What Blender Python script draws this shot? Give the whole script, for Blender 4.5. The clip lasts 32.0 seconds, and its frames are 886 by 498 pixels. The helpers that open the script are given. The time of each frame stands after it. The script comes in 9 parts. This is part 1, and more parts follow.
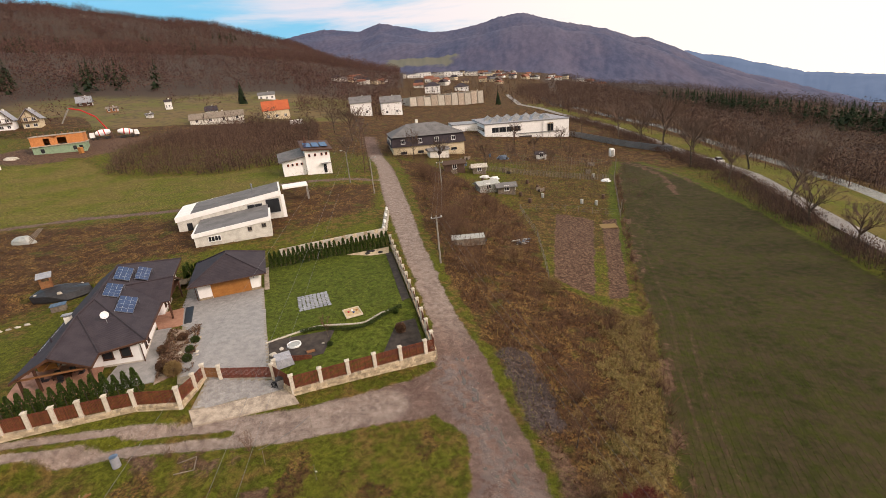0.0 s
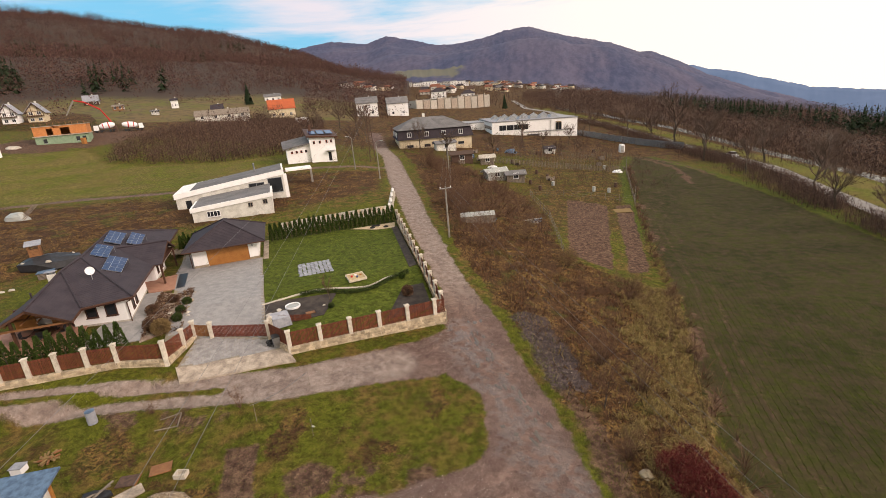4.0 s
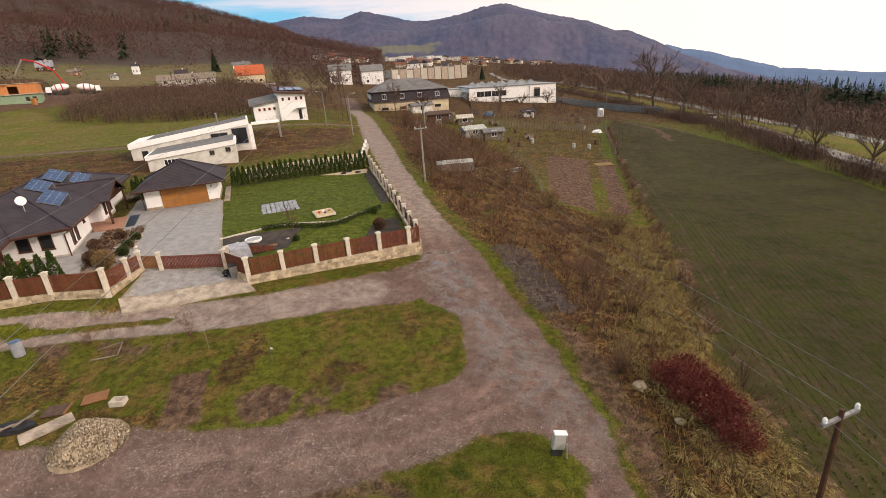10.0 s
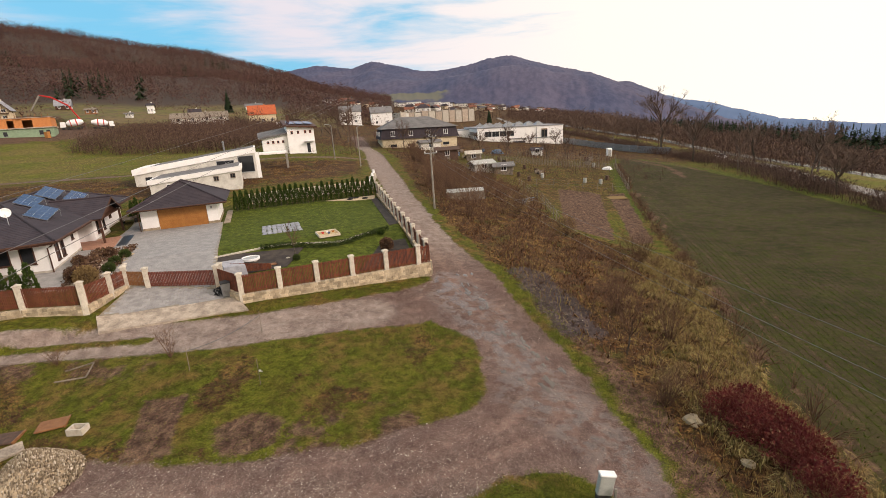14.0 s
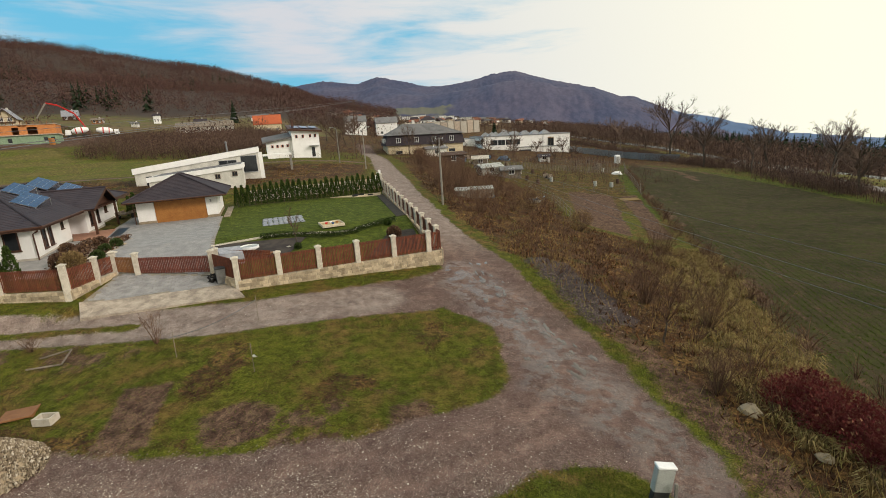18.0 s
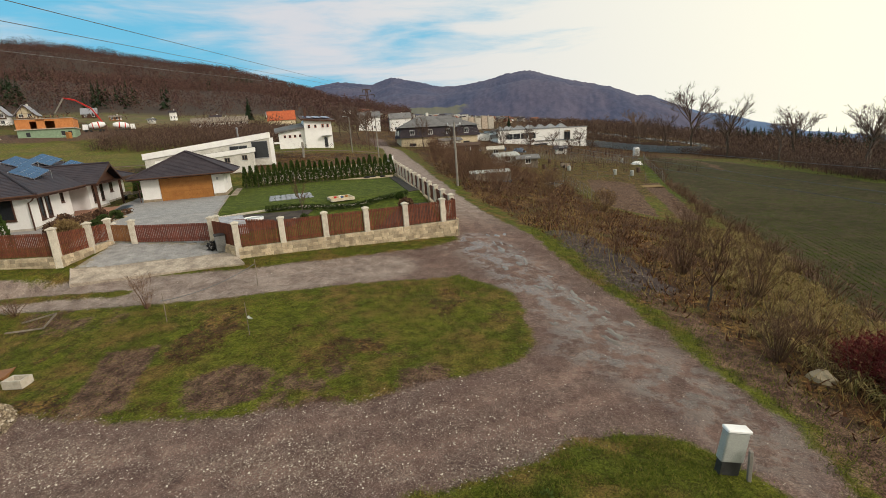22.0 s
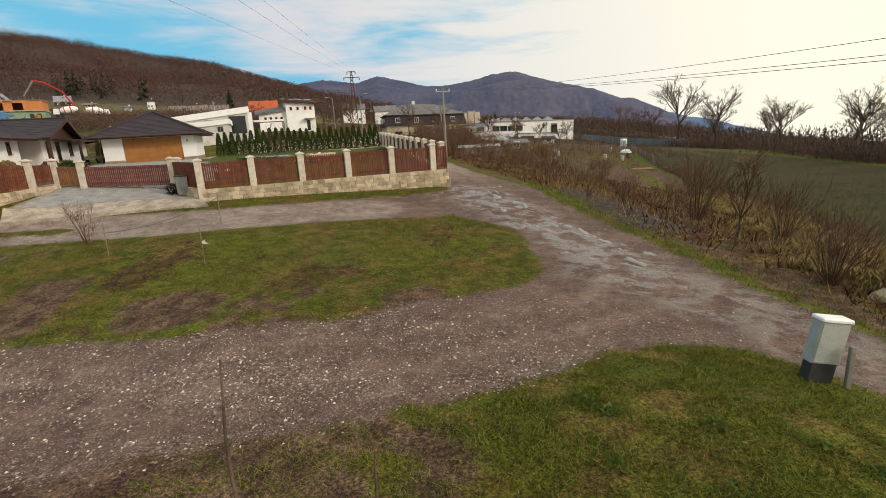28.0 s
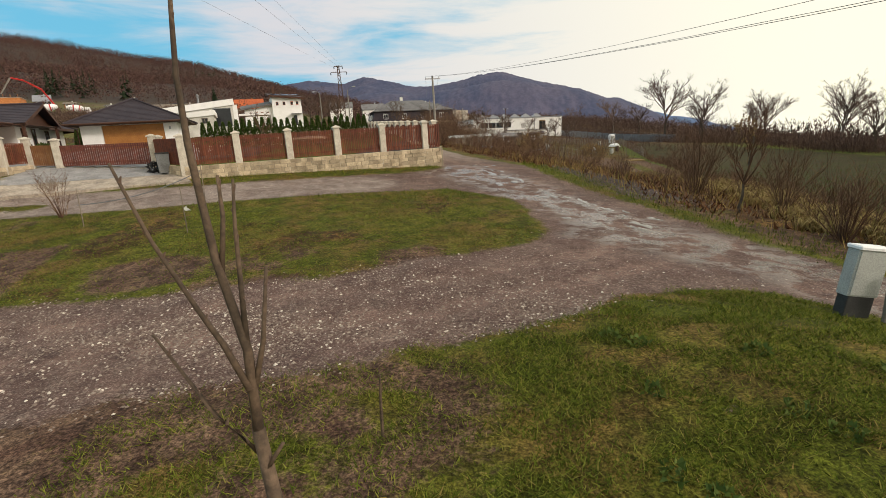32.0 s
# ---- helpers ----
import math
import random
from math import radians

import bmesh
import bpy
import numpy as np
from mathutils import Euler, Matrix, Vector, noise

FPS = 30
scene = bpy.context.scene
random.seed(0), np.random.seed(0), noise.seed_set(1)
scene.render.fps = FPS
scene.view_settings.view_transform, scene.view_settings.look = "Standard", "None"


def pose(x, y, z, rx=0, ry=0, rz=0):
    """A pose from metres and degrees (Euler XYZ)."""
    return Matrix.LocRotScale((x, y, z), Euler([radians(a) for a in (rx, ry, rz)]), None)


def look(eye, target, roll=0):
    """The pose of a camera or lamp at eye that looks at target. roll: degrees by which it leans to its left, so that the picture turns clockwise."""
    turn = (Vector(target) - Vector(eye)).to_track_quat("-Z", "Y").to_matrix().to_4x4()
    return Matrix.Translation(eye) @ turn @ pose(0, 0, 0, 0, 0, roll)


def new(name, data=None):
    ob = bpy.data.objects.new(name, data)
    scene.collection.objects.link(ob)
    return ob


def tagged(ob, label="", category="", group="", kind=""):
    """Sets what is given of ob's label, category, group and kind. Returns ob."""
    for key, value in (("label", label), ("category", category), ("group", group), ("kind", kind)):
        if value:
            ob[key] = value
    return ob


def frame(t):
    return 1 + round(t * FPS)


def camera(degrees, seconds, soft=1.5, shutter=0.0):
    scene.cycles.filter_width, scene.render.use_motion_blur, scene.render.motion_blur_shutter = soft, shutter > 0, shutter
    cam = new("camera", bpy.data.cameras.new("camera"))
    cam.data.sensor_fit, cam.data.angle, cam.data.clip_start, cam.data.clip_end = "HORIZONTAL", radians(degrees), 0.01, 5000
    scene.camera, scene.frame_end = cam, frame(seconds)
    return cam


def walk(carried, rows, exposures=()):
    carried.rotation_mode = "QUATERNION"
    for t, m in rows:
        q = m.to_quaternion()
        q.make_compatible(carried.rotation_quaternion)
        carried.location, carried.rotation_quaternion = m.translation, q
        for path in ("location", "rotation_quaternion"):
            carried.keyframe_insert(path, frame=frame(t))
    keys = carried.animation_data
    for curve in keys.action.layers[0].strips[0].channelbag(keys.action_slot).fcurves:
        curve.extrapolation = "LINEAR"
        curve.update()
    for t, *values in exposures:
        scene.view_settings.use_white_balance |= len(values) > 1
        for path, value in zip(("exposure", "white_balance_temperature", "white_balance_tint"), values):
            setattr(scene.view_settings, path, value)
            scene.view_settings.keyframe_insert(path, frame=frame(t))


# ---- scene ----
# ---- the camera and its way ----
PATH = [
    (0, (7.63, -5.16, 26.08), 12.58, -19.39, -5.49),
    (0.5, (7.38, -4.85, 25.11), 12.79, -19.37, -5.60),
    (1, (7.22, -4.63, 24.13), 13.04, -19.35, -5.71),
    (1.5, (7.05, -4.57, 23.26), 13.20, -19.36, -5.71),
    (2, (6.94, -4.56, 22.38), 13.43, -19.36, -5.65),
    (2.5, (6.79, -4.26, 21.85), 13.26, -17.84, -5.38),
    (4.5, (6.07, -3.79, 19.64), 12.91, -18.07, -4.92),
    (5, (6.01, -3.67, 19.13), 13.27, -18.82, -4.94),
    (5.5, (5.94, -3.67, 18.84), 13.59, -19.32, -4.91),
    (6, (5.87, -3.59, 18.55), 13.83, -19.60, -4.84),
    (6.5, (5.83, -3.57, 18.33), 14.06, -19.75, -4.76),
    (7, (5.81, -3.51, 18.16), 14.22, -19.86, -4.72),
    (7.5, (5.72, -3.40, 17.80), 14.19, -19.91, -4.65),
    (8, (5.67, -3.18, 17.32), 13.90, -20.03, -4.57),
    (8.5, (5.55, -2.96, 16.62), 13.80, -20.03, -4.50),
    (9, (5.41, -2.72, 15.95), 14.00, -20.09, -4.48),
    (9.5, (5.47, -2.46, 15.42), 12.76, -20.21, -4.46),
    (10, (5.74, -2.44, 15.02), 10.37, -20.45, -4.59),
    (10.5, (5.69, -2.14, 14.59), 10.45, -20.43, -4.73),
    (11, (5.59, -1.81, 14.18), 10.76, -20.39, -4.77),
    (11.5, (5.45, -1.49, 13.78), 11.14, -20.24, -4.80),
    (12, (5.28, -1.19, 13.43), 11.41, -20.12, -4.82),
    (12.5, (5.09, -0.83, 13.14), 11.51, -19.35, -4.75),
    (13, (4.97, -0.60, 13.01), 11.12, -17.45, -4.35),
    (13.5, (4.82, -0.40, 12.75), 10.71, -16.19, -4.06),
    (14, (4.67, -0.22, 12.48), 10.59, -15.30, -3.89),
    (14.5, (4.50, -0.02, 12.21), 10.51, -14.75, -3.84),
    (16.5, (3.97, 0.89, 11.00), 10.56, -13.77, -3.92),
    (17, (3.85, 1.12, 10.70), 10.70, -13.69, -3.98),
    (17.5, (3.76, 1.31, 10.40), 10.84, -13.66, -3.96),
    (18, (3.67, 1.53, 10.08), 10.97, -13.61, -3.90),
    (18.5, (3.58, 1.72, 9.81), 11.05, -13.61, -3.90),
    (19, (3.52, 1.92, 9.51), 11.16, -13.61, -3.90),
    (19.5, (3.45, 2.09, 9.21), 11.35, -13.57, -3.80),
    (20, (3.41, 2.28, 8.93), 11.47, -13.58, -3.80),
    (20.5, (3.34, 2.43, 8.68), 11.71, -13.61, -3.78),
    (21, (3.32, 2.59, 8.42), 12.00, -13.60, -3.76),
    (21.5, (3.17, 2.87, 8.07), 12.23, -13.55, -3.80),
    (22, (3.10, 3.22, 7.68), 12.64, -13.45, -4.14),
    (22.5, (3.01, 3.40, 7.39), 12.88, -13.41, -4.18),
    (23, (2.92, 3.60, 7.08), 12.60, -13.43, -4.13),
    (23.5, (2.85, 3.76, 6.79), 12.37, -13.46, -4.09),
    (24, (2.77, 3.92, 6.52), 12.50, -13.45, -4.08),
    (24.5, (2.71, 4.07, 6.26), 12.69, -13.43, -4.19),
    (25, (2.65, 4.23, 6.00), 12.95, -13.40, -4.23),
    (25.5, (2.56, 4.36, 5.71), 12.98, -13.39, -4.11),
    (27.5, (2.29, 4.99, 4.62), 10.98, -13.57, -3.32),
    (28, (2.21, 5.09, 4.36), 10.77, -13.54, -3.36),
    (28.5, (2.13, 5.17, 4.15), 10.88, -13.54, -3.51),
    (29, (2.07, 5.22, 3.95), 11.20, -13.51, -3.70),
    (29.5, (1.99, 5.28, 3.71), 11.26, -13.52, -3.64),
    (30, (1.91, 5.36, 3.48), 11.15, -13.47, -3.66),
    (30.5, (1.84, 5.40, 3.24), 11.09, -13.48, -3.68),
    (31, (1.80, 5.41, 3.15), 10.56, -13.54, -3.64),
    (31.5, (1.80, 5.48, 3.14), 9.22, -13.61, -3.59),
    (32, (1.81, 5.48, 3.14), 9.41, -13.56, -3.64),
]


def aim(eye, yaw, pitch, roll):
    y, p = radians(yaw), radians(pitch)
    ahead = Vector((-math.sin(y) * math.cos(p), math.cos(y) * math.cos(p), math.sin(p)))
    return look(eye, Vector(eye) + ahead, roll)


cam = camera(85.37, 32.0, soft=0.7)
walk(cam, [(t, aim(eye, yaw, pitch, roll)) for t, eye, yaw, pitch, roll in PATH], exposures=[(0, 0.09, 6950, 30), (13, 0.09, 6950, 30), (18, -0.17, 6600, 17), (32, -0.13, 6750, 19)])

# ---- sky and light: a thin winter overcast, brightest low in the east ----
SUN_EL, SUN_AZ = radians(26), radians(105)
world = bpy.data.worlds.new("sky")
scene.world = world
world.use_nodes = True
wn, wl = world.node_tree.nodes, world.node_tree.links
wn.clear()


def wnode(kind, **kw):
    n = wn.new(kind)
    for k, v in kw.items():
        n.inputs[k].default_value = v
    return n


sky = wn.new("ShaderNodeTexSky")
sky.sky_type, sky.sun_disc, sky.sun_elevation, sky.sun_rotation = "NISHITA", False, SUN_EL, SUN_AZ
sky.air_density, sky.dust_density, sky.ozone_density = 1.3, 1.6, 2.5
tc = wn.new("ShaderNodeTexCoord")
stretch = wnode("ShaderNodeMapping")
stretch.inputs["Scale"].default_value = (1.0, 1.0, 6.0)
stretch.inputs["Rotation"].default_value = (0.05, 0.12, 0.6)
wl.new(tc.outputs["Generated"], stretch.inputs["Vector"])
cloud = wnode("ShaderNodeTexNoise", Scale=3.2, Detail=7.0, Roughness=0.56, Distortion=0.35)
wl.new(stretch.outputs[0], cloud.inputs["Vector"])
# more cloud towards the bright side of the sky
dot = wn.new("ShaderNodeVectorMath")
dot.operation = "DOT_PRODUCT"
wl.new(tc.outputs["Generated"], dot.inputs[0])
dot.inputs[1].default_value = (math.sin(SUN_AZ), math.cos(SUN_AZ), 0.12)
glow = wn.new("ShaderNodeMapRange")
glow.inputs["From Min"].default_value, glow.inputs["From Max"].default_value = -0.85, 0.05
glow.inputs["To Min"].default_value, glow.inputs["To Max"].default_value = -0.16, 0.36
wl.new(dot.outputs["Value"], glow.inputs["Value"])
add = wn.new("ShaderNodeMath")
wl.new(cloud.outputs["Fac"], add.inputs[0])
wl.new(glow.outputs[0], add.inputs[1])
cover = wn.new("ShaderNodeMapRange")
cover.interpolation_type = "SMOOTHSTEP"
cover.inputs["From Min"].default_value, cover.inputs["From Max"].default_value = 0.36, 0.68
wl.new(add.outputs[0], cover.inputs["Value"])
warm = wn.new("ShaderNodeMapRange")
warm.inputs["From Min"].default_value, warm.inputs["From Max"].default_value = -0.6, 0.25
wl.new(dot.outputs["Value"], warm.inputs["Value"])
tone = wn.new("ShaderNodeMix")
tone.data_type = "RGBA"
tone.inputs[6].default_value, tone.inputs[7].default_value = (8.2, 8.9, 9.2, 1), (13.0, 13.3, 10.6, 1)
wl.new(warm.outputs[0], tone.inputs[0])
blue = wn.new("ShaderNodeMix")
blue.data_type, blue.blend_type = "RGBA", "MIX"
blue.inputs[0].default_value = 0.75
blue.inputs[7].default_value = (1.5, 7.7, 11.0, 1)
wl.new(sky.outputs[0], blue.inputs[6])
blend = wn.new("ShaderNodeMix")
blend.data_type = "RGBA"
wl.new(cover.outputs[0], blend.inputs[0])
wl.new(blue.outputs[2], blend.inputs[6])
wl.new(tone.outputs[2], blend.inputs[7])
back = wnode("ShaderNodeBackground", Strength=0.088)
wl.new(blend.outputs[2], back.inputs["Color"])
wl.new(back.outputs[0], wn.new("ShaderNodeOutputWorld").inputs[0])

sun = new("sun", bpy.data.lights.new("sun", "SUN"))
sun.data.energy, sun.data.angle, sun.data.color = 2.2, radians(11), (1.0, 0.93, 0.82)
sun.matrix_world = look((0, 0, 80), (-80 * math.sin(SUN_AZ) / math.tan(SUN_EL), -80 * math.cos(SUN_AZ) / math.tan(SUN_EL), 0))

# ---- materials ----


class Nodes:
    """A material and short ways to wire it."""

    def __init__(self, name, rough=0.8, metal=0.0):
        self.m = bpy.data.materials.new(name)
        self.m.use_nodes = True
        self.t = self.m.node_tree
        self.b = self.t.nodes["Principled BSDF"]
        self.b.inputs["Roughness"].default_value = rough
        self.b.inputs["Metallic"].default_value = metal
        self.b.inputs["Specular IOR Level"].default_value = 0.3
        self.pos = self.add("ShaderNodeNewGeometry").outputs["Position"]

    def add(self, kind):
        return self.t.nodes.new(kind)

    def link(self, a, b):
        self.t.links.new(a, b)

    def noise(self, scale, detail=4.0, rough=0.55, vec=None):
        n = self.add("ShaderNodeTexNoise")
        n.inputs["Scale"].default_value, n.inputs["Detail"].default_value, n.inputs["Roughness"].default_value = scale, detail, rough
        self.link(vec or self.pos, n.inputs["Vector"])
        return n.outputs["Fac"]

    def ramp(self, fac, *stops):
        n = self.add("ShaderNodeValToRGB")
        for k, (at, col) in enumerate(stops):
            e = n.color_ramp.elements[k] if k < 2 else n.color_ramp.elements.new(at)
            e.position, e.color = at, (*col, 1)
        self.link(fac, n.inputs[0])
        return n.outputs[0]

    def mix(self, fac, a, b, mode="MIX"):
        n = self.add("ShaderNodeMix")
        n.data_type, n.blend_type = "RGBA", mode
        for k, v in ((0, fac), (6, a), (7, b)):
            if isinstance(v, (int, float)):
                n.inputs[k].default_value = v
            elif isinstance(v, tuple):
                n.inputs[k].default_value = (*v, 1)
            else:
                self.link(v, n.inputs[k])
        return n.outputs[2]

    def math(self, op, a, b=0.0):
        n = self.add("ShaderNodeMath")
        n.operation = op
        for k, v in enumerate((a, b)):
            if isinstance(v, (int, float)):
                n.inputs[k].default_value = v
            else:
                self.link(v, n.inputs[k])
        return n.outputs[0]

    def attr(self, name):
        n = self.add("ShaderNodeAttribute")
        n.attribute_name = name
        return n.outputs["Fac"]

    def edge(self, fac, a, b):
        n = self.add("ShaderNodeMapRange")
        n.interpolation_type = "SMOOTHSTEP"
        n.inputs["From Min"].default_value, n.inputs["From Max"].default_value = a, b
        self.link(fac, n.inputs["Value"])
        return n.outputs[0]

    def done(self, colour, height=None, strength=0.3, distance=0.02, rough=None):
        if isinstance(colour, tuple):
            self.b.inputs["Base Color"].default_value = (*colour, 1)
        else:
            self.link(colour, self.b.inputs["Base Color"])
        if height is not None:
            n = self.add("ShaderNodeBump")
            n.inputs["Strength"].default_value, n.inputs["Distance"].default_value = strength, distance
            self.link(height, n.inputs["Height"])
            self.link(n.outputs[0], self.b.inputs["Normal"])
        if rough is not None:
            self.link(rough, self.b.inputs["Roughness"])
        return self.m


def plain(name, a, b, scale=6.0, rough=0.8, metal=0.0, bump=0.15, vary=0.12, fine=60.0):
    """A surface that wanders between two colours, with fine grain, and from piece to piece."""
    n = Nodes(name, rough, metal)
    big, small = n.noise(scale, 5), n.noise(fine, 3)
    col = n.mix(n.edge(big, 0.35, 0.68), a, b)
    col = n.mix(0.4, col, n.mix(n.edge(small, 0.32, 0.68), (0.25, 0.25, 0.25), (0.8, 0.8, 0.8)), "OVERLAY")
    info = n.add("ShaderNodeObjectInfo")
    k = n.math("ADD", n.math("MULTIPLY", info.outputs["Random"], 2 * vary), 1 - vary)
    hsv = n.add("ShaderNodeHueSaturation")
    n.link(k, hsv.inputs["Value"])
    n.link(col, hsv.inputs["Color"])
    return n.done(hsv.outputs[0], small, bump, 0.01)


def island(name, *stops, rough=0.85, scale=0.0):
    """For stuff: each loose piece takes its own colour."""
    n = Nodes(name, rough)
    n.b.inputs["Specular IOR Level"].default_value = 0.08
    g = n.add("ShaderNodeNewGeometry").outputs["Random Per Island"]
    col = n.ramp(g, *stops)
    if scale:
        col = n.mix(0.5, col, n.mix(n.noise(scale), (0.2, 0.2, 0.2), (0.85, 0.85, 0.85)), "OVERLAY")
    return n.done(col)


white_render = plain("white_render", (0.82, 0.81, 0.79), (0.76, 0.75, 0.73), 1.2, 0.9, vary=0.02)
old_render = plain("old_render", (0.66, 0.64, 0.58), (0.5, 0.48, 0.43), 0.9, 0.9)
cream_render = plain("cream_render", (0.62, 0.52, 0.36), (0.55, 0.45, 0.3), 1.0, 0.9)
grey_block = plain("grey_block", (0.46, 0.42, 0.36), (0.34, 0.31, 0.26), 1.6, 0.9)
roof_tile = plain("roof_tile", (0.046, 0.036, 0.043), (0.033, 0.026, 0.033), 1.0, 0.8, vary=0.06)
flat_roof = plain("flat_roof", (0.17, 0.165, 0.165), (0.12, 0.115, 0.115), 0.5, 0.85)
red_tile = plain("red_tile", (0.42, 0.1, 0.035), (0.33, 0.075, 0.03), 0.6, 0.75)
village_tile = plain("village_tile", (0.26, 0.1, 0.06), (0.2, 0.085, 0.055), 0.6, 0.85)
slat_wood = plain("slat_wood", (0.15, 0.045, 0.022), (0.105, 0.03, 0.016), 3.0, 0.6, vary=0.22)
gate_wood = plain("gate_wood", (0.15, 0.045, 0.03), (0.11, 0.034, 0.024), 3.0, 0.55, vary=0.15)
wicket_wood = plain("wicket_wood", (0.24, 0.11, 0.045), (0.2, 0.085, 0.035), 3.0, 0.6, vary=0.1)
door_wood = plain("door_wood", (0.36, 0.155, 0.04), (0.3, 0.12, 0.03), 2.0, 0.5, vary=0.06)
dark_wood = plain("dark_wood", (0.08, 0.035, 0.02), (0.055, 0.024, 0.014), 3.0, 0.6)
grey_wood = plain("grey_wood", (0.22, 0.18, 0.14), (0.13, 0.105, 0.085), 2.0, 0.85)
pole_concrete = plain("pole_concrete", (0.24, 0.22, 0.19), (0.18, 0.165, 0.145), 2.0, 0.9)
pillar_stone = plain("pillar_stone", (0.55, 0.5, 0.42), (0.44, 0.39, 0.32), 4.0, 0.9, vary=0.08)
wall_stone = plain("wall_stone", (0.456, 0.37, 0.257), (0.314, 0.247, 0.166), 3.0, 0.9, vary=0.3)
mortar = plain("mortar", (0.3, 0.26, 0.2), (0.22, 0.19, 0.15), 3.0, 0.95)
concrete = plain("concrete", (0.42, 0.35, 0.28), (0.25, 0.205, 0.165), 1.6, 0.92, fine=14.0)
paver = plain("paver", (0.29, 0.28, 0.275), (0.22, 0.215, 0.215), 1.5, 0.85, vary=0.12)
terrace_tile = plain("terrace_tile", (0.36, 0.19, 0.13), (0.3, 0.15, 0.1), 2.0, 0.7)
slate = plain("slate", (0.3, 0.31, 0.34), (0.22, 0.23, 0.26), 3.0, 0.7, vary=0.2)
glass_dark = plain("glass_dark", (0.025, 0.028, 0.032), (0.02, 0.022, 0.026), 1.0, 0.06, bump=0.0, vary=0.0)
steel_grey = plain("steel_grey", (0.3, 0.31, 0.32), (0.22, 0.22, 0.23), 3.0, 0.45, 0.7)
rust_steel = plain("rust_steel", (0.12, 0.07, 0.05), (0.07, 0.045, 0.035), 5.0, 0.75, 0.3)
plastic_pale = plain("plastic_pale", (0.36, 0.37, 0.345), (0.31, 0.32, 0.3), 2.0, 0.45, bump=0.03, vary=0.0)
plastic_dark = plain("plastic_dark", (0.05, 0.05, 0.05), (0.03, 0.03, 0.03), 2.0, 0.5, bump=0.05)
plastic_white = plain("plastic_white", (0.8, 0.8, 0.8), (0.72, 0.72, 0.72), 2.0, 0.4, bump=0.03, vary=0.02)
tarp_blue = plain("tarp_blue", (0.1, 0.16, 0.24), (0.05, 0.08, 0.13), 3.0, 0.45)
tarp_black = plain("tarp_black", (0.03, 0.03, 0.035), (0.02, 0.02, 0.022), 3.0, 0.4)
solar_cell = plain("solar_cell", (0.035, 0.06, 0.13), (0.028, 0.045, 0.1), 2.0, 0.15, bump=0.0, vary=0.04)
alu = plain("alu", (0.7, 0.71, 0.73), (0.6, 0.61, 0.63), 3.0, 0.35, 0.9, bump=0.02)
brick_orange = plain("brick_orange", (0.5, 0.2, 0.07), (0.4, 0.15, 0.05), 2.5, 0.9)
green_paint = plain("green_paint", (0.26, 0.36, 0.24), (0.2, 0.29, 0.19), 2.0, 0.8)
red_paint = plain("red_paint", (0.5, 0.025, 0.02), (0.42, 0.02, 0.016), 2.0, 0.45, bump=0.02)
blue_paint = plain("blue_paint", (0.03, 0.08, 0.2), (0.025, 0.06, 0.16), 2.0, 0.4, bump=0.02)
rubber = plain("rubber", (0.022, 0.022, 0.022), (0.03, 0.03, 0.03), 5.0, 0.85)
bark = plain("bark", (0.104, 0.08, 0.06), (0.06, 0.044, 0.0336), 6.0, 0.9, bump=0.4)
twig = plain("twig", (0.128, 0.0825, 0.06), (0.09, 0.06, 0.045), 1.0, 0.9)
sapling_bark = plain("sapling_bark", (0.12, 0.08, 0.052), (0.054, 0.0378, 0.0254), 9.0, 0.85, bump=0.3)
boulder_stone = plain("boulder_stone", (0.42, 0.33, 0.22), (0.28, 0.22, 0.15), 2.0, 0.95, bump=0.5)
wire_metal = plain("wire_metal", (0.16, 0.16, 0.17), (0.12, 0.12, 0.12), 2.0, 0.5, 0.5)
leaf_thuja = island("leaf_thuja", (0.0, (0.022, 0.042, 0.01)), (1.0, (0.065, 0.1, 0.022)))
leaf_spruce = island("leaf_spruce", (0.0, (0.012, 0.022, 0.012)), (1.0, (0.03, 0.045, 0.02)))
leaf_box = island("leaf_box", (0.0, (0.03, 0.045, 0.015)), (1.0, (0.06, 0.085, 0.025)))
leaf_weed = island("leaf_weed", (0.0, (0.045, 0.075, 0.015)), (1.0, (0.1, 0.135, 0.035)))
leaf_burgundy = island("leaf_burgundy", (0.0, (0.085, 0.0153, 0.0187)), (0.7, (0.162, 0.034, 0.0298)), (1.0, (0.204, 0.119, 0.068)))
leaf_ochre = island("leaf_ochre", (0.0, (0.16, 0.104, 0.048)), (1.0, (0.256, 0.176, 0.08)))
twig_brown = island("twig_brown", (0.0, (0.06, 0.034, 0.024)), (0.5, (0.11, 0.062, 0.042)), (0.85, (0.16, 0.094, 0.056)), (1.0, (0.24, 0.15, 0.08)))
dry_blade = island("dry_blade", (0.0, (0.13, 0.072, 0.027)), (0.4, (0.23, 0.145, 0.05)), (0.75, (0.35, 0.255, 0.095)), (1.0, (0.16, 0.165, 0.04)))
green_blade = island("green_blade", (0.0, (0.034, 0.05, 0.006)), (0.5, (0.09, 0.118, 0.013)), (0.85, (0.19, 0.2, 0.034)), (1.0, (0.21, 0.145, 0.05)))
litter_grass = island("litter_grass", (0.0, (0.075, 0.04, 0.018)), (0.6, (0.135, 0.08, 0.032)), (1.0, (0.2, 0.135, 0.055)))
heap_stone = island("heap_stone", (0.0, (0.11, 0.082, 0.058)), (0.5, (0.23, 0.18, 0.125)), (0.85, (0.36, 0.3, 0.22)), (1.0, (0.56, 0.5, 0.42)))
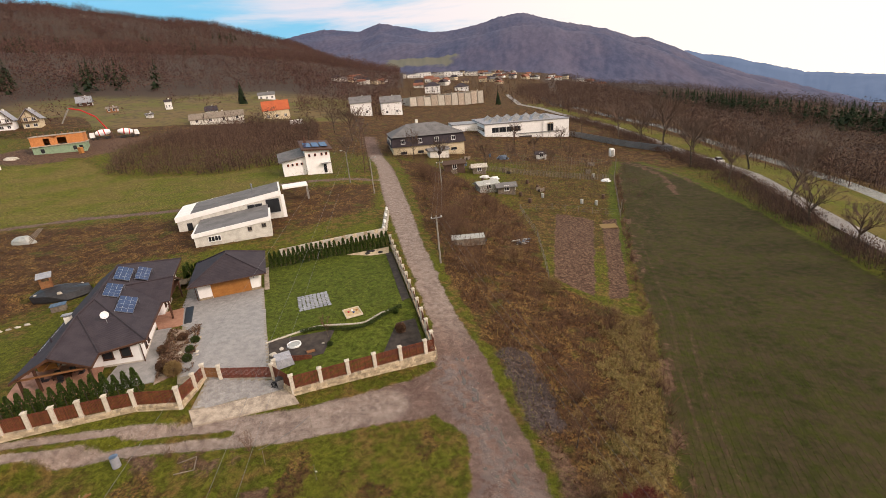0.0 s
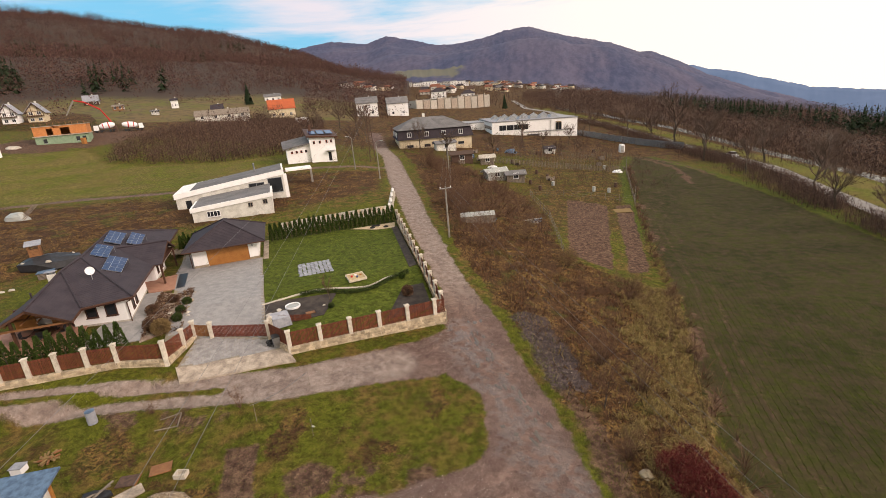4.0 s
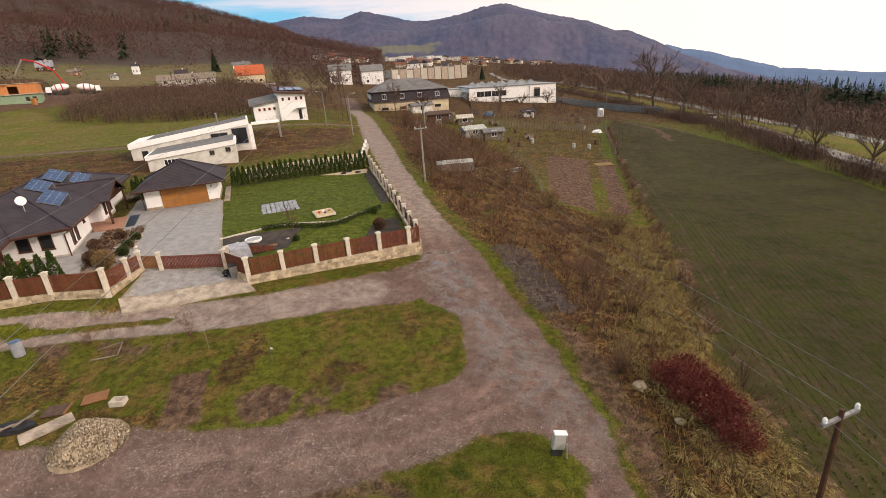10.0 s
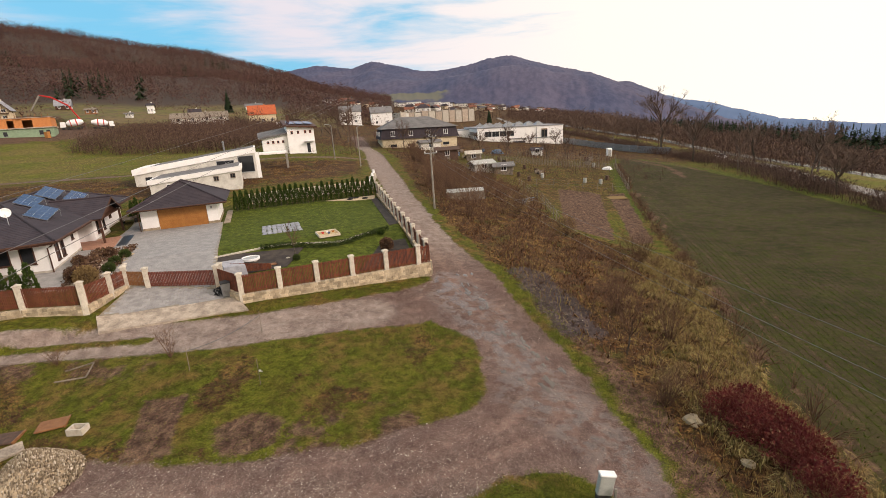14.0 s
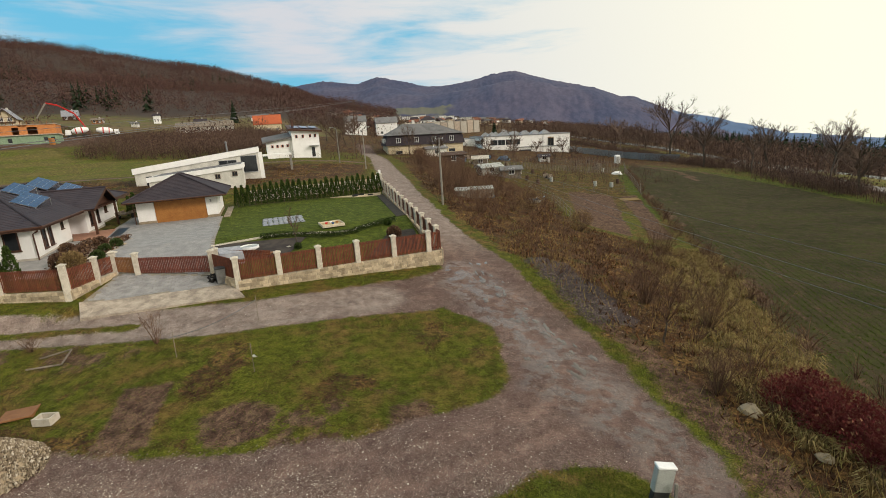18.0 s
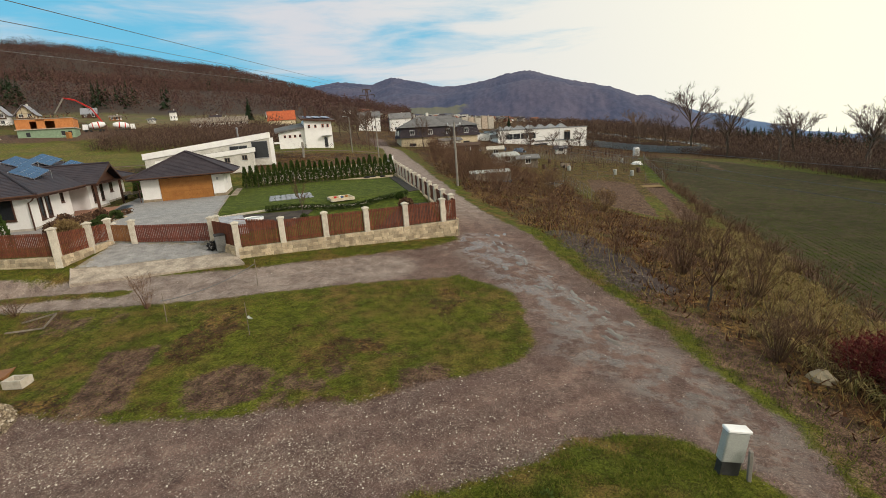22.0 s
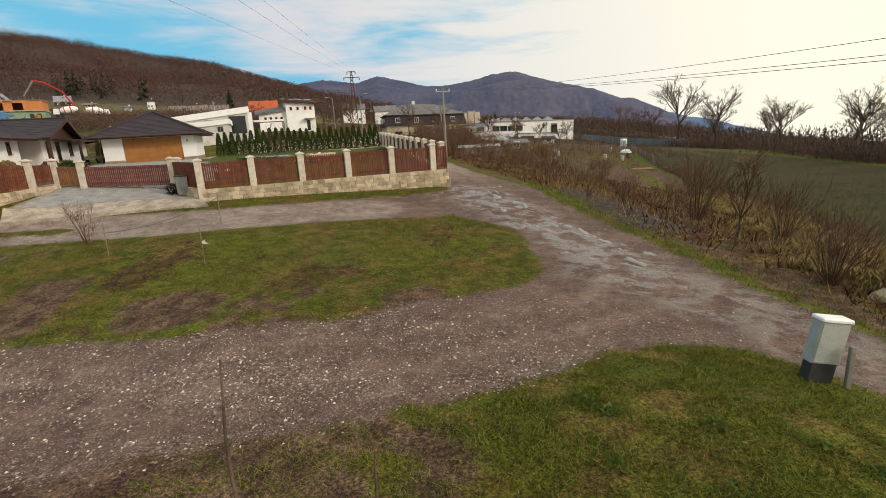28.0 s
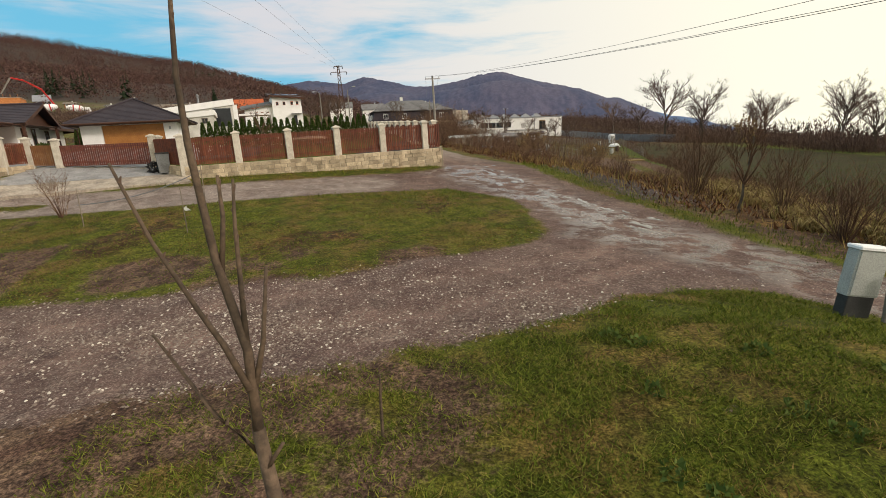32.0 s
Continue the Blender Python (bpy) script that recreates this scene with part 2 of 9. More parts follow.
gravel_stone = island("gravel_stone", (0.0, (0.15, 0.112, 0.095)), (0.5, (0.2, 0.155, 0.13)), (0.85, (0.33, 0.275, 0.23)), (1.0, (0.66, 0.6, 0.52)))
wood_bare = island("wood_bare", (0.0, (0.045, 0.025, 0.024)), (0.5, (0.09, 0.05, 0.044)), (0.85, (0.132, 0.068, 0.054)), (1.0, (0.115, 0.092, 0.056)), scale=0.022)
wood_pale = island("wood_pale", (0.0, (0.052, 0.032, 0.026)), (0.6, (0.1, 0.062, 0.048)), (1.0, (0.17, 0.11, 0.078)), scale=0.03)
# Greyer bare wood, the haze of distance mixed into its base colour.
wood_haze = island("wood_haze", (0.0, (0.055, 0.043, 0.043)), (0.6, (0.085, 0.063, 0.06)), (1.0, (0.12, 0.085, 0.07)), scale=0.01)

crop_blade = island("crop_blade", (0.0, (0.03, 0.05, 0.005)), (1.0, (0.075, 0.11, 0.011)))
mulch = plain("mulch", (0.032, 0.026, 0.024), (0.06, 0.048, 0.04), 1.5, 0.95, fine=25.0)


# ---- the lie of the land ----
CORNER, ALONG, DEEP = np.array((-2.6, 32.9)), np.array((-0.86, -0.51)), np.array((-0.51, 0.86))
NEAR_GROUND = [(2, -12, -.2), (2, 5, 0), (7, 13, -.05), (-8, 12, .1), (-17, 14, .1), (-32, 14, .5), (3, 22, .35), (-5, 19, .6),
               (-12, 21, 1.1), (-26, 20, 1.3), (-1.5, 31, 1.2), (-13, 25.5, 1.7), (-23, 22.5, 1.7), (-45, 12, 2.2), (25, -10, -2.2)]
ROAD_LINE = [(3, 33, 1.0), (-3.5, 45, 1.6), (-10, 60, 2.4), (-18, 80, 3.2), (-29, 105, 4.2), (-44, 140, 5.3)]
LOW_LAND = [(10, 27, -.4), (12, 19, -.6), (18, 30, -2.0), (12, 45, -1.4), (3, 62, 0.2), (20, 60, -2.8), (20, 85, -3), (2, 90, -1), (28, 128, -2.6),
            (30, 172, -3.2), (17, 206, -.7), (45, 60, -3.2), (60, 120, -3.2), (90, 60, -3.4), (60, 10, -3.3), (30, 0, -2.8)]
UPPER_LAND = [(-40, 75, 5), (-62, 60, 5.4), (-75, 45, 5.2), (-90, 80, 6.5), (-45, 105, 6.4), (-60, 130, 8), (-120, 150, 14), (-100, 110, 9), (-110, 40, 7),
              (-30, 155, 4.6), (-10, 260, 3), (-160, 300, 19), (-200, 180, 24)]
_C = np.array(NEAR_GROUND + ROAD_LINE + LOW_LAND + UPPER_LAND, float)
_K = np.sqrt(((_C[:, None, :2] - _C[None, :, :2]) ** 2).sum(-1) + 9.0)
_n = len(_C)
_A = np.block([[-_K + 0.4 * np.eye(_n), np.c_[np.ones(_n), _C[:, :2]]], [np.c_[np.ones(_n), _C[:, :2]].T, np.zeros((3, 3))]])
_Wt = np.linalg.solve(_A, np.r_[_C[:, 2], 0, 0, 0])


def yard_place(x, y):
    """Metres along the front fence and behind it."""
    px, py = np.asarray(x, float) - CORNER[0], np.asarray(y, float) - CORNER[1]
    return px * ALONG[0] + py * ALONG[1], px * DEEP[0] + py * DEEP[1]


def yard(s, d):
    """The world place of a spot in the yard, from metres along and behind its front fence."""
    p = CORNER + ALONG * s + DEEP * d
    return float(p[0]), float(p[1])


def smooth(a, b, v):
    v = np.clip((np.asarray(v, float) - a) / (b - a), 0, 1)
    return v * v * (3 - 2 * v)


def land(x, y):
    """The height of the ground, for arrays of places."""
    x, y = np.atleast_1d(np.asarray(x, float)), np.atleast_1d(np.asarray(y, float))
    xs, ys = np.clip(x, -220, 110), np.clip(y, -14, 300)
    z = np.zeros(xs.shape)
    for (cx, cy, _), w in zip(_C, _Wt):
        z -= w * np.sqrt((xs - cx) ** 2 + (ys - cy) ** 2 + 9.0)
    z += _Wt[_n] + _Wt[_n + 1] * xs + _Wt[_n + 2] * ys
    s, d = yard_place(xs, ys)
    plot = 1.9 + 0.135 * np.clip(d, 0, 10) + 0.004 * np.clip(s, 0, 60)
    drive = smooth(12.4, 13.6, s) * smooth(21.8, 20.6, s)
    inside = smooth(0.05 - 2.2 * drive, 0.5 + 2.6 * drive, d) * smooth(0.05, 0.5, s + 0.115 * d) * smooth(38, 33, d) * smooth(48, 42, s)
    z = z * (1 - inside) + plot * inside
    far = smooth(190, 420, ys) * 4 - 3.5 * smooth(70, 110, xs)
    return z + far - 0.1 * np.clip(x - 62, 0, 900) - 0.14 * np.clip(x - 260, 0, 1800) + 0.02 * np.clip(-x - 220, 0, 900) + 0.022 * np.clip(y - 330, 0, 700) * smooth(120, 0, x)


# ---- mesh helpers ----
class Mesh:
    """Gathers corners and faces for one mesh."""

    def __init__(self):
        self.v, self.f = [], []

    def add(self, verts, faces):
        k = len(self.v)
        self.v.extend(verts)
        self.f.extend([tuple(i + k for i in face) for face in faces])
        return self

    def box(self, x0, x1, y0, y1, z0, z1, cut=0.0):
        """A block; cut: how far its upright and top edges are chamfered."""
        if cut <= 0:
            v = [(x, y, z) for z in (z0, z1) for x, y in ((x0, y0), (x1, y0), (x1, y1), (x0, y1))]
            return self.add(v, [(3, 2, 1, 0), (4, 5, 6, 7), (0, 1, 5, 4), (1, 2, 6, 5), (2, 3, 7, 6), (3, 0, 4, 7)])
        c = min(cut, (x1 - x0) / 3, (y1 - y0) / 3, (z1 - z0) / 2)

        def ring(i, z):
            return [(x0 + c, y0 + i, z), (x1 - c, y0 + i, z), (x1 - i, y0 + c, z), (x1 - i, y1 - c, z),
                    (x1 - c, y1 - i, z), (x0 + c, y1 - i, z), (x0 + i, y1 - c, z), (x0 + i, y0 + c, z)]

        v = ring(0, z0) + ring(0, z1 - c) + [(x0 + c, y0 + c, z1), (x1 - c, y0 + c, z1), (x1 - c, y0 + c, z1), (x1 - c, y1 - c, z1),
                                             (x1 - c, y1 - c, z1), (x0 + c, y1 - c, z1), (x0 + c, y1 - c, z1), (x0 + c, y0 + c, z1)]
        f = [tuple(range(7, -1, -1)), (16, 17, 19, 21)]
        for i in range(8):
            j = (i + 1) % 8
            f.append((i, j, 8 + j, 8 + i))
            f.append((8 + i, 8 + j, 16 + j, 16 + i) if i % 2 == 0 else (8 + i, 8 + j, 16 + j))
        return self.add(v, f)

    def tube(self, points, radii, n=6):
        """A tapered tube through points."""
        pts = [Vector(p) for p in points]
        k0 = len(self.v)
        for i, p in enumerate(pts):
            ax = (pts[min(i + 1, len(pts) - 1)] - pts[max(i - 1, 0)]).normalized()
            side = ax.orthogonal().normalized()
            up = ax.cross(side)
            for a in range(n):
                w = 2 * math.pi * a / n
                self.v.append(tuple(p + (side * math.cos(w) + up * math.sin(w)) * radii[i]))
        for i in range(len(pts) - 1):
            for a in range(n):
                b = (a + 1) % n
                q = k0 + i * n
                self.f.append((q + a, q + b, q + n + b, q + n + a))
        self.f.append(tuple(range(k0 + n - 1, k0 - 1, -1)))
        self.f.append(tuple(range(k0 + (len(pts) - 1) * n, k0 + len(pts) * n)))
        return self

    def lathe(self, profile, n=12, at=(0, 0, 0)):
        """Rings of (radius, height)."""
        k0 = len(self.v)
        for r, z in profile:
            self.v.extend([(at[0] + r * math.cos(2 * math.pi * a / n), at[1] + r * math.sin(2 * math.pi * a / n), at[2] + z) for a in range(n)])
        for i in range(len(profile) - 1):
            q = k0 + i * n
            self.f.extend([(q + a, q + (a + 1) % n, q + n + (a + 1) % n, q + n + a) for a in range(n)])
        self.f.append(tuple(range(k0 + n - 1, k0 - 1, -1)))
        self.f.append(tuple(range(k0 + (len(profile) - 1) * n, k0 + len(profile) * n)))
        return self

    def slab(self, outline, z0, z1):
        """An upright prism on an outline, counter-clockwise."""
        n = len(outline)
        v = [(x, y, z0) for x, y in outline] + [(x, y, z1) for x, y in outline]
        return self.add(v, [tuple(range(n - 1, -1, -1)), tuple(range(n, 2 * n))] + [(i, (i + 1) % n, n + (i + 1) % n, n + i) for i in range(n)])

    def sheet(self, corners, thick):
        """A plate: four corners of its top, and its thickness below."""
        c = [Vector(p) for p in corners]
        nrm = (c[1] - c[0]).cross(c[2] - c[0]).normalized() * thick
        return self.add([tuple(p - nrm) for p in c] + [tuple(p) for p in c],
                        [(3, 2, 1, 0), (4, 5, 6, 7), (0, 1, 5, 4), (1, 2, 6, 5), (2, 3, 7, 6), (3, 0, 4, 7)])

    def data(self, name, material, shade=False):
        me = bpy.data.meshes.new(name)
        me.from_pydata([tuple(p) for p in self.v], [], self.f)
        me.materials.append(material)
        if shade:
            me.polygons.foreach_set("use_smooth", [True] * len(me.polygons))
        me.update()
        return me


def part(name, mesh, material, parent, label="", shade=False):
    """One mesh object under a thing or a part."""
    data = mesh if isinstance(mesh, bpy.types.Mesh) else mesh.data(name, material, shade)
    ob = new(name, data)
    ob.parent = parent
    return tagged(ob, label) if label else ob


def thing(name, label, category, m=None, group="", kind=""):
    ob = new(name)
    ob.empty_display_size = 0.2
    ob.matrix_world = m if m is not None else Matrix()
    return tagged(ob, label, category, group, kind)


def solid(name, mesh, material, label, category, m=None, group="", kind="", shade=False):
    """A thing of one mesh."""
    ob = new(name, mesh if isinstance(mesh, bpy.types.Mesh) else mesh.data(name, material, shade))
    if m is not None:
        ob.matrix_world = m
    return tagged(ob, label, category, group, kind)


def height(x, y):
    return float(land(x, y)[0])


def ground_pose(x, y, turn=0.0, sink=0.0, lean=0.0):
    return pose(x, y, height(x, y) - sink, lean, 0, turn)


YARD_TURN = math.degrees(math.atan2(0.51, 0.86))


def yard_pose(s, d, z=None, turn=0.0):
    x, y = yard(s, d)
    return pose(x, y, height(x, y) if z is None else z, 0, 0, YARD_TURN + turn)


def inside(px, py, poly):
    """Whether places lie within an outline."""
    hit = np.zeros(px.shape, bool)
    for (ax, ay), (bx, by) in zip(poly, poly[1:] + poly[:1]):
        hit ^= ((ay > py) != (by > py)) & (px < (bx - ax) * (py - ay) / (by - ay + 1e-12) + ax)
    return hit


def near_line(px, py, line):
    """Distance of places to a broken line."""
    best = np.full(px.shape, 1e9)
    for (ax, ay), (bx, by) in zip(line, line[1:]):
        t = np.clip(((px - ax) * (bx - ax) + (py - ay) * (by - ay)) / ((bx - ax) ** 2 + (by - ay) ** 2), 0, 1)
        best = np.minimum(best, np.hypot(px - ax - t * (bx - ax), py - ay - t * (by - ay)))
    return best


def poly_depth(px, py, poly):
    """Signed distance: positive inside an outline."""
    return np.where(inside(px, py, poly), 1, -1) * near_line(px, py, poly + poly[:1])


# ---- outlines on the plan ----
LANE = [(-140, -4), (-60, 9), (-32.5, 18.4), (-25.3, 20.8), (-20.4, 22.3), (-12.5, 24.5), (-6.2, 28), (-2.2, 31.6), (-4.4, 39.3), (-8.5, 49.1), (-16.1, 67.3),
        (-25.6, 90.4), (-37, 121.7), (-46, 140), (-60, 175), (-56, 177), (-41.1, 139.8), (-31.5, 118.9), (-19.3, 86.8), (-11.5, 65.2), (-4, 46.3), (1, 35.2), (3.8, 29.1),
        (6.2, 23.5), (8, 19.2), (9.3, 14.5), (10.6, 6), (12, -14), (8.6, -14), (7.9, 8), (8.0, 11.5), (7.5, 13.2), (6.4, 14.5), (4.8, 14.6), (2.7, 13.2), (1.0, 12.0), (-2.4, 10.7),
        (-12, 7), (-40, -2), (-80, -14), (-82, -8), (-40, 6.5), (-26, 10), (-13.4, 12.9), (-9.6, 13.3), (-5.7, 13.9), (-2.8, 14.8), (-0.1, 16.1), (1.7, 17.7), (2.6, 19.6), (2.4, 22),
        (1.2, 24.1), (-1.2, 25.5), (-5, 24.2), (-12.1, 21.2), (-23.7, 18.9), (-32, 16.4), (-60, 6), (-140, -8)]
FIELD = [(16.6, 10), (16.1, 19.6), (16.3, 25.6), (17.8, 35.9), (19.9, 46.8), (20.8, 63.7), (23.1, 92.6), (26.7, 128), (31.5, 150), (36, 150), (43.3, 121), (48.2, 95), (49.7, 70), (52, 20), (54, -60), (22, -60)]
PLOTS = [[(10, 93), (17.6, 90), (14, 52.5), (8.8, 57)], [(18.8, 90), (22, 91), (18.4, 54), (15.7, 52.7)]]
SCRUB = [(3, 34), (9.6, 19.5), (10.2, 13), (14, -14), (21.6, -14), (16.4, 19), (16.6, 26), (18.1, 36), (19.9, 47), (14, 51), (8.4, 56), (6.6, 75), (2, 92), (-18, 124), (-36, 137), (-25, 110), (-10.5, 65.2), (-3, 46.5)]
PATH_UP = [(-110, 62), (-94.7, 65.1), (-83.7, 72.7), (-64, 76.6), (-52.2, 95.5), (-37.8, 103.5), (-31.5, 104.8)]
PATCH = [(-13.7, 17.2), (-11.4, 17.5), (-9.5, 13.8), (-11.4, 13.4)]


def axis(*spans):
    out = []
    for a, b, step in spans:
        out += list(np.arange(a, b, step))
    return np.array(out + [spans[-1][1]])


GX = axis((-2600, -600, 200), (-600, -240, 30), (-240, -60, 3), (-60, -36, 0.8), (-36, 24, 0.3), (24, 70, 1.2), (70, 130, 4), (130, 400, 30), (400, 3000, 260))
GY = axis((-300, -20, 20), (-20, 5, 1.2), (5, 36, 0.3), (36, 64, 0.5), (64, 150, 1.2), (150, 300, 4), (300, 700, 25), (700, 3400, 225))
gx, gy = np.meshgrid(GX, GY)
gz = land(gx.ravel(), gy.ravel()).reshape(gx.shape)
fx, fy = gx.ravel(), gy.ravel()
wob = np.array([noise.noise(Vector((x * 0.35, y * 0.35, 0))) + 0.5 * noise.noise(Vector((x * 1.3, y * 1.3, 3))) for x, y in zip(fx, fy)])
lane_in = poly_depth(fx, fy, LANE)
w_road = smooth(-0.45, 0.35, lane_in + np.where((fx < -9) & (fy > 14), 0.16, 0.5) * wob)
field_in = poly_depth(fx, fy, FIELD)
w_field = smooth(-0.8, 0.8, field_in + 0.8 * wob)
scrub_in = poly_depth(fx, fy, SCRUB)
w_dry = smooth(-0.6, 1.0, scrub_in + 0.9 * wob)
w_dry = np.maximum(w_dry, smooth(-4, 4, poly_depth(fx, fy, [(-36, 62), (-24, 80), (-30, 101), (-52, 92), (-62, 74)])) * 0.9)
w_dry = np.maximum(w_dry, smooth(-5, 5, poly_depth(fx, fy, [(-37, 62), (-64, 72), (-84, 68), (-120, 55), (-100, 30), (-56, 30), (-52, 50)]) + 3 * wob) * 0.85)
w_dry = np.maximum(w_dry, smooth(40, 80, fy) * smooth(-10, 5, fx) * smooth(60, 24, fx) * 0.55)
w_dry = np.maximum(w_dry, smooth(125, 150, fy) * 0.8)
w_soil = np.maximum.reduce([smooth(-0.3, 0.5, poly_depth(fx, fy, p) + 0.3 * wob) for p in PLOTS])
w_soil = np.maximum(w_soil, 1.0 * smooth(-0.3, 0.3, poly_depth(fx, fy, PATCH) + 0.3 * wob))
w_soil = np.maximum(w_soil, smooth(1.4, 0.2, near_line(fx, fy, [(11, 11), (10.3, 16), (8.6, 22), (6.8, 26)]) + 0.6 * wob) * 0.85)
w_road = w_road * (1 - 0.85 * smooth(0.5, 0.15, near_line(fx, fy, [(-140, -6), (-60, 7.6), (-32.3, 17.4), (-24.5, 19.85), (-17, 21.6)]) + 0.12 * wob))
w_road = np.maximum(w_road, smooth(1.6, 0.8, near_line(fx, fy, PATH_UP) + 0.3 * wob) * 0.8)
w_soil = np.maximum(w_soil, 0.85 * smooth(1.5, 0.6, np.hypot((fx + 7.0) * 0.8, fy - 15.2) + 0.7 * wob))
for shift in (2.4, 4.1):
    w_soil = np.maximum(w_soil, 0.45 * smooth(0.42, 0.12, near_line(fx, fy, [(16.6 + shift, 8), (16.3 + shift, 22), (17.6 + shift, 36), (20 + shift, 50), (21.4 + shift, 75), (27 + shift, 120)]) + 0.1 * wob))
edge_band = smooth(2.6, 0.2, np.abs(lane_in + 0.9)) * smooth(0.05, -0.1, lane_in) * smooth(22, 18, fy) * smooth(11.5, 14, fy + 0.2 * fx) * smooth(3.2, 1.0, fx)
w_soil = np.maximum(w_soil, 0.8 * edge_band * smooth(-0.25, 0.35, wob))
w_soil = np.maximum(w_soil, 0.85 * smooth(2.2, 0.8, fx) * smooth(12.5, 10.5, fy) * smooth(5, 7, fy) * smooth(-0.3, 0.15, wob + 0.1))
w_dry = np.maximum(w_dry, 0.64 * smooth(0.0, 0.55, wob + 0.25 * smooth(19, 15, fy)) * smooth(-30, -24, fx) * smooth(3, 1, fx) * smooth(12, 14, fy) * smooth(26, 24, fy))
s_y, d_y = yard_place(fx, fy)
w_lawn = smooth(-0.1, 0.3, s_y + 0.115 * d_y) * smooth(-0.1, 0.3, d_y) * smooth(30.5, 30, d_y) * smooth(15.4, 15.0, s_y)
w_lawn = np.maximum(w_lawn, 0.75 * smooth(-3.4, -1.6, field_in + 0.6 * wob) * smooth(1.2, -0.8, field_in + 0.6 * wob) * smooth(55, 75, fy))
w_rubble = smooth(2.1, 0.9, near_line(fx, fy, [(4.6, 34.6), (6.2, 30.5), (7.4, 26.5)]) + 0.8 * wob)
HIGH_ROAD = [(10.3, -14), (9.3, 6), (8.7, 11.5), (7.2, 16.5), (5.2, 21), (2.6, 26.5), (-0.6, 33.4), (-4.2, 42.8), (-10, 57), (-17.7, 77), (-28.5, 104.5), (-43, 140)]
FRONT_LANE = [(-60, 8), (-32.3, 17.4), (-24.5, 19.85), (-12.3, 22.9), (-5.6, 26.1), (-1.5, 28.4), (1.0, 29.8)]
LOW_LANE = [(-40, 2), (-26, 7.5), (-12, 10), (-5, 12.2), (0.5, 14.2), (4.5, 16.8), (5.8, 19)]
w_track = np.maximum.reduce([smooth(0.5, 0.08, np.abs(near_line(fx, fy, line) - 0.72 + 0.12 * wob)) for line in (HIGH_ROAD, FRONT_LANE, LOW_LANE)])
w_pale = np.maximum(smooth(2.6, 1.2, near_line(fx, fy, FRONT_LANE[:-2]) + 0.4 * wob), smooth(32, 44, fy) * smooth(3.2, 1.6, near_line(fx, fy, HIGH_ROAD) + 0.3 * wob))
EAST_RIM = [(10.6, 6), (9.3, 14.5), (8, 19.2), (6.2, 23.5), (3.8, 29.1), (1, 35.2), (-4, 46.3), (-11.5, 65.2), (-19.3, 86.8)]
w_dry = w_dry * np.where(inside(fx, fy, SCRUB), smooth(0.5, 2.1, near_line(fx, fy, EAST_RIM) + 0.5 * wob), 1.0)
w_soil = np.maximum(w_soil, 0.75 * smooth(1.9, 0.3, np.abs(field_in - 0.6)) * (fx < 30) * smooth(-0.2, 0.3, wob))
for line in ([(31, 148), (36, 141), (38.5, 126), (37, 108)], [(33, 150), (41, 136), (44, 118)]):
    w_soil = np.maximum(w_soil, 0.9 * smooth(1.3, 0.2, near_line(fx, fy, line) + 0.9 * wob))
w_soil = np.maximum(w_soil, smooth(-4, 4, poly_depth(fx, fy, [(-158, 104), (-138, 110), (-128, 130), (-136, 156), (-150, 150), (-162, 122)]) + 4 * wob))
bank_x = np.interp(fy, [-60, 20, 50, 77, 100, 125, 150, 195, 232, 275, 330, 420], [58, 57.5, 57.3, 56.8, 57.5, 58.5, 57, 50, 40, 18, -6, -20])
w_meadow = smooth(-3, 3, poly_depth(fx, fy, [(-150, 62), (-94, 67), (-83, 75), (-64, 79), (-53, 97), (-62, 118), (-76, 107), (-109, 105), (-128, 118), (-150, 100), (-175, 80)]) + 2 * wob)
w_meadow = np.maximum(w_meadow, smooth(1.5, 3, fx - bank_x) * smooth(15, 12, fx - bank_x) * (fy < 330))
w_wood = smooth(26, 34, fx - bank_x + 2 * wob)
relief = np.array([noise.noise(Vector((x * 0.8, y * 0.8, 7))) for x, y in zip(fx, fy)])
rough_z = 0.05 * relief * smooth(0.1, 0.9, w_dry) * 3 + 0.035 * wob * (1 - w_road) * (1 - w_lawn) - 0.05 * w_road
ruts = (0.03 * wob - 0.03 * w_track) * w_road
fz = gz.ravel() + np.where(fy < 130, rough_z + ruts, 0)
# a grassy hump beside the box, and a kerbless verge
fz += 0.35 * smooth(4.2, 0, np.hypot((fx - 5.0), (fy - 11.2) * 1.2)) * (1 - w_road)

n = Nodes("ground_cover", 0.95)
n.b.inputs["Specular IOR Level"].default_value = 0.12
big, mid, fine, tiny = n.noise(0.18, 4), n.noise(0.9, 5), n.noise(5.0, 5), n.noise(38.0, 4)
grass = n.mix(n.edge(mid, 0.38, 0.64), (0.06, 0.068, 0.0075), (0.125, 0.08, 0.024))
grass = n.mix(n.edge(big, 0.45, 0.62), grass, n.mix(fine, (0.056, 0.07, 0.007), (0.105, 0.103, 0.012)))
break_up = n.math("ADD", n.math("MULTIPLY", n.math("SUBTRACT", n.noise(1.4, 6, 0.72), 0.5), 0.9), n.math("MULTIPLY", n.math("SUBTRACT", n.noise(9.0, 5, 0.75), 0.5), 1.1))


def layer(key, lo=0.4, hi=0.6, amount=1.2):
    """A ground layer whose rim is broken up finer than the mesh."""
    return n.edge(n.math("ADD", n.attr(key), n.math("MULTIPLY", break_up, amount)), lo, hi)


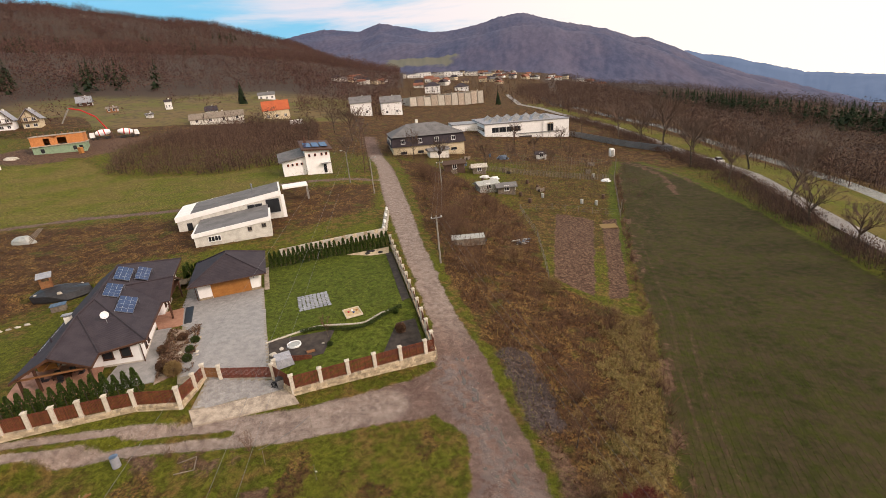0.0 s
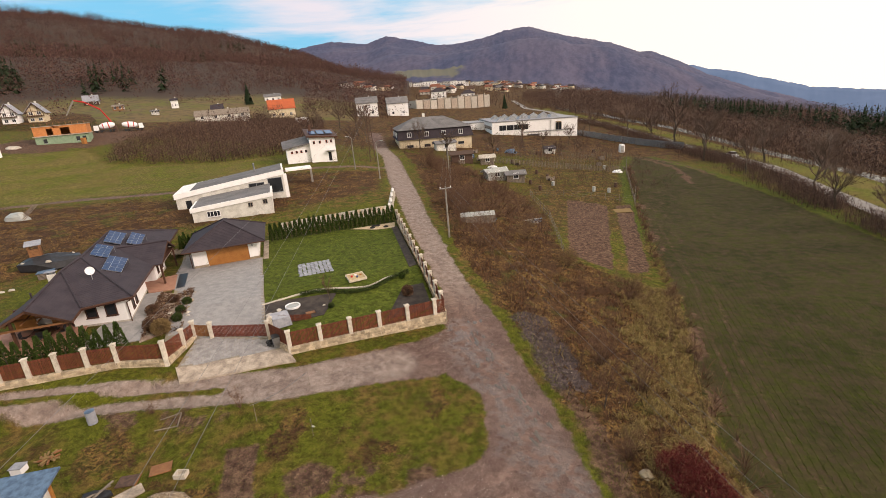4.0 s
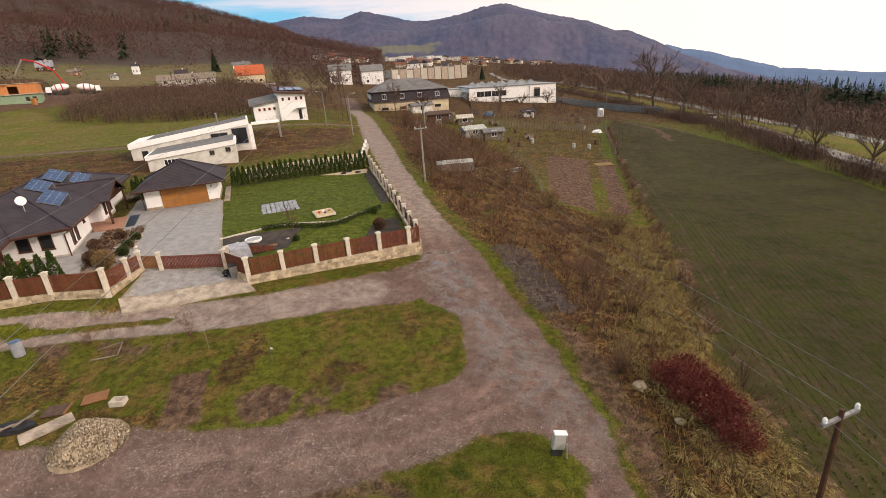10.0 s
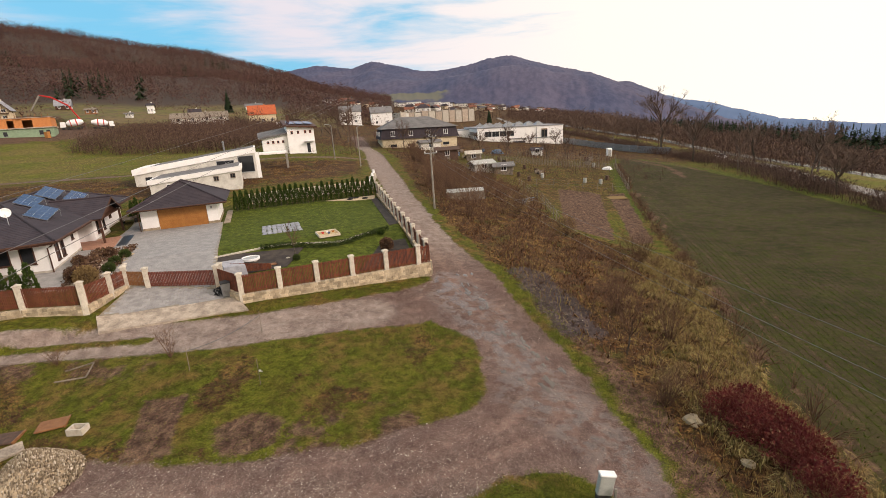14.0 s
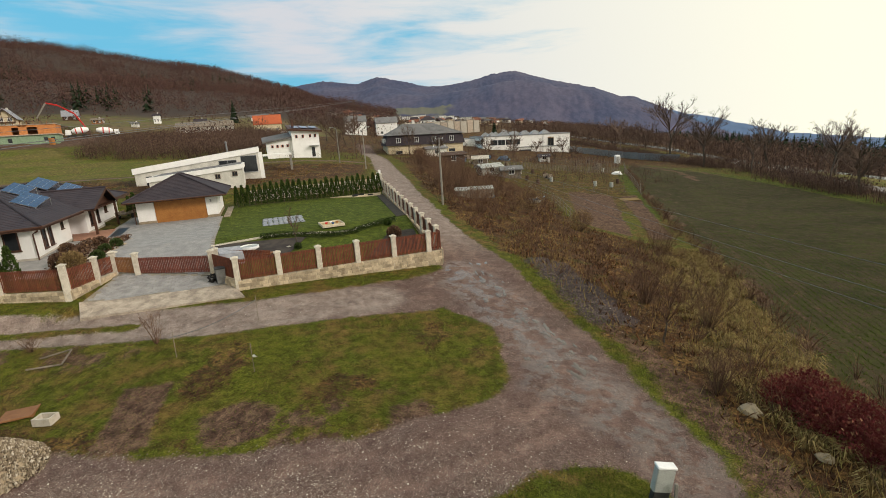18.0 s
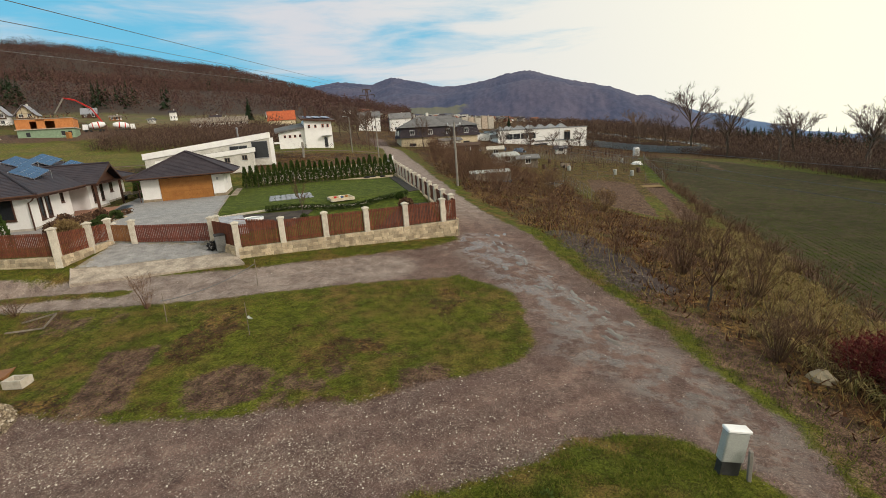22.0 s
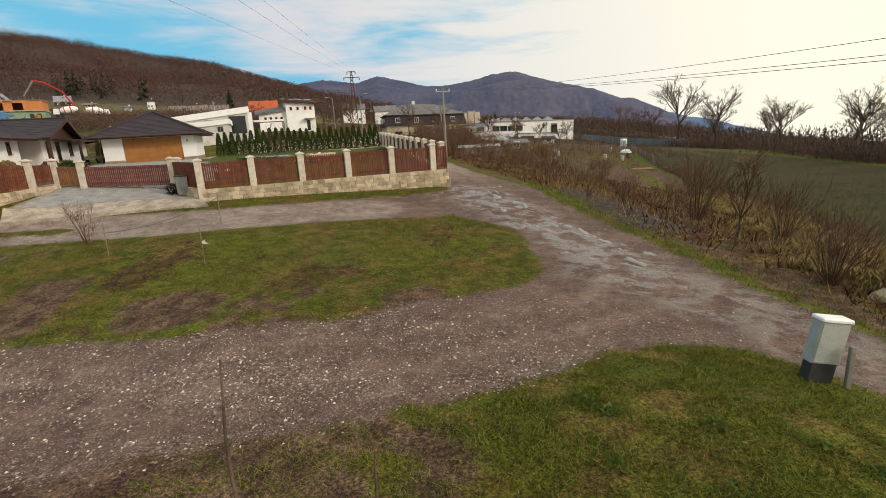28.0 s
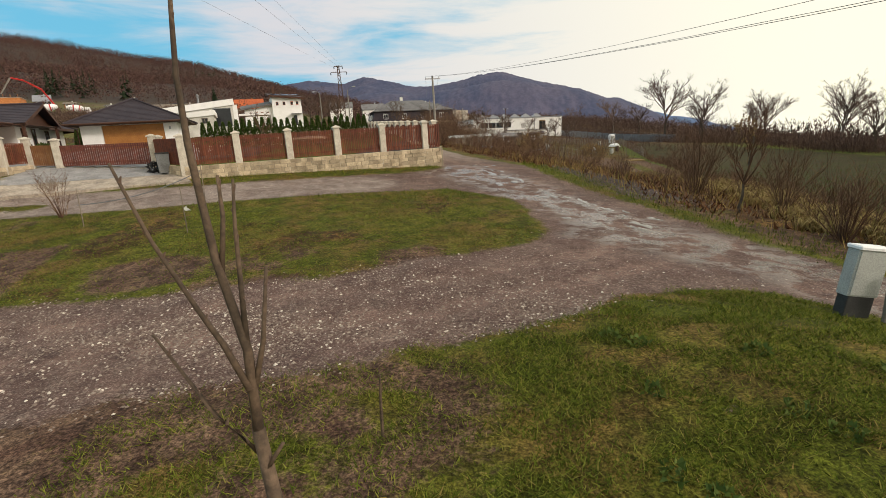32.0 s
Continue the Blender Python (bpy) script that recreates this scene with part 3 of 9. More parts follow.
lawn = n.mix(n.edge(mid, 0.3, 0.7), (0.056, 0.077, 0.009), (0.08, 0.098, 0.014))
dry = n.mix(n.edge(fine, 0.4, 0.62), n.mix(n.edge(mid, 0.35, 0.6), (0.098, 0.0455, 0.0182), (0.189, 0.108, 0.035)), (0.04, 0.022, 0.012))
packed = n.mix(n.edge(n.noise(0.45, 5, 0.6), 0.36, 0.66), (0.18, 0.114, 0.093), (0.11, 0.068, 0.058))
packed = n.mix(n.math("MULTIPLY", n.edge(n.noise(1.5, 5, 0.7), 0.5, 0.66), 0.75), packed, (0.085, 0.052, 0.046))
packed = n.mix(n.math("MULTIPLY", n.edge(n.noise(2.6, 5, 0.7), 0.54, 0.68), 0.6), packed, (0.27, 0.195, 0.16))
loose = n.mix(n.edge(n.noise(11.0, 4, 0.7), 0.42, 0.6), (0.072, 0.046, 0.041), (0.19, 0.135, 0.11))
loose = n.mix(n.edge(n.noise(0.8, 4, 0.6), 0.45, 0.58), loose, (0.078, 0.047, 0.042))
road = n.mix(n.edge(n.math("ADD", n.attr("w_track"), n.math("MULTIPLY", break_up, 1.4)), 0.2, 0.75), n.mix(0.5, packed, loose), packed)
road = n.mix(n.math("MULTIPLY", n.attr("w_pale"), 0.7), road, n.mix(n.edge(n.noise(1.2, 6, 0.75), 0.38, 0.62), (0.2, 0.155, 0.135), (0.33, 0.275, 0.24)))
road = n.mix(n.math("MULTIPLY", n.edge(tiny, 0.56, 0.64), 0.5), road, (0.28, 0.225, 0.19))
field = n.mix(n.edge(mid, 0.3, 0.72), n.mix(n.edge(big, 0.4, 0.6), (0.026, 0.0295, 0.006), (0.039, 0.043, 0.008)), (0.055, 0.039, 0.021))
soil = n.mix(n.edge(n.noise(2.0, 5, 0.65), 0.35, 0.65), (0.068, 0.037, 0.026), (0.138, 0.085, 0.056))
patch = n.edge(n.noise(0.42, 4, 0.6), 0.42, 0.58)
dry = n.mix(patch, n.mix(0.75, dry, (0.05, 0.024, 0.013)), dry)
dry = n.mix(n.math("MULTIPLY", n.edge(n.noise(0.3, 3), 0.55, 0.68), 0.6), dry, (0.06, 0.07, 0.012))
col = n.mix(layer("w_dry", 0.3, 0.7), grass, dry)
col = n.mix(layer("w_field", 0.35, 0.65), col, field)
col = n.mix(layer("w_lawn", 0.1, 0.9, 0.6), col, lawn)
col = n.mix(layer("w_meadow", 0.3, 0.7, 0.6), col, n.mix(n.edge(n.noise(0.12, 5, 0.7), 0.36, 0.62), (0.092, 0.1, 0.012), (0.135, 0.105, 0.03)))
col = n.mix(n.attr("w_wood"), col, n.mix(n.edge(n.noise(0.05, 5), 0.4, 0.6), (0.05, 0.036, 0.03), (0.08, 0.056, 0.04)))
col = n.mix(layer("w_soil", 0.3, 0.75, 1.2), col, soil)
rubble = n.mix(n.edge(n.noise(5.0, 5, 0.75), 0.42, 0.62), (0.042, 0.03, 0.029), (0.1, 0.076, 0.07))
col = n.mix(layer("w_rubble", 0.3, 0.85, 1.8), col, rubble)
wet = n.math("MULTIPLY", n.attr("w_wet"), n.edge(n.noise(1.1, 6, 0.7), 0.44, 0.54))
n.link(n.math("ADD", n.math("MULTIPLY", wet, 0.5), 0.12), n.b.inputs["Specular IOR Level"])
col = n.mix(layer("w_road", 0.28, 0.72, 1.1), col, n.mix(n.math("MULTIPLY", wet, 0.5), road, (0.075, 0.056, 0.05)))
grit = n.edge(n.noise(16.0, 3, 0.7), 0.3, 0.7)
col = n.mix(n.math("MULTIPLY", n.math("SUBTRACT", 1.0, n.math("MULTIPLY", n.attr("w_road"), 0.5)), 0.6), col, n.mix(n.edge(tiny, 0.36, 0.64), (0.14, 0.14, 0.14), (0.84, 0.84, 0.84)), "OVERLAY")
blot = n.edge(n.noise(2.3, 4, 0.65), 0.36, 0.64)
calm = n.math("SUBTRACT", 1.0, n.math("MAXIMUM", n.math("MULTIPLY", n.attr("w_road"), 0.6), n.math("MULTIPLY", n.attr("w_field"), 0.55)))
col = n.mix(n.math("MULTIPLY", calm, 0.5), col, n.mix(blot, (0.16, 0.16, 0.16), (0.75, 0.75, 0.75)), "OVERLAY")
col = n.mix(n.math("MULTIPLY", calm, 0.65), col, n.mix(grit, (0.1, 0.1, 0.1), (0.88, 0.88, 0.88)), "OVERLAY")
wet_rough = n.math("SUBTRACT", 0.95, n.math("MULTIPLY", wet, 0.8))
ground_cover = n.done(col, n.math("ADD", fine, n.math("MULTIPLY", tiny, 0.35)), 0.5, 0.06, wet_rough)
w_wet = w_road * smooth(2.6, 0.5, near_line(fx, fy, [(-1.5, 31.5), (1.5, 27), (3.4, 23), (5.5, 19), (8.2, 15.5)]) + 0.8 * wob)

W = len(GX)
quads = np.array([(j * W + i, j * W + i + 1, (j + 1) * W + i + 1, (j + 1) * W + i) for j in range(len(GY) - 1) for i in range(W - 1)])
kind_of = np.where(w_road[quads].mean(1) > 0.5, 1, np.where(w_field[quads].mean(1) > 0.5, 2, 0))
layers = dict(w_meadow=w_meadow, w_wood=w_wood, w_pale=w_pale, w_track=w_track, w_rubble=w_rubble, w_road=w_road, w_dry=w_dry, w_field=w_field, w_soil=w_soil, w_lawn=w_lawn, w_wet=w_wet)
for k, (name, label, cat) in enumerate((("ground", "rough green and brown winter grass over rolling ground", "ground"),
                                        ("road", "unpaved grey-brown gravel and dirt road with puddles", "road"),
                                        ("field", "dark olive winter-sown field with wheel marks", "field"))):
    faces = quads[kind_of == k]
    used, idx = np.unique(faces, return_inverse=True)
    me = bpy.data.meshes.new(name)
    me.from_pydata(np.c_[fx[used], fy[used], fz[used]].tolist(), [], idx.reshape(faces.shape).tolist())
    me.polygons.foreach_set("use_smooth", [True] * len(me.polygons))
    for key, w in layers.items():
        me.attributes.new(key, "FLOAT", "POINT").data.foreach_set("value", w[used].astype(np.float32))
    me.materials.append(ground_cover)
    tagged(new(name, me), label, cat, kind="structure")

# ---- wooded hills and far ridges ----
# Far ridge: haze is painted as a blue tint plus a faint glow.
far_mat = Nodes("far_forest_hazed", 1.0)
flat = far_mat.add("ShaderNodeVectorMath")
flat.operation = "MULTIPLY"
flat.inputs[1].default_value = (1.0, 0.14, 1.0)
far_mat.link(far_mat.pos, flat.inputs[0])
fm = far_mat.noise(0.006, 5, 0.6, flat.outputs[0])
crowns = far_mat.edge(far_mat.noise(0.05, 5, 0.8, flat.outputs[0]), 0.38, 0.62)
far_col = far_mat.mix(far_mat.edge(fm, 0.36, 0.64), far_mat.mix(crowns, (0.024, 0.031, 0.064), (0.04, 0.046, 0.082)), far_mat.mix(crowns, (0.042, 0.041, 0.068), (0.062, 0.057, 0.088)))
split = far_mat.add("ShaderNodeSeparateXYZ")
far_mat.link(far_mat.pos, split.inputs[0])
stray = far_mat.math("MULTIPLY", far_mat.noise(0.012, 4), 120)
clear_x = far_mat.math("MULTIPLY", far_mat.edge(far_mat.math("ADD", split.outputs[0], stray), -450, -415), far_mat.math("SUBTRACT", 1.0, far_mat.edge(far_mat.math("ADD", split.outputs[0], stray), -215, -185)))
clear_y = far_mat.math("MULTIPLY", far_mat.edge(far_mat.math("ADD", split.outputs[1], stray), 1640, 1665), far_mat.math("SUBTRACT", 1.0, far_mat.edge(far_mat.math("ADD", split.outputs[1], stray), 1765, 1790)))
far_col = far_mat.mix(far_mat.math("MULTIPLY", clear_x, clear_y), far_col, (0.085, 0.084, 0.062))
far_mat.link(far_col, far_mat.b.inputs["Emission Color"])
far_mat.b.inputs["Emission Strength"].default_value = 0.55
far_forest_hazed = far_mat.done(far_col)
# Horizon ridge: its blue and its glow are haze painted into the material.
blue_mat = Nodes("blue_haze_glow", 1.0)
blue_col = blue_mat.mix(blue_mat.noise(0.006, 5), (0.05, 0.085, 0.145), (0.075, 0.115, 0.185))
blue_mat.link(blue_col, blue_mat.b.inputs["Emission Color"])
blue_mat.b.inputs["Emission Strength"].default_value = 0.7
blue_haze_glow = blue_mat.done(blue_col)
hf = Nodes("hill_floor", 1.0)
away = hf.add("ShaderNodeVectorMath")
away.operation = "DISTANCE"
away.inputs[1].default_value = (3.4, 2.3, 20.0)
hf.link(hf.pos, away.inputs[0])
slope = hf.mix(hf.edge(hf.noise(0.035, 5, 0.7), 0.38, 0.6), (0.1, 0.096, 0.016), (0.135, 0.09, 0.036))
slope = hf.mix(hf.edge(hf.noise(0.3, 4, 0.7), 0.5, 0.62), slope, (0.07, 0.05, 0.022))
wooded = hf.edge(hf.math("ADD", away.outputs["Value"], hf.math("MULTIPLY", hf.noise(0.02, 4), 90)), 385, 425)
hill_floor = hf.done(hf.mix(wooded, slope, hf.mix(hf.noise(0.02, 5), (0.032, 0.021, 0.017), (0.062, 0.04, 0.026))))


def ridge(name, crest, eye, near, far, floor, material, label, bumps, fine=3.0, rows=24, ragged=0.0):
    """A range of hills: its crest by bearing and lift as seen from one spot, between two distances. Returns a way to stand things on it."""
    az = np.array([a for a, _ in crest])
    lift = np.array([b for _, b in crest])

    def place(a, t, base=None):
        r = near + (far - near) * t
        top = eye[2] + far * math.tan(radians(float(np.interp(a, az, lift))))
        x, y = eye[0] + r * math.sin(radians(a)), eye[1] + r * math.cos(radians(a))
        base = min(height(x, y) if base is None else base, floor)
        if t <= 1:
            z = base + (top - base) * (t ** 1.25) + bumps * t * (1 - t) * 3 * noise.noise(Vector((x, y, 0)) * (3.0 / far))
            z += bumps * 0.3 * t * (1 - t) * noise.noise(Vector((x, y, 9)) * (9.0 / far))
            z += ragged * noise.noise(Vector((x, y, 5)) * (90.0 / far)) + ragged * noise.noise(Vector((x, y, 8)) * (260.0 / far))
        else:
            z = top - (t - 1) * (far - near) * 0.6
        return x, y, z

    m = Mesh()
    n_a = int((az[-1] - az[0]) * fine) + 1
    ts = list(np.linspace(0, 1, rows)) + [1.08, 1.3]
    for t in ts:
        turn = np.linspace(az[0], az[-1], n_a)
        r = near + (far - near) * t
        bases = land(eye[0] + r * np.sin(np.radians(turn)), eye[1] + r * np.cos(np.radians(turn)))
        m.v.extend([place(a, t, float(b)) for a, b in zip(turn, bases)])
    m.f = [(j * n_a + i, j * n_a + i + 1, (j + 1) * n_a + i + 1, (j + 1) * n_a + i) for j in range(len(ts) - 1) for i in range(n_a - 1)]
    solid(name, m, material, label, "hill", kind="structure", shade=True)
    return place


HILL_EYE = (3.4, 2.3, 8.9)
LEFT_CREST = [(-75, 9.9), (-60, 10.1), (-50.8, 9.9), (-47, 9.7), (-42.9, 9.1), (-38.4, 8.35), (-33.7, 7.8), (-30.6, 6.8), (-27.8, 5.95), (-25.5, 5.2), (-22, 3.5), (-18.4, 2.0), (-15, 0.8)]
MID_CREST = [(-34, 4.5), (-26.1, 5.9), (-23, 6.35), (-19.4, 5.85), (-17.1, 6.5), (-14.3, 5.9), (-11.8, 5.2), (-9.2, 5.15), (-6, 5.55), (-4.1, 6.0), (-1.6, 6.15), (0.9, 5.3), (3.3, 4.6),
             (6.8, 3.7), (9.7, 2.5), (10.8, 2.45), (13.6, 1.2), (15.8, -0.1), (19.9, -1.8), (22.8, -2.7), (28, -4.5), (36, -8)]
RIGHT_CREST = [(6, 1.2), (14.7, 0.7), (15.8, 0.3), (18.3, -0.2), (21.2, -1.1), (24.5, -2.1), (27.8, -2.5), (31.2, -2.9), (40, -3.2), (60, -3.2)]
left_hill = ridge("wooded_hill", LEFT_CREST, HILL_EYE, 235, 1500, 22, hill_floor, "steep hillside under bare brown winter wood", 60, 4.0, 40)
ridge("far_ridge", MID_CREST, HILL_EYE, 1250, 3900, 14, far_forest_hazed, "far dark wooded mountain ridge with haze painted into its colour", 240, 12.0, 44, 4.0)
ridge("blue_ridge", RIGHT_CREST, HILL_EYE, 4100, 4800, -420, blue_haze_glow, "mountain ridge on the horizon, haze painted as glowing blue", 90, 8.0, 12, 5.0)


# ---- shared builders ----
def drape(corners, nx, ny, lift, thick=0.06):
    """A thin slab laid over the land between four corners."""
    m = Mesh()
    (ax, ay), (bx, by), (cx, cy), (dx, dy) = corners
    us, vs = np.meshgrid(np.linspace(0, 1, nx + 1), np.linspace(0, 1, ny + 1))
    x = (ax * (1 - us) + bx * us) * (1 - vs) + (dx * (1 - us) + cx * us) * vs
    y = (ay * (1 - us) + by * us) * (1 - vs) + (dy * (1 - us) + cy * us) * vs
    z = land(x.ravel(), y.ravel()).reshape(x.shape) + lift
    w = nx + 1
    top = np.c_[x.ravel(), y.ravel(), z.ravel()].tolist()
    f = [(j * w + i, j * w + i + 1, (j + 1) * w + i + 1, (j + 1) * w + i) for j in range(ny) for i in range(nx)]
    rim = [i for i in range(w)] + [j * w + nx for j in range(1, ny + 1)] + [ny * w + i for i in range(nx - 1, -1, -1)] + [j * w for j in range(ny - 1, 0, -1)]
    k = len(top)
    low = [(*top[i][:2], top[i][2] - thick - 0.2) for i in rim]
    f += [(rim[i], k + i, k + (i + 1) % len(rim), rim[(i + 1) % len(rim)]) for i in range(len(rim))]
    return m.add(top + low, f)


def courses(m, a, b, c, d, step=0.36, lift=0.02, rib=0.0):
    """Overlapping courses between an eave a-b and a ridge d-c."""
    a, b, c, d = map(Vector, (a, b, c, d))
    up = (b - a).cross(d - a if (d - a).length > 0.05 else c - a).normalized()
    if up.z < 0:
        up = -up
    n = max(2, int(max((d - a).length, (c - b).length) / step))
    for k in range(n):
        t0, t1 = k / n, min(1.0, (k + 1.12) / n)
        p, q, r, s = a.lerp(d, t0) + up * lift, b.lerp(c, t0) + up * lift, b.lerp(c, t1), a.lerp(d, t1)
        m.add([tuple(v) for v in (p, q, r, s, a.lerp(d, t0) - up * 0.02, b.lerp(c, t0) - up * 0.02)], [(0, 1, 2, 3), (4, 5, 1, 0)])
    return m


def window(parent, p, q, at, width, z0, z1, frame_mat=None, bars=1, depth=0.05, name="window"):
    """A framed window on the wall from p to q (seen from outside, left to right)."""
    frame_mat = frame_mat or dark_wood
    p, q = Vector((*p, 0)), Vector((*q, 0))
    e = (q - p).normalized()
    o = Vector((e.y, -e.x, 0))
    m = Matrix(((e.x, -o.x, 0, p.x + e.x * at), (e.y, -o.y, 0, p.y + e.y * at), (0, 0, 1, z0), (0, 0, 0, 1)))
    f, h, t = Mesh(), z1 - z0, min(0.08, width * 0.12)
    f.box(0, t, -depth, 0.02, 0, h).box(width - t, width, -depth, 0.02, 0, h)
    f.box(t, width - t, -depth, 0.02, 0, t).box(t, width - t, -depth, 0.02, h - t, h)
    for k in range(1, bars + 1):
        x = width * k / (bars + 1)
        f.box(x - t * 0.4, x + t * 0.4, -depth * 0.9, 0.02, t, h - t)
    w = part(name, f, frame_mat, parent)
    w.matrix_local = m
    part("pane", Mesh().box(t * 0.8, width - t * 0.8, -0.012, 0.015, t * 0.8, h - t * 0.8), glass_dark, w, "dark reflecting glass")
    part("sill", Mesh().box(-0.05, width + 0.05, -depth - 0.05, 0.0, -0.05, -0.004), alu if frame_mat != dark_wood else dark_wood, w)
    return w


def wall_ring(outline, z0, z1):
    return Mesh().slab(outline, z0, z1)


# ---- the fence round the yard ----
POST_Z = 3.72
pillar_data = Mesh().box(-0.16, 0.16, -0.16, 0.16, 0, 1.0, 0.02).data("shaft", pillar_stone)
cap_mesh = Mesh()
cap_mesh.box(-0.21, 0.21, -0.21, 0.21, 0, 0.05)
cap_mesh.add([(-0.21, -0.21, 0.05), (0.21, -0.21, 0.05), (0.21, 0.21, 0.05), (-0.21, 0.21, 0.05), (0, 0, 0.15)], [(0, 1, 4), (1, 2, 4), (2, 3, 4), (3, 0, 4)])
cap_data = cap_mesh.data("cap", pillar_stone)


def pillar(s, d, top=POST_Z, extra=0.25):
    x, y = yard(s, d)
    z = height(x, y) - extra
    ob = thing("fence_pillar", "square pale concrete fence pillar with a pyramid cap", "pillar", pose(x, y, z, 0, 0, YARD_TURN), "fence pillars")
    shaft = part("shaft", pillar_data, pillar_stone, ob)
    shaft.scale = (1, 1, top - z)
    part("cap", cap_data, pillar_stone, ob).location = (0, 0, top - z + 0.002)


slat_data = Mesh().box(-0.036, 0.036, -0.011, 0.011, 0, 1.0, 0.006).data("slat", slat_wood)
gate_slat = Mesh().box(-0.046, 0.046, -0.011, 0.011, 0, 1.0, 0.006).data("slat", gate_wood)
wicket_slat = Mesh().box(-0.045, 0.045, -0.011, 0.011, 0, 1.0, 0.006).data("slat", wicket_wood)


def fence_panel(a, b, z0a, z0b, z1a, z1b, name="fence_panel", label="fence panel of upright dark red-brown wooden slats", slat=None, mat=None, gap=0.094, group="fence panels"):
    (ax, ay), (bx, by) = yard(*a), yard(*b)
    run = math.hypot(bx - ax, by - ay)
    ob = thing(name, label, "fence" if name == "fence_panel" else "gate", pose(ax, ay, z0a, 0, 0, math.degrees(math.atan2(by - ay, bx - ax))), group)
    mat = mat or slat_wood
    rise0, rise1 = (z0b - z0a), (z1b - z0a)
    for z_l, z_r in ((0.16, rise0 + 0.16), (z1a - z0a - 0.2, rise1 - 0.2)):
        part("rail", Mesh().add([(0, 0.013, z_l), (run, 0.013, z_r), (run, 0.05, z_r), (0, 0.05, z_l), (0, 0.013, z_l + 0.09), (run, 0.013, z_r + 0.09), (run, 0.05, z_r + 0.09), (0, 0.05, z_l + 0.09)],
                                [(3, 2, 1, 0), (4, 5, 6, 7), (0, 1, 5, 4), (1, 2, 6, 5), (2, 3, 7, 6), (3, 0, 4, 7)]), mat, ob)
    n = max(2, int(run / gap))
    for k in range(n):
        t = (k + 0.5) / n
        o = part("slat", slat or slat_data, mat, ob)
        o.location = (run * t, 0, rise0 * t + 0.03)
        o.scale = (1, 1, (z1a - z0a) * (1 - t) + (rise1 - rise0) * t - 0.05)
    return ob


FRONT = [0.9 + 2.4 * k for k in range(6)]
for s in FRONT:
    pillar(s, -0.2)
for a, b in zip(FRONT, FRONT[1:]):
    fence_panel((b - 0.16, -0.2), (a + 0.16, -0.2), 2.36, 2.36, 3.66, 3.66)
fence_panel((0.74, -0.2), (0.02, -0.2), 2.36, 2.36, 3.66, 3.66)
SIDE = [(-0.115 * d, d) for d in [1.0 + 2.42 * k for k in range(13)]]
for k, (s, d) in enumerate(SIDE):
    pillar(s, d, 3.75 + 0.035 * d)
for (s0, d0), (s1, d1) in zip(SIDE, SIDE[1:]):
    fence_panel((s0, d0 + 0.17), (s1, d1 - 0.17), 2.5 + 0.03 * d0, 2.5 + 0.03 * d1, 3.6 + 0.035 * d0, 3.6 + 0.035 * d1)
fence_panel((0.0, -0.15), (-0.1, 0.84), 2.4, 2.4, 3.66, 3.66)
G1, G2, G3, G4, L1 = (14.4, 2.3), (18.9, 4.2), (20.3, 4.9), (20.9, 3.5), (21.9, 1.7)
for p, top in ((G1, 3.85), (G2, 3.95), (G3, 4.1), (G4, 4.15), (L1, 4.25)):
    pillar(*p, top=top)
pillar(14.2, 3.0, 3.8)


def between(a, b, m=0.16):
    a, b = np.array(a), np.array(b)
    e = (b - a) / np.hypot(*(b - a))
    return tuple(a + e * m), tuple(b - e * m)


def run_panel(a, b, *z, **kw):
    a, b = between(a, b)
    return fence_panel(a, b, *z, **kw)


run_panel(G1, (12.9, -0.2), 2.5, 2.4, 3.74, 3.68)
gate = run_panel(G2, G1, 2.65, 2.5, 3.72, 3.62, name="sliding_gate", label="closed sliding yard gate of dark red-brown slats", slat=gate_slat, mat=gate_wood, gap=0.108, group="gates")
run_panel(G3, G2, 2.78, 2.7, 3.82, 3.76, name="wicket_gate", label="closed light brown wooden wicket gate beside the pillars", slat=wicket_slat, mat=wicket_wood, gap=0.1, group="gates")
run_panel(G4, G3, 2.9, 2.9, 3.98, 3.95)
run_panel(L1, G4, 2.75, 2.8, 4.05, 4.0)
LEFT = [L1, (25.4, 2.9), (27.4, 3.1), (29.3, 3.2), (31.1, 3.2), (32.9, 3.3), (34.8, 3.4), (36.8, 3.5), (38.8, 3.6)]
for p in LEFT[1:]:
    pillar(*p, top=4.25 + 0.02 * (p[0] - 22))
for a, b in zip(LEFT, LEFT[1:]):
    za, zb = 0.02 * (a[0] - 22), 0.02 * (b[0] - 22)
    run_panel(b, a, 2.82 + zb, 2.8 + za, 4.1 + zb, 4.1 + za)


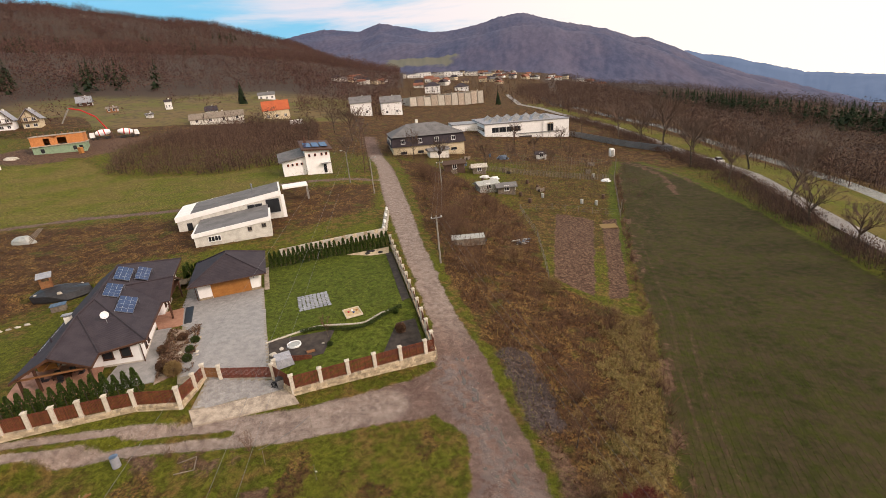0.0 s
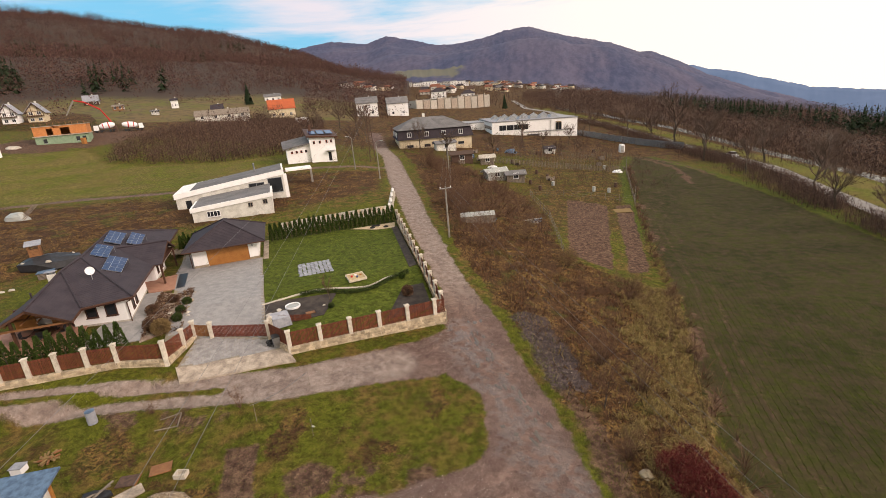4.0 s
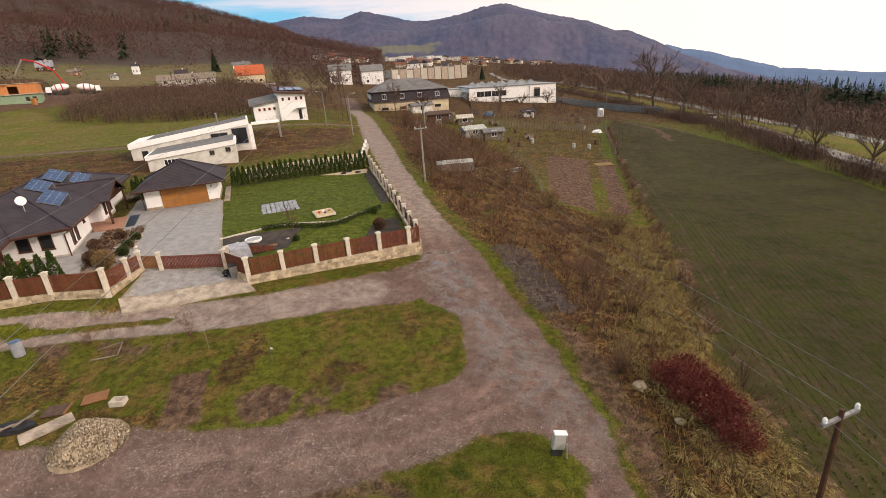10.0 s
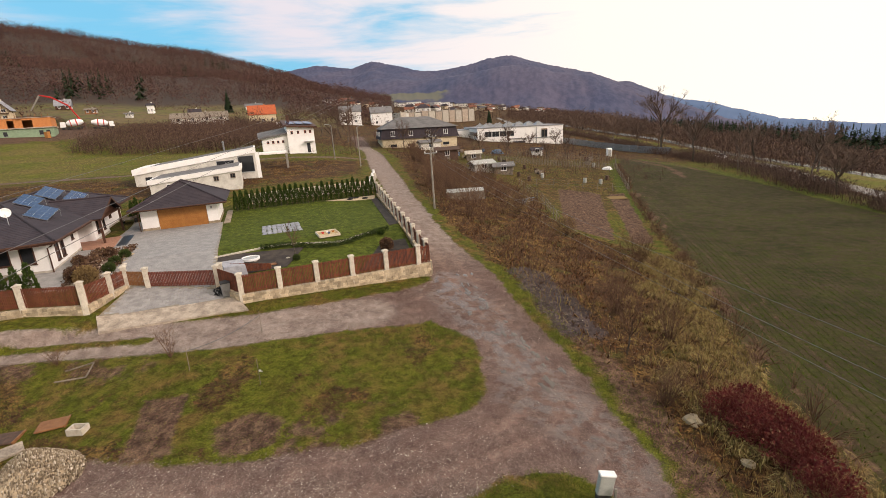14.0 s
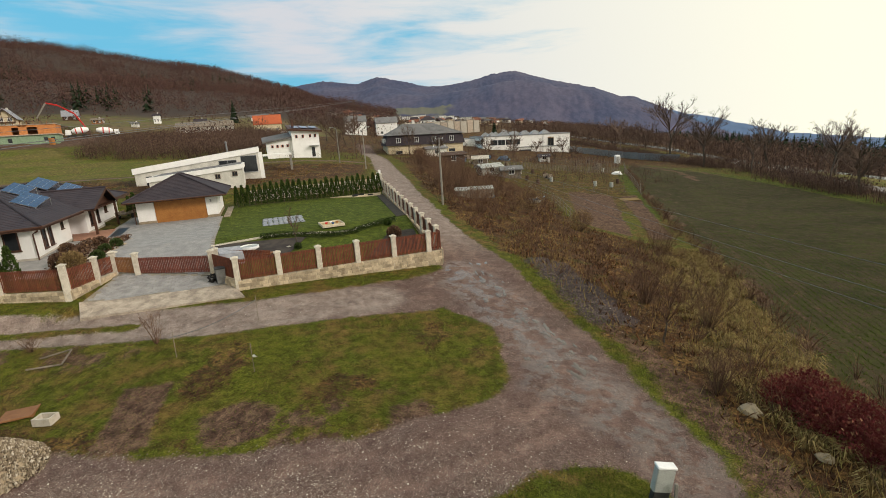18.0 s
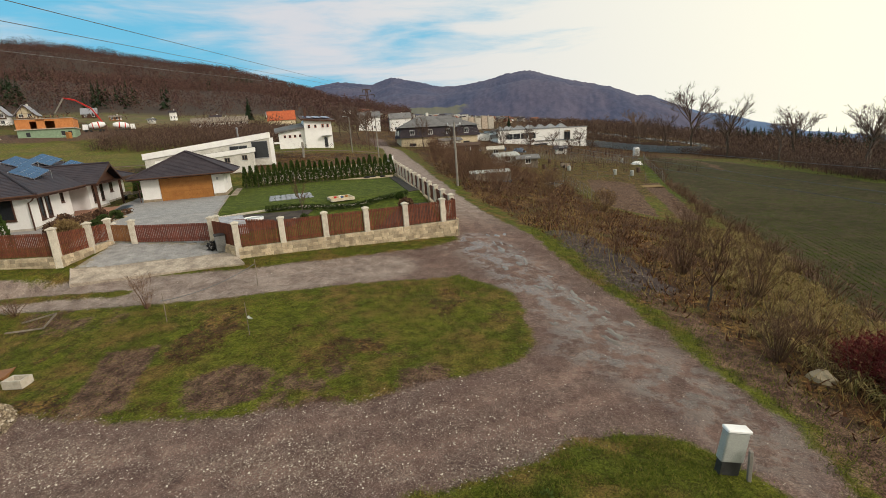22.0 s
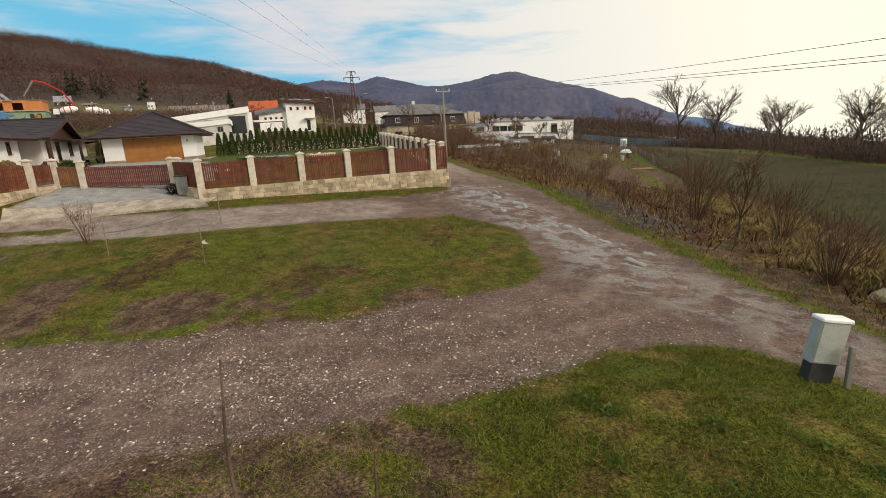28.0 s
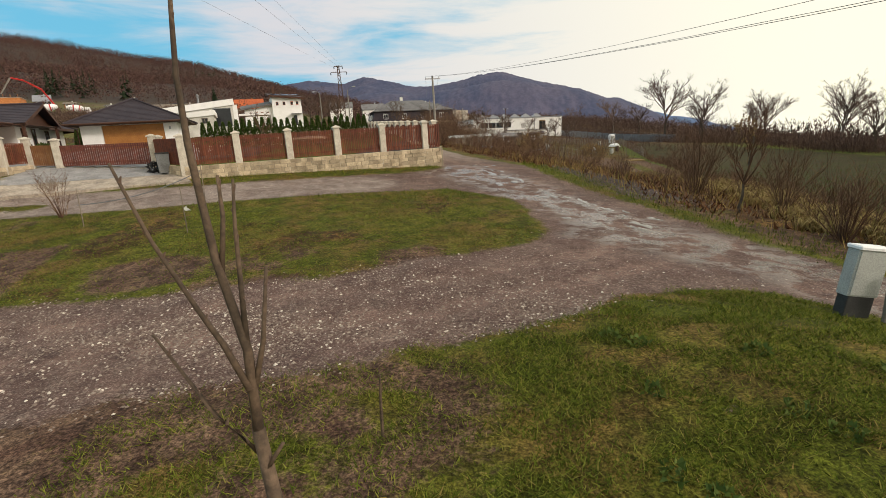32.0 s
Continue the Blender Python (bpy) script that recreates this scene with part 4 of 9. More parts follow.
def block_wall(name, line, tops, label, thick=0.34, single=False):
    """A wall of squared stones along a line in the yard, from the ground to the given tops."""
    ob = thing(name, label, "wall", kind="structure")
    joined, core = Mesh(), Mesh()
    data = {}
    for (a, b), (ta, tb) in zip(zip(line, line[1:]), zip(tops, tops[1:])):
        (ax, ay), (bx, by) = yard(*a), yard(*b)
        run, turn = math.hypot(bx - ax, by - ay), math.atan2(by - ay, bx - ax)
        low = min(height(ax, ay), height(bx, by), height((ax + bx) / 2, (ay + by) / 2)) - 0.25
        m = Matrix.Translation((ax, ay, 0)) @ Matrix.Rotation(turn, 4, "Z")
        c = Mesh().add([(0, -thick / 2 + 0.02, low), (run, -thick / 2 + 0.02, low), (run, thick / 2 - 0.02, low), (0, thick / 2 - 0.02, low),
                        (0, -thick / 2 + 0.02, ta - 0.02), (run, -thick / 2 + 0.02, tb - 0.02), (run, thick / 2 - 0.02, tb - 0.02), (0, thick / 2 - 0.02, ta - 0.02)],
                       [(3, 2, 1, 0), (4, 5, 6, 7), (0, 1, 5, 4), (1, 2, 6, 5), (2, 3, 7, 6), (3, 0, 4, 7)])
        core.add([tuple(m @ Vector(v)) for v in c.v], c.f)
        rows = max(1, round((max(ta, tb) - low) / 0.2))
        for r in range(rows):
            x = -random.random() * 0.3
            while x < run:
                w = random.choice((0.3, 0.4, 0.5))
                x0, x1 = max(0, x), min(run, x + w)
                t = (x0 + x1) / 2 / run
                top = ta + (tb - ta) * t
                z0, z1 = top - (r + 1) * 0.2, top - r * 0.2 - 0.012
                if x1 - x0 > 0.06:
                    key = (round(x1 - x0, 1), random.randrange(2))
                    if single:
                        h = random.random() * 0.015
                        q = Mesh().box(x0 + 0.006, x1 - 0.006, -thick / 2 - h, thick / 2 + h, z0, z1, 0.015)
                        joined.add([tuple(m @ Vector(v)) for v in q.v], q.f)
                    else:
                        if key not in data:
                            data[key] = Mesh().box(-key[0] / 2, key[0] / 2, -thick / 2 - 0.012 * key[1], thick / 2 + 0.012, 0, 0.188, 0.018).data("stone", wall_stone)
                        o = part("stone", data[key], wall_stone, ob)
                        o.matrix_local = m @ Matrix.Translation(((x0 + x1) / 2, 0, z0)) @ Matrix.Diagonal(((x1 - x0 - 0.012) / key[0], 1, 1, 1))
                x += w
    part("core", core, mortar, ob)
    if single:
        part("stone_rest", joined, wall_stone, ob)["kind"] = "stuff"


block_wall("fence_wall_front", [(0.0, -0.2), (12.9, -0.2), (14.4, 2.3)], [2.36, 2.36, 2.5], "low wall of squared buff stones under the fence")
block_wall("fence_wall_left", [(20.3, 4.9), (20.9, 3.5), (21.9, 1.7), (25.4, 2.9), (38.8, 3.6)], [2.85, 2.85, 2.78, 2.84, 3.1], "low wall of squared buff stones under the fence")
block_wall("fence_wall_side", [(0.0, -0.1), (-3.5, 30.4)], [2.4, 3.4], "low wall of squared buff stones along the road", single=True)

# ---- drive, apron and yard surfaces ----
tagged(new("apron", drape([yard(12.6, -1.5), yard(20.9, -0.5), yard(21.3, 1.1), yard(13.2, 0.45)][::-1], 30, 8, 0.1).data("apron", concrete)), "worn pale concrete ramp up from the lane", "apron", kind="structure")
outer = new("driveway_outer", drape([yard(21.2, 1.1), yard(13.2, 0.45), yard(14.4, 2.1), yard(20.0, 4.9)], 12, 8, 0.06).data("driveway_outer", mortar))
tagged(outer, "grey concrete block paving outside the gate", "driveway", kind="structure")
inner = new("driveway_inner", drape([yard(22.6, 5.0), yard(14.6, 2.4), yard(15.0, 22.9), yard(24.6, 30.0)], 14, 14, 0.04).data("driveway_inner", mortar))
tagged(inner, "grey concrete block paving in front of the garage", "driveway", kind="structure")
pave_data = [Mesh().box(-0.19, 0.19, -0.125, 0.125, -0.03, 0.035 + 0.006 * k, 0.014).data("paver", paver) for k in range(2)]


def pave(parent, outline, joined_from=None):
    """Pavers in a brick bond, as single pieces or joined."""
    m = Mesh()
    ss = [p[0] for p in outline]
    dd = [p[1] for p in outline]
    row = 0
    spots = []
    for d in np.arange(min(dd), max(dd), 0.262):
        row += 1
        for s in np.arange(min(ss) + (row % 2) * 0.197, max(ss), 0.394):
            spots.append((s, d))
    ps = np.array(spots)
    ps = ps[inside(ps[:, 0], ps[:, 1], list(outline))]
    for k, (s, d) in enumerate(ps):
        x, y = yard(s, d)
        z = height(x, y) + 0.045
        xd, yd = yard(s, d + 0.2)
        pitch = math.degrees(math.atan2(height(xd, yd) + 0.045 - z, 0.2))
        mm = pose(x, y, z, pitch, 0, YARD_TURN)
        if joined_from is None:
            part("paver", pave_data[k % 2], paver, parent).matrix_local = mm
        else:
            q = Mesh().box(-0.19, 0.19, -0.125, 0.125, -0.01, 0.035)
            m.add([tuple(mm @ Vector(v)) for v in q.v], q.f)
    if joined_from is not None:
        part("paver_rest", m, paver, parent)["kind"] = "stuff"


pave(outer, ((13.4, 0.6), (20.95, 1.2), (20.0, 4.7), (14.6, 2.2)))
pave(inner, ((14.8, 2.6), (18.6, 4.5), (22.3, 6.0), (22.4, 14), (24.2, 18), (24.2, 29), (22.5, 29), (22.5, 22.7), (15.1, 22.7)), joined_from=0)
tagged(new("terrace", drape([yard(25.9, 16.6), yard(23.5, 16.4), yard(24.0, 21.4), yard(27.3, 21.0)], 6, 8, 0.12).data("terrace", terrace_tile)), "terracotta tiled entrance terrace", "terrace", kind="structure")
solid("door_mat", drape([yard(23.4, 16.6), yard(22.6, 16.6), yard(22.9, 21.4), yard(23.8, 21.4)], 4, 6, 0.1, 0.03), tarp_black, "large black rubber mat lying beside the terrace", "mat")
tagged(new("bed_pond", drape([yard(14.7, 4.0), yard(9.8, 4.2), yard(8.2, 7.6), yard(14.7, 8.3)], 10, 6, 0.05).data("bed_pond", mulch)), "dark gravel bed beside the lawn", "bed", kind="structure")
tagged(new("bed_side", drape([yard(0.3, 10.0), yard(-0.95, 10.5), yard(-2.85, 27.0), yard(-1.9, 27.6)], 4, 24, 0.04).data("bed_side", mulch)), "dark planting bed along the fence", "bed", kind="structure")
tagged(new("bed_corner", drape([yard(4.9, 1.3), yard(0.6, 1.5), yard(0.0, 6.2), yard(2.0, 6.2)], 8, 8, 0.04).data("bed_corner", mulch)), "dark soil bed in the corner of the lawn", "bed", kind="structure")
tagged(new("slab_edge", drape([yard(14.9, 22.0), yard(14.3, 22.0), yard(14.3, 30.4), yard(14.9, 30.4)], 2, 10, 0.06).data("slab_edge", concrete)), "pale concrete path strip beside the garage", "path", kind="structure")

tagged(new("porch_floor", drape([yard(36.6, 7.6), yard(29.2, 6.6), yard(29.6, 12.4), yard(36.6, 12.8)], 8, 6, 0.14).data("porch_floor", terrace_tile)), "terracotta tiled floor under the terrace roof", "terrace", kind="structure")
tagged(new("house_path", drape([yard(29.4, 6.4), yard(24.6, 6.2), yard(24.6, 16.4), yard(26.2, 16.6)], 8, 12, 0.07).data("house_path", paver)), "grey paved path along the house", "path", kind="structure")
tagged(new("rockery_bed", drape([yard(24.6, 5.8), yard(20.9, 7.4), yard(21.2, 13.4), yard(24.4, 16.0)], 8, 12, 0.06).data("rockery_bed", plain("bed_gravel", (0.34, 0.27, 0.21), (0.2, 0.13, 0.1), 1.2, 0.95, fine=12.0))), "pale gravel rockery bed beside the drive", "bed", kind="structure")
tagged(new("sand_corner", drape([yard(3.4, 29.4), yard(0.2, 27.0), yard(-2.2, 26.6), yard(-2.9, 29.3)], 8, 6, 0.05).data("sand_corner", plain("pale_sand", (0.5, 0.4, 0.28), (0.38, 0.3, 0.2), 1.5, 0.95, fine=20.0))), "pale sandy play corner at the end of the lawn", "sand", kind="structure")
for s_t, d_t, z_t in ((0.6, 28.0, 0.0), (-1.2, 27.5, 0.0), (0.2, 28.8, 0.0), (-0.3, 28.7, 0.0)):
    solid("tyre", Mesh().lathe([(0.2, 0.0), (0.33, 0.02), (0.36, 0.1), (0.33, 0.18), (0.2, 0.2), (0.19, 0.1)], 18), rubber, "old car tyre lying in the sandy corner", "tyre", yard_pose(s_t, d_t), "tyres")

# crazy-paved rectangle on the lawn
patio = thing("lawn_patio", "rectangle of broken blue-grey slate slabs set in the lawn", "patio", kind="structure")
for i in range(8):
    for j in range(9):
        s, d = 7.95 + i * 0.44 + random.uniform(-0.03, 0.03), 13.4 + j * 0.47 + (i - 4) * 0.01 + random.uniform(-0.03, 0.03)
        x, y = yard(s, d)
        pts = [(0.21 * math.cos(a) * random.uniform(0.9, 1.25), 0.23 * math.sin(a) * random.uniform(0.9, 1.2)) for a in (0.5, 1.2, 2.5, 3.4, 4.2, 5.6)]
        part("slab", Mesh().slab(pts, 0, 0.045), slate, patio).matrix_local = pose(x, y, height(x, y) + 0.01, 0, 0, YARD_TURN)
# sandpit
pit = thing("sandpit", "wooden framed sandpit with toys on the lawn", "sandpit", yard_pose(5.9, 9.9, turn=4))
for y0 in (-1.0, 0.92):
    part("board", Mesh().box(-0.9, 0.9, y0, y0 + 0.08, -0.02, 0.2, 0.01), plain("pit_wood", (0.55, 0.48, 0.36), (0.45, 0.38, 0.27), 3.0), pit)
for x0 in (-0.9, 0.82):
    part("board", Mesh().box(x0, x0 + 0.08, -0.92, 0.92, -0.02, 0.2, 0.01), bpy.data.materials["pit_wood"], pit)
part("sand", Mesh().box(-0.81, 0.81, -0.91, 0.91, 0.0, 0.1), plain("sand", (0.55, 0.42, 0.24), (0.42, 0.3, 0.16), 4.0, 0.95), pit)
for k, (x, y, mt) in enumerate(((-0.4, 0.1, red_paint), (0.1, -0.2, blue_paint), (0.5, 0.2, door_wood), (0.0, 0.3, plastic_white))):
    solid("sand_toy", Mesh().lathe([(0.09, 0), (0.13, 0.14), (0.11, 0.15)], 8), mt, "small plastic bucket in the sandpit", "toy", yard_pose(5.9, 9.9) @ pose(x, y, 0.1), "sand toys")
# round pool tray, boulders and planks by the pond bed
tray = thing("round_tray", "round white shallow garden pool", "pool", yard_pose(12.3, 6.6))
part("rim", Mesh().lathe([(0.62, 0.0), (0.68, 0.05), (0.68, 0.2), (0.62, 0.21), (0.58, 0.13)], 28), plastic_white, tray)
part("water", Mesh().lathe([(0.575, 0.1), (0.575, 0.15)], 28), plastic_pale, tray, "pale still water")
crate = thing("plank_tray", "low wooden slatted tray on the gravel bed", "tray", yard_pose(10.9, 5.0, turn=8))
for k in range(5):
    part("slat", Mesh().box(-0.4, 0.4, -0.28 + k * 0.115, -0.18 + k * 0.115, 0.04, 0.08), wicket_wood, crate)
for x0 in (-0.42, 0.38):
    part("side", Mesh().box(x0, x0 + 0.04, -0.3, 0.32, 0, 0.12), dark_wood, crate)


def rock_data(seed, rx, ry, rz, mat, name="boulder"):
    m = Mesh()
    n, r = 10, 6
    for j in range(r + 1):
        ph = math.pi * j / r
        for i in range(n):
            th = 2 * math.pi * i / n
            v = Vector((math.sin(ph) * math.cos(th), math.sin(ph) * math.sin(th), math.cos(ph)))
            k = 1 + 0.35 * noise.noise(v * 1.3 + Vector((seed * 7.1, 0, 0))) + 0.12 * noise.noise(v * 4 + Vector((seed, 3, 0)))
            m.v.append((v.x * rx * k, v.y * ry * k, max(-0.4 * rz, v.z * rz * k)))
    m.f = [(j * n + i, (j + 1) * n + i, (j + 1) * n + (i + 1) % n, j * n + (i + 1) % n) for j in range(r) for i in range(n)]
    return m.data(name, mat, False)


rocks = [rock_data(k, 0.3, 0.24, 0.17, boulder_stone) for k in range(5)]
grey_rocks = [rock_data(k + 9, 0.3, 0.26, 0.2, grey_block) for k in range(3)]
for s, d, z in ((14.3, 5.9, 1.3), (13.9, 5.0, 1.0), (13.5, 6.5, 0.9), (13.3, 4.6, 0.8), (14.5, 4.9, 0.8), (9.6, 5.8, 0.6), (12.0, 6.1, 0.5)):
    o = solid("boulder", random.choice(grey_rocks), None, "rounded grey boulder in the gravel bed", "boulder", yard_pose(s, d, turn=random.uniform(0, 360)), "pond boulders")
    o.scale = (z, z, z)
for k in range(46):
    s, d = 24.6 - 3.4 * random.random(), 6.8 + 8.4 * random.random()
    o = solid("boulder", random.choice(rocks + grey_rocks), None, "small stone in the rockery", "boulder", yard_pose(s, d, turn=random.uniform(0, 360)), "rockery stones")
    z = random.uniform(0.4, 0.95)
    o.scale = (z, z, z)
edge = thing("bed_edging", "curved pale stone edging round the gravel bed", "edging", kind="structure")
for k in range(44):
    t = k / 43
    s = 14.8 - t * 12.5
    d = 8.0 + 0.9 * math.sin(t * 3.0) - 1.1 * smooth(0.35, 0.75, t) + 1.6 * smooth(0.75, 1.0, t)
    x, y = yard(s, float(d))
    part("edging_stone", Mesh().box(-0.14, 0.14, -0.09, 0.09, 0, 0.14, 0.03), pillar_stone, edge).matrix_local = pose(x, y, height(x, y), 0, 0, YARD_TURN + random.uniform(-12, 12))


# ---- planting ----
def leafy(n, size, spot, seed):
    """Many small leaf clumps: spot(rng) gives a place and a way out."""
    rng = random.Random(seed)
    m = Mesh()
    for _ in range(n):
        p, out = spot(rng)
        p, out = Vector(p), Vector(out).normalized()
        a = out.cross(Vector((rng.uniform(-1, 1), rng.uniform(-1, 1), rng.uniform(-0.4, 1)))).normalized() * size * rng.uniform(0.5, 1.0)
        b = (out * rng.uniform(0.3, 1.0) + Vector((0, 0, rng.uniform(-0.2, 0.9)))).normalized() * size * rng.uniform(0.8, 1.7)
        m.add([tuple(p - a), tuple(p + a), tuple(p + b), tuple(p + a * 0.4 + out * size * 0.5)], [(0, 1, 2), (1, 3, 2), (0, 2, 3)])
    return m


def cone_spot(h, r, top=0.04, base=0.06):
    def spot(rng):
        t = rng.random() ** 0.8
        rad = (r * (1 - t) ** 0.75 * min(1, (t + 0.08) * 6) + top) * rng.uniform(0.72, 1.04)
        a = rng.uniform(0, 2 * math.pi)
        return (rad * math.cos(a), rad * math.sin(a), base + t * h), (math.cos(a), math.sin(a), 0.8)
    return spot


def ball_spot(rx, rz, lift):
    def spot(rng):
        v = Vector((rng.gauss(0, 1), rng.gauss(0, 1), rng.gauss(0, 1))).normalized()
        k = rng.uniform(0.5, 1.02)
        return (v.x * rx * k, v.y * rx * k, lift + v.z * rz * k), tuple(v)
    return spot


thuja_crowns = [leafy(800, 0.1, cone_spot(2.3, 0.4), k).data("crown", leaf_thuja) for k in range(4)]
small_crowns = [leafy(700, 0.085, cone_spot(1.9, 0.36), k + 20).data("crown", leaf_thuja) for k in range(3)]
thuja_stem = Mesh().tube([(0, 0, -0.05), (0, 0, 0.9), (0, 0, 2.0)], [0.04, 0.03, 0.01], 5).data("trunk", bark)


def thuja(m, big=True, scale=1.0, group="thuja hedge"):
    ob = thing("thuja", "slim dark green columnar thuja" if big else "young pointed green thuja behind the fence", "conifer", m, group)
    part("trunk", thuja_stem, bark, ob)
    part("crown", random.choice(thuja_crowns if big else small_crowns), leaf_thuja, ob)
    k = scale * random.uniform(0.88, 1.1)
    ob.scale = (k, k, k)


for k in range(27):
    t = k / 26
    thuja(yard_pose(13.8 - t * 16.6, 29.9 - t * 0.3 + random.uniform(-0.08, 0.08), turn=random.uniform(0, 360)))
for k in range(6):
    thuja(yard_pose(24.9 - k * 0.5, 31.4, turn=random.uniform(0, 360)))
for k in range(16):
    thuja(yard_pose(25.6 + k * 0.78, 5.2 + 0.05 * k, turn=random.uniform(0, 360)), big=False, scale=1.25)
for s, d, r, mt, lab in ((22.0, 8.2, 0.42, leaf_box, "clipped round green shrub in the rockery"), (21.9, 9.6, 0.4, leaf_box, "clipped round green shrub in the rockery"),
                         (21.6, 11.4, 0.4, leaf_box, "clipped round green shrub in the rockery"), (23.0, 6.6, 0.75, leaf_ochre, "tall tuft of dry ochre ornamental grass"),
                         (24.0, 7.6, 0.6, twig_brown, "bare reddish shrub in the rockery"), (24.4, 10.5, 0.5, twig_brown, "bare brown shrub in the rockery"),
                         (22.9, 12.6, 0.45, twig_brown, "bare brown shrub in the rockery"), (2.0, 4.6, 0.55, twig_brown, "bare brown shrub behind the fence"),
                         (9.0, 5.2, 0.25, leaf_box, "small round green shrub in the gravel bed"), (1.6, 8.0, 0.3, leaf_thuja, "small dark conifer by the fence")):
    ob = thing("shrub", lab, "shrub", yard_pose(s, d), "yard shrubs")
    part("crown", leafy(int(1100 * r / 0.4), 0.06 + 0.03 * r, ball_spot(r, r * 0.95, r * 0.8), int(s * 10)), mt, ob)
    part("stem", Mesh().tube([(0, 0, -0.05), (0.02, 0, r)], [0.04, 0.02], 5), bark, ob)
hedge_low = Mesh()
rng = random.Random(5)
for k in range(2600):
    t = rng.random()
    s = 11.5 - t * 10.8
    d = 8.35 - 1.5 * float(smooth(0.1, 0.5, t)) + 1.9 * float(smooth(0.55, 1.0, t)) + rng.uniform(-0.16, 0.16)
    x, y = yard(s, d)
    z = height(x, y) + rng.uniform(0.05, 0.42)
    a = Vector((rng.uniform(-1, 1), rng.uniform(-1, 1), rng.uniform(-0.3, 1))).normalized() * 0.08
    hedge_low.add([(x - a.y, y + a.x, z), (x + a.y, y - a.x, z), (x + a.x, y + a.y, z + abs(a.z) + 0.04)], [(0, 1, 2)])
heather = Mesh()
for k in range(3600):
    s, d = rng.uniform(21.4, 24.6), rng.uniform(6.4, 15.2)
    if math.sin(s * 2.3 + d) * math.sin(d * 1.4) < -0.1:
        continue
    x, y = yard(s, d)
    z = height(x, y) + rng.uniform(0.06, 0.4)
    a = Vector((rng.uniform(-1, 1), rng.uniform(-1, 1), rng.uniform(-0.3, 1))).normalized() * 0.1
    heather.add([(x - a.y, y + a.x, z), (x + a.y, y - a.x, z), (x + a.x, y + a.y, z + abs(a.z) + 0.05)], [(0, 1, 2)])
solid("rockery_heather", heather, twig_brown, "low reddish-brown winter plants among the rockery stones", "ground cover", kind="stuff")
solid("low_hedge", hedge_low, leaf_box, "low clipped dark green hedge along the bed", "hedge")


# ---- dwelling house with the dark tiled roof ----
def local(s, d):
    """Yard metres to the house frame: x to the right along the fence, y to the back."""
    return (-s, d)


FLOOR = 3.42
house = thing("dwelling_house", "single-storey white house with a dark tiled hipped roof", "house", yard_pose(0, 0, 0.0))
wing = [local(*p) for p in ((35.0, 13.0), (30.4, 12.6), (30.4, 10.6), (25.9, 9.8), (26.3, 17.8), (27.6, 17.8), (27.6, 20.6), (25.9, 20.6), (25.9, 25.4), (26.6, 25.4), (26.6, 33.8), (35.0, 33.8))]
part("wall", wall_ring(wing, FLOOR - 0.6, 5.3), white_render, house)
part("wall_head", wall_ring([(max(x, -33.8), y) for x, y in wing], 5.302, 5.75), white_render, house)
part("plinth", wall_ring([(x + (0.04 if x > -31 else -0.04), y + (-0.04 if y < 15 else 0.04)) for x, y in wing], FLOOR - 0.9, FLOOR + 0.12), grey_block, house)
eave_z = 5.72
E = {k: (*local(*v[:2]), v[2]) for k, v in dict(a=(25.2, 9.4, 5.72), b=(28.8, 8.7, 5.72), c=(29.0, 6.9, 5.4), t=(32.3, 8.0, 6.55), f=(35.4, 7.7, 5.15), p=(35.8, 15.0, 4.7), r=(31.5, 14.2, 7.75),
                                                h=(24.5, 18.5, 5.72), i=(24.5, 25.9, 5.72), k=(25.6, 34.8, 5.72), l=(35.8, 34.8, 4.7)).items()}
R0, R1 = (*local(30.8, 17.2), 8.0), (*local(31.4, 28.6), 8.0)
cg, cr = (*local(24.3, 22.2), 7.25), (*local(29.2, 22.2), 7.25)
roof = Mesh()
courses(roof, E["a"], E["k"], R1, R0)
courses(roof, E["b"], E["a"], R0, E["r"])
courses(roof, E["c"], E["b"], E["r"], E["t"])
courses(roof, E["p"], E["f"], E["t"], E["r"])
courses(roof, E["l"], E["p"], E["r"], R1)
courses(roof, E["r"], R1, R0, R0)
courses(roof, E["k"], E["l"], R1, R1)
courses(roof, E["h"], (*local(30.0, 18.5), eave_z + 0.05), cr, cg)
courses(roof, (*local(30.0, 25.9), eave_z + 0.05), E["i"], cg, cr)
part("roof", roof, roof_tile, house, "dark brown-grey concrete roof tiles in courses")["kind"] = "stuff"
for a, b in ((R0, R1), (cg, cr), (E["a"], R0), (E["b"], E["r"]), (E["r"], R0), (E["t"], E["r"]), (E["k"], R1)):
    a, b = Vector(a) + Vector((0, 0, 0.05)), Vector(b) + Vector((0, 0, 0.05))
    part("ridge_cap", Mesh().tube([a, a.lerp(b, 0.5), b], [0.09, 0.09, 0.09], 6), roof_tile, house)
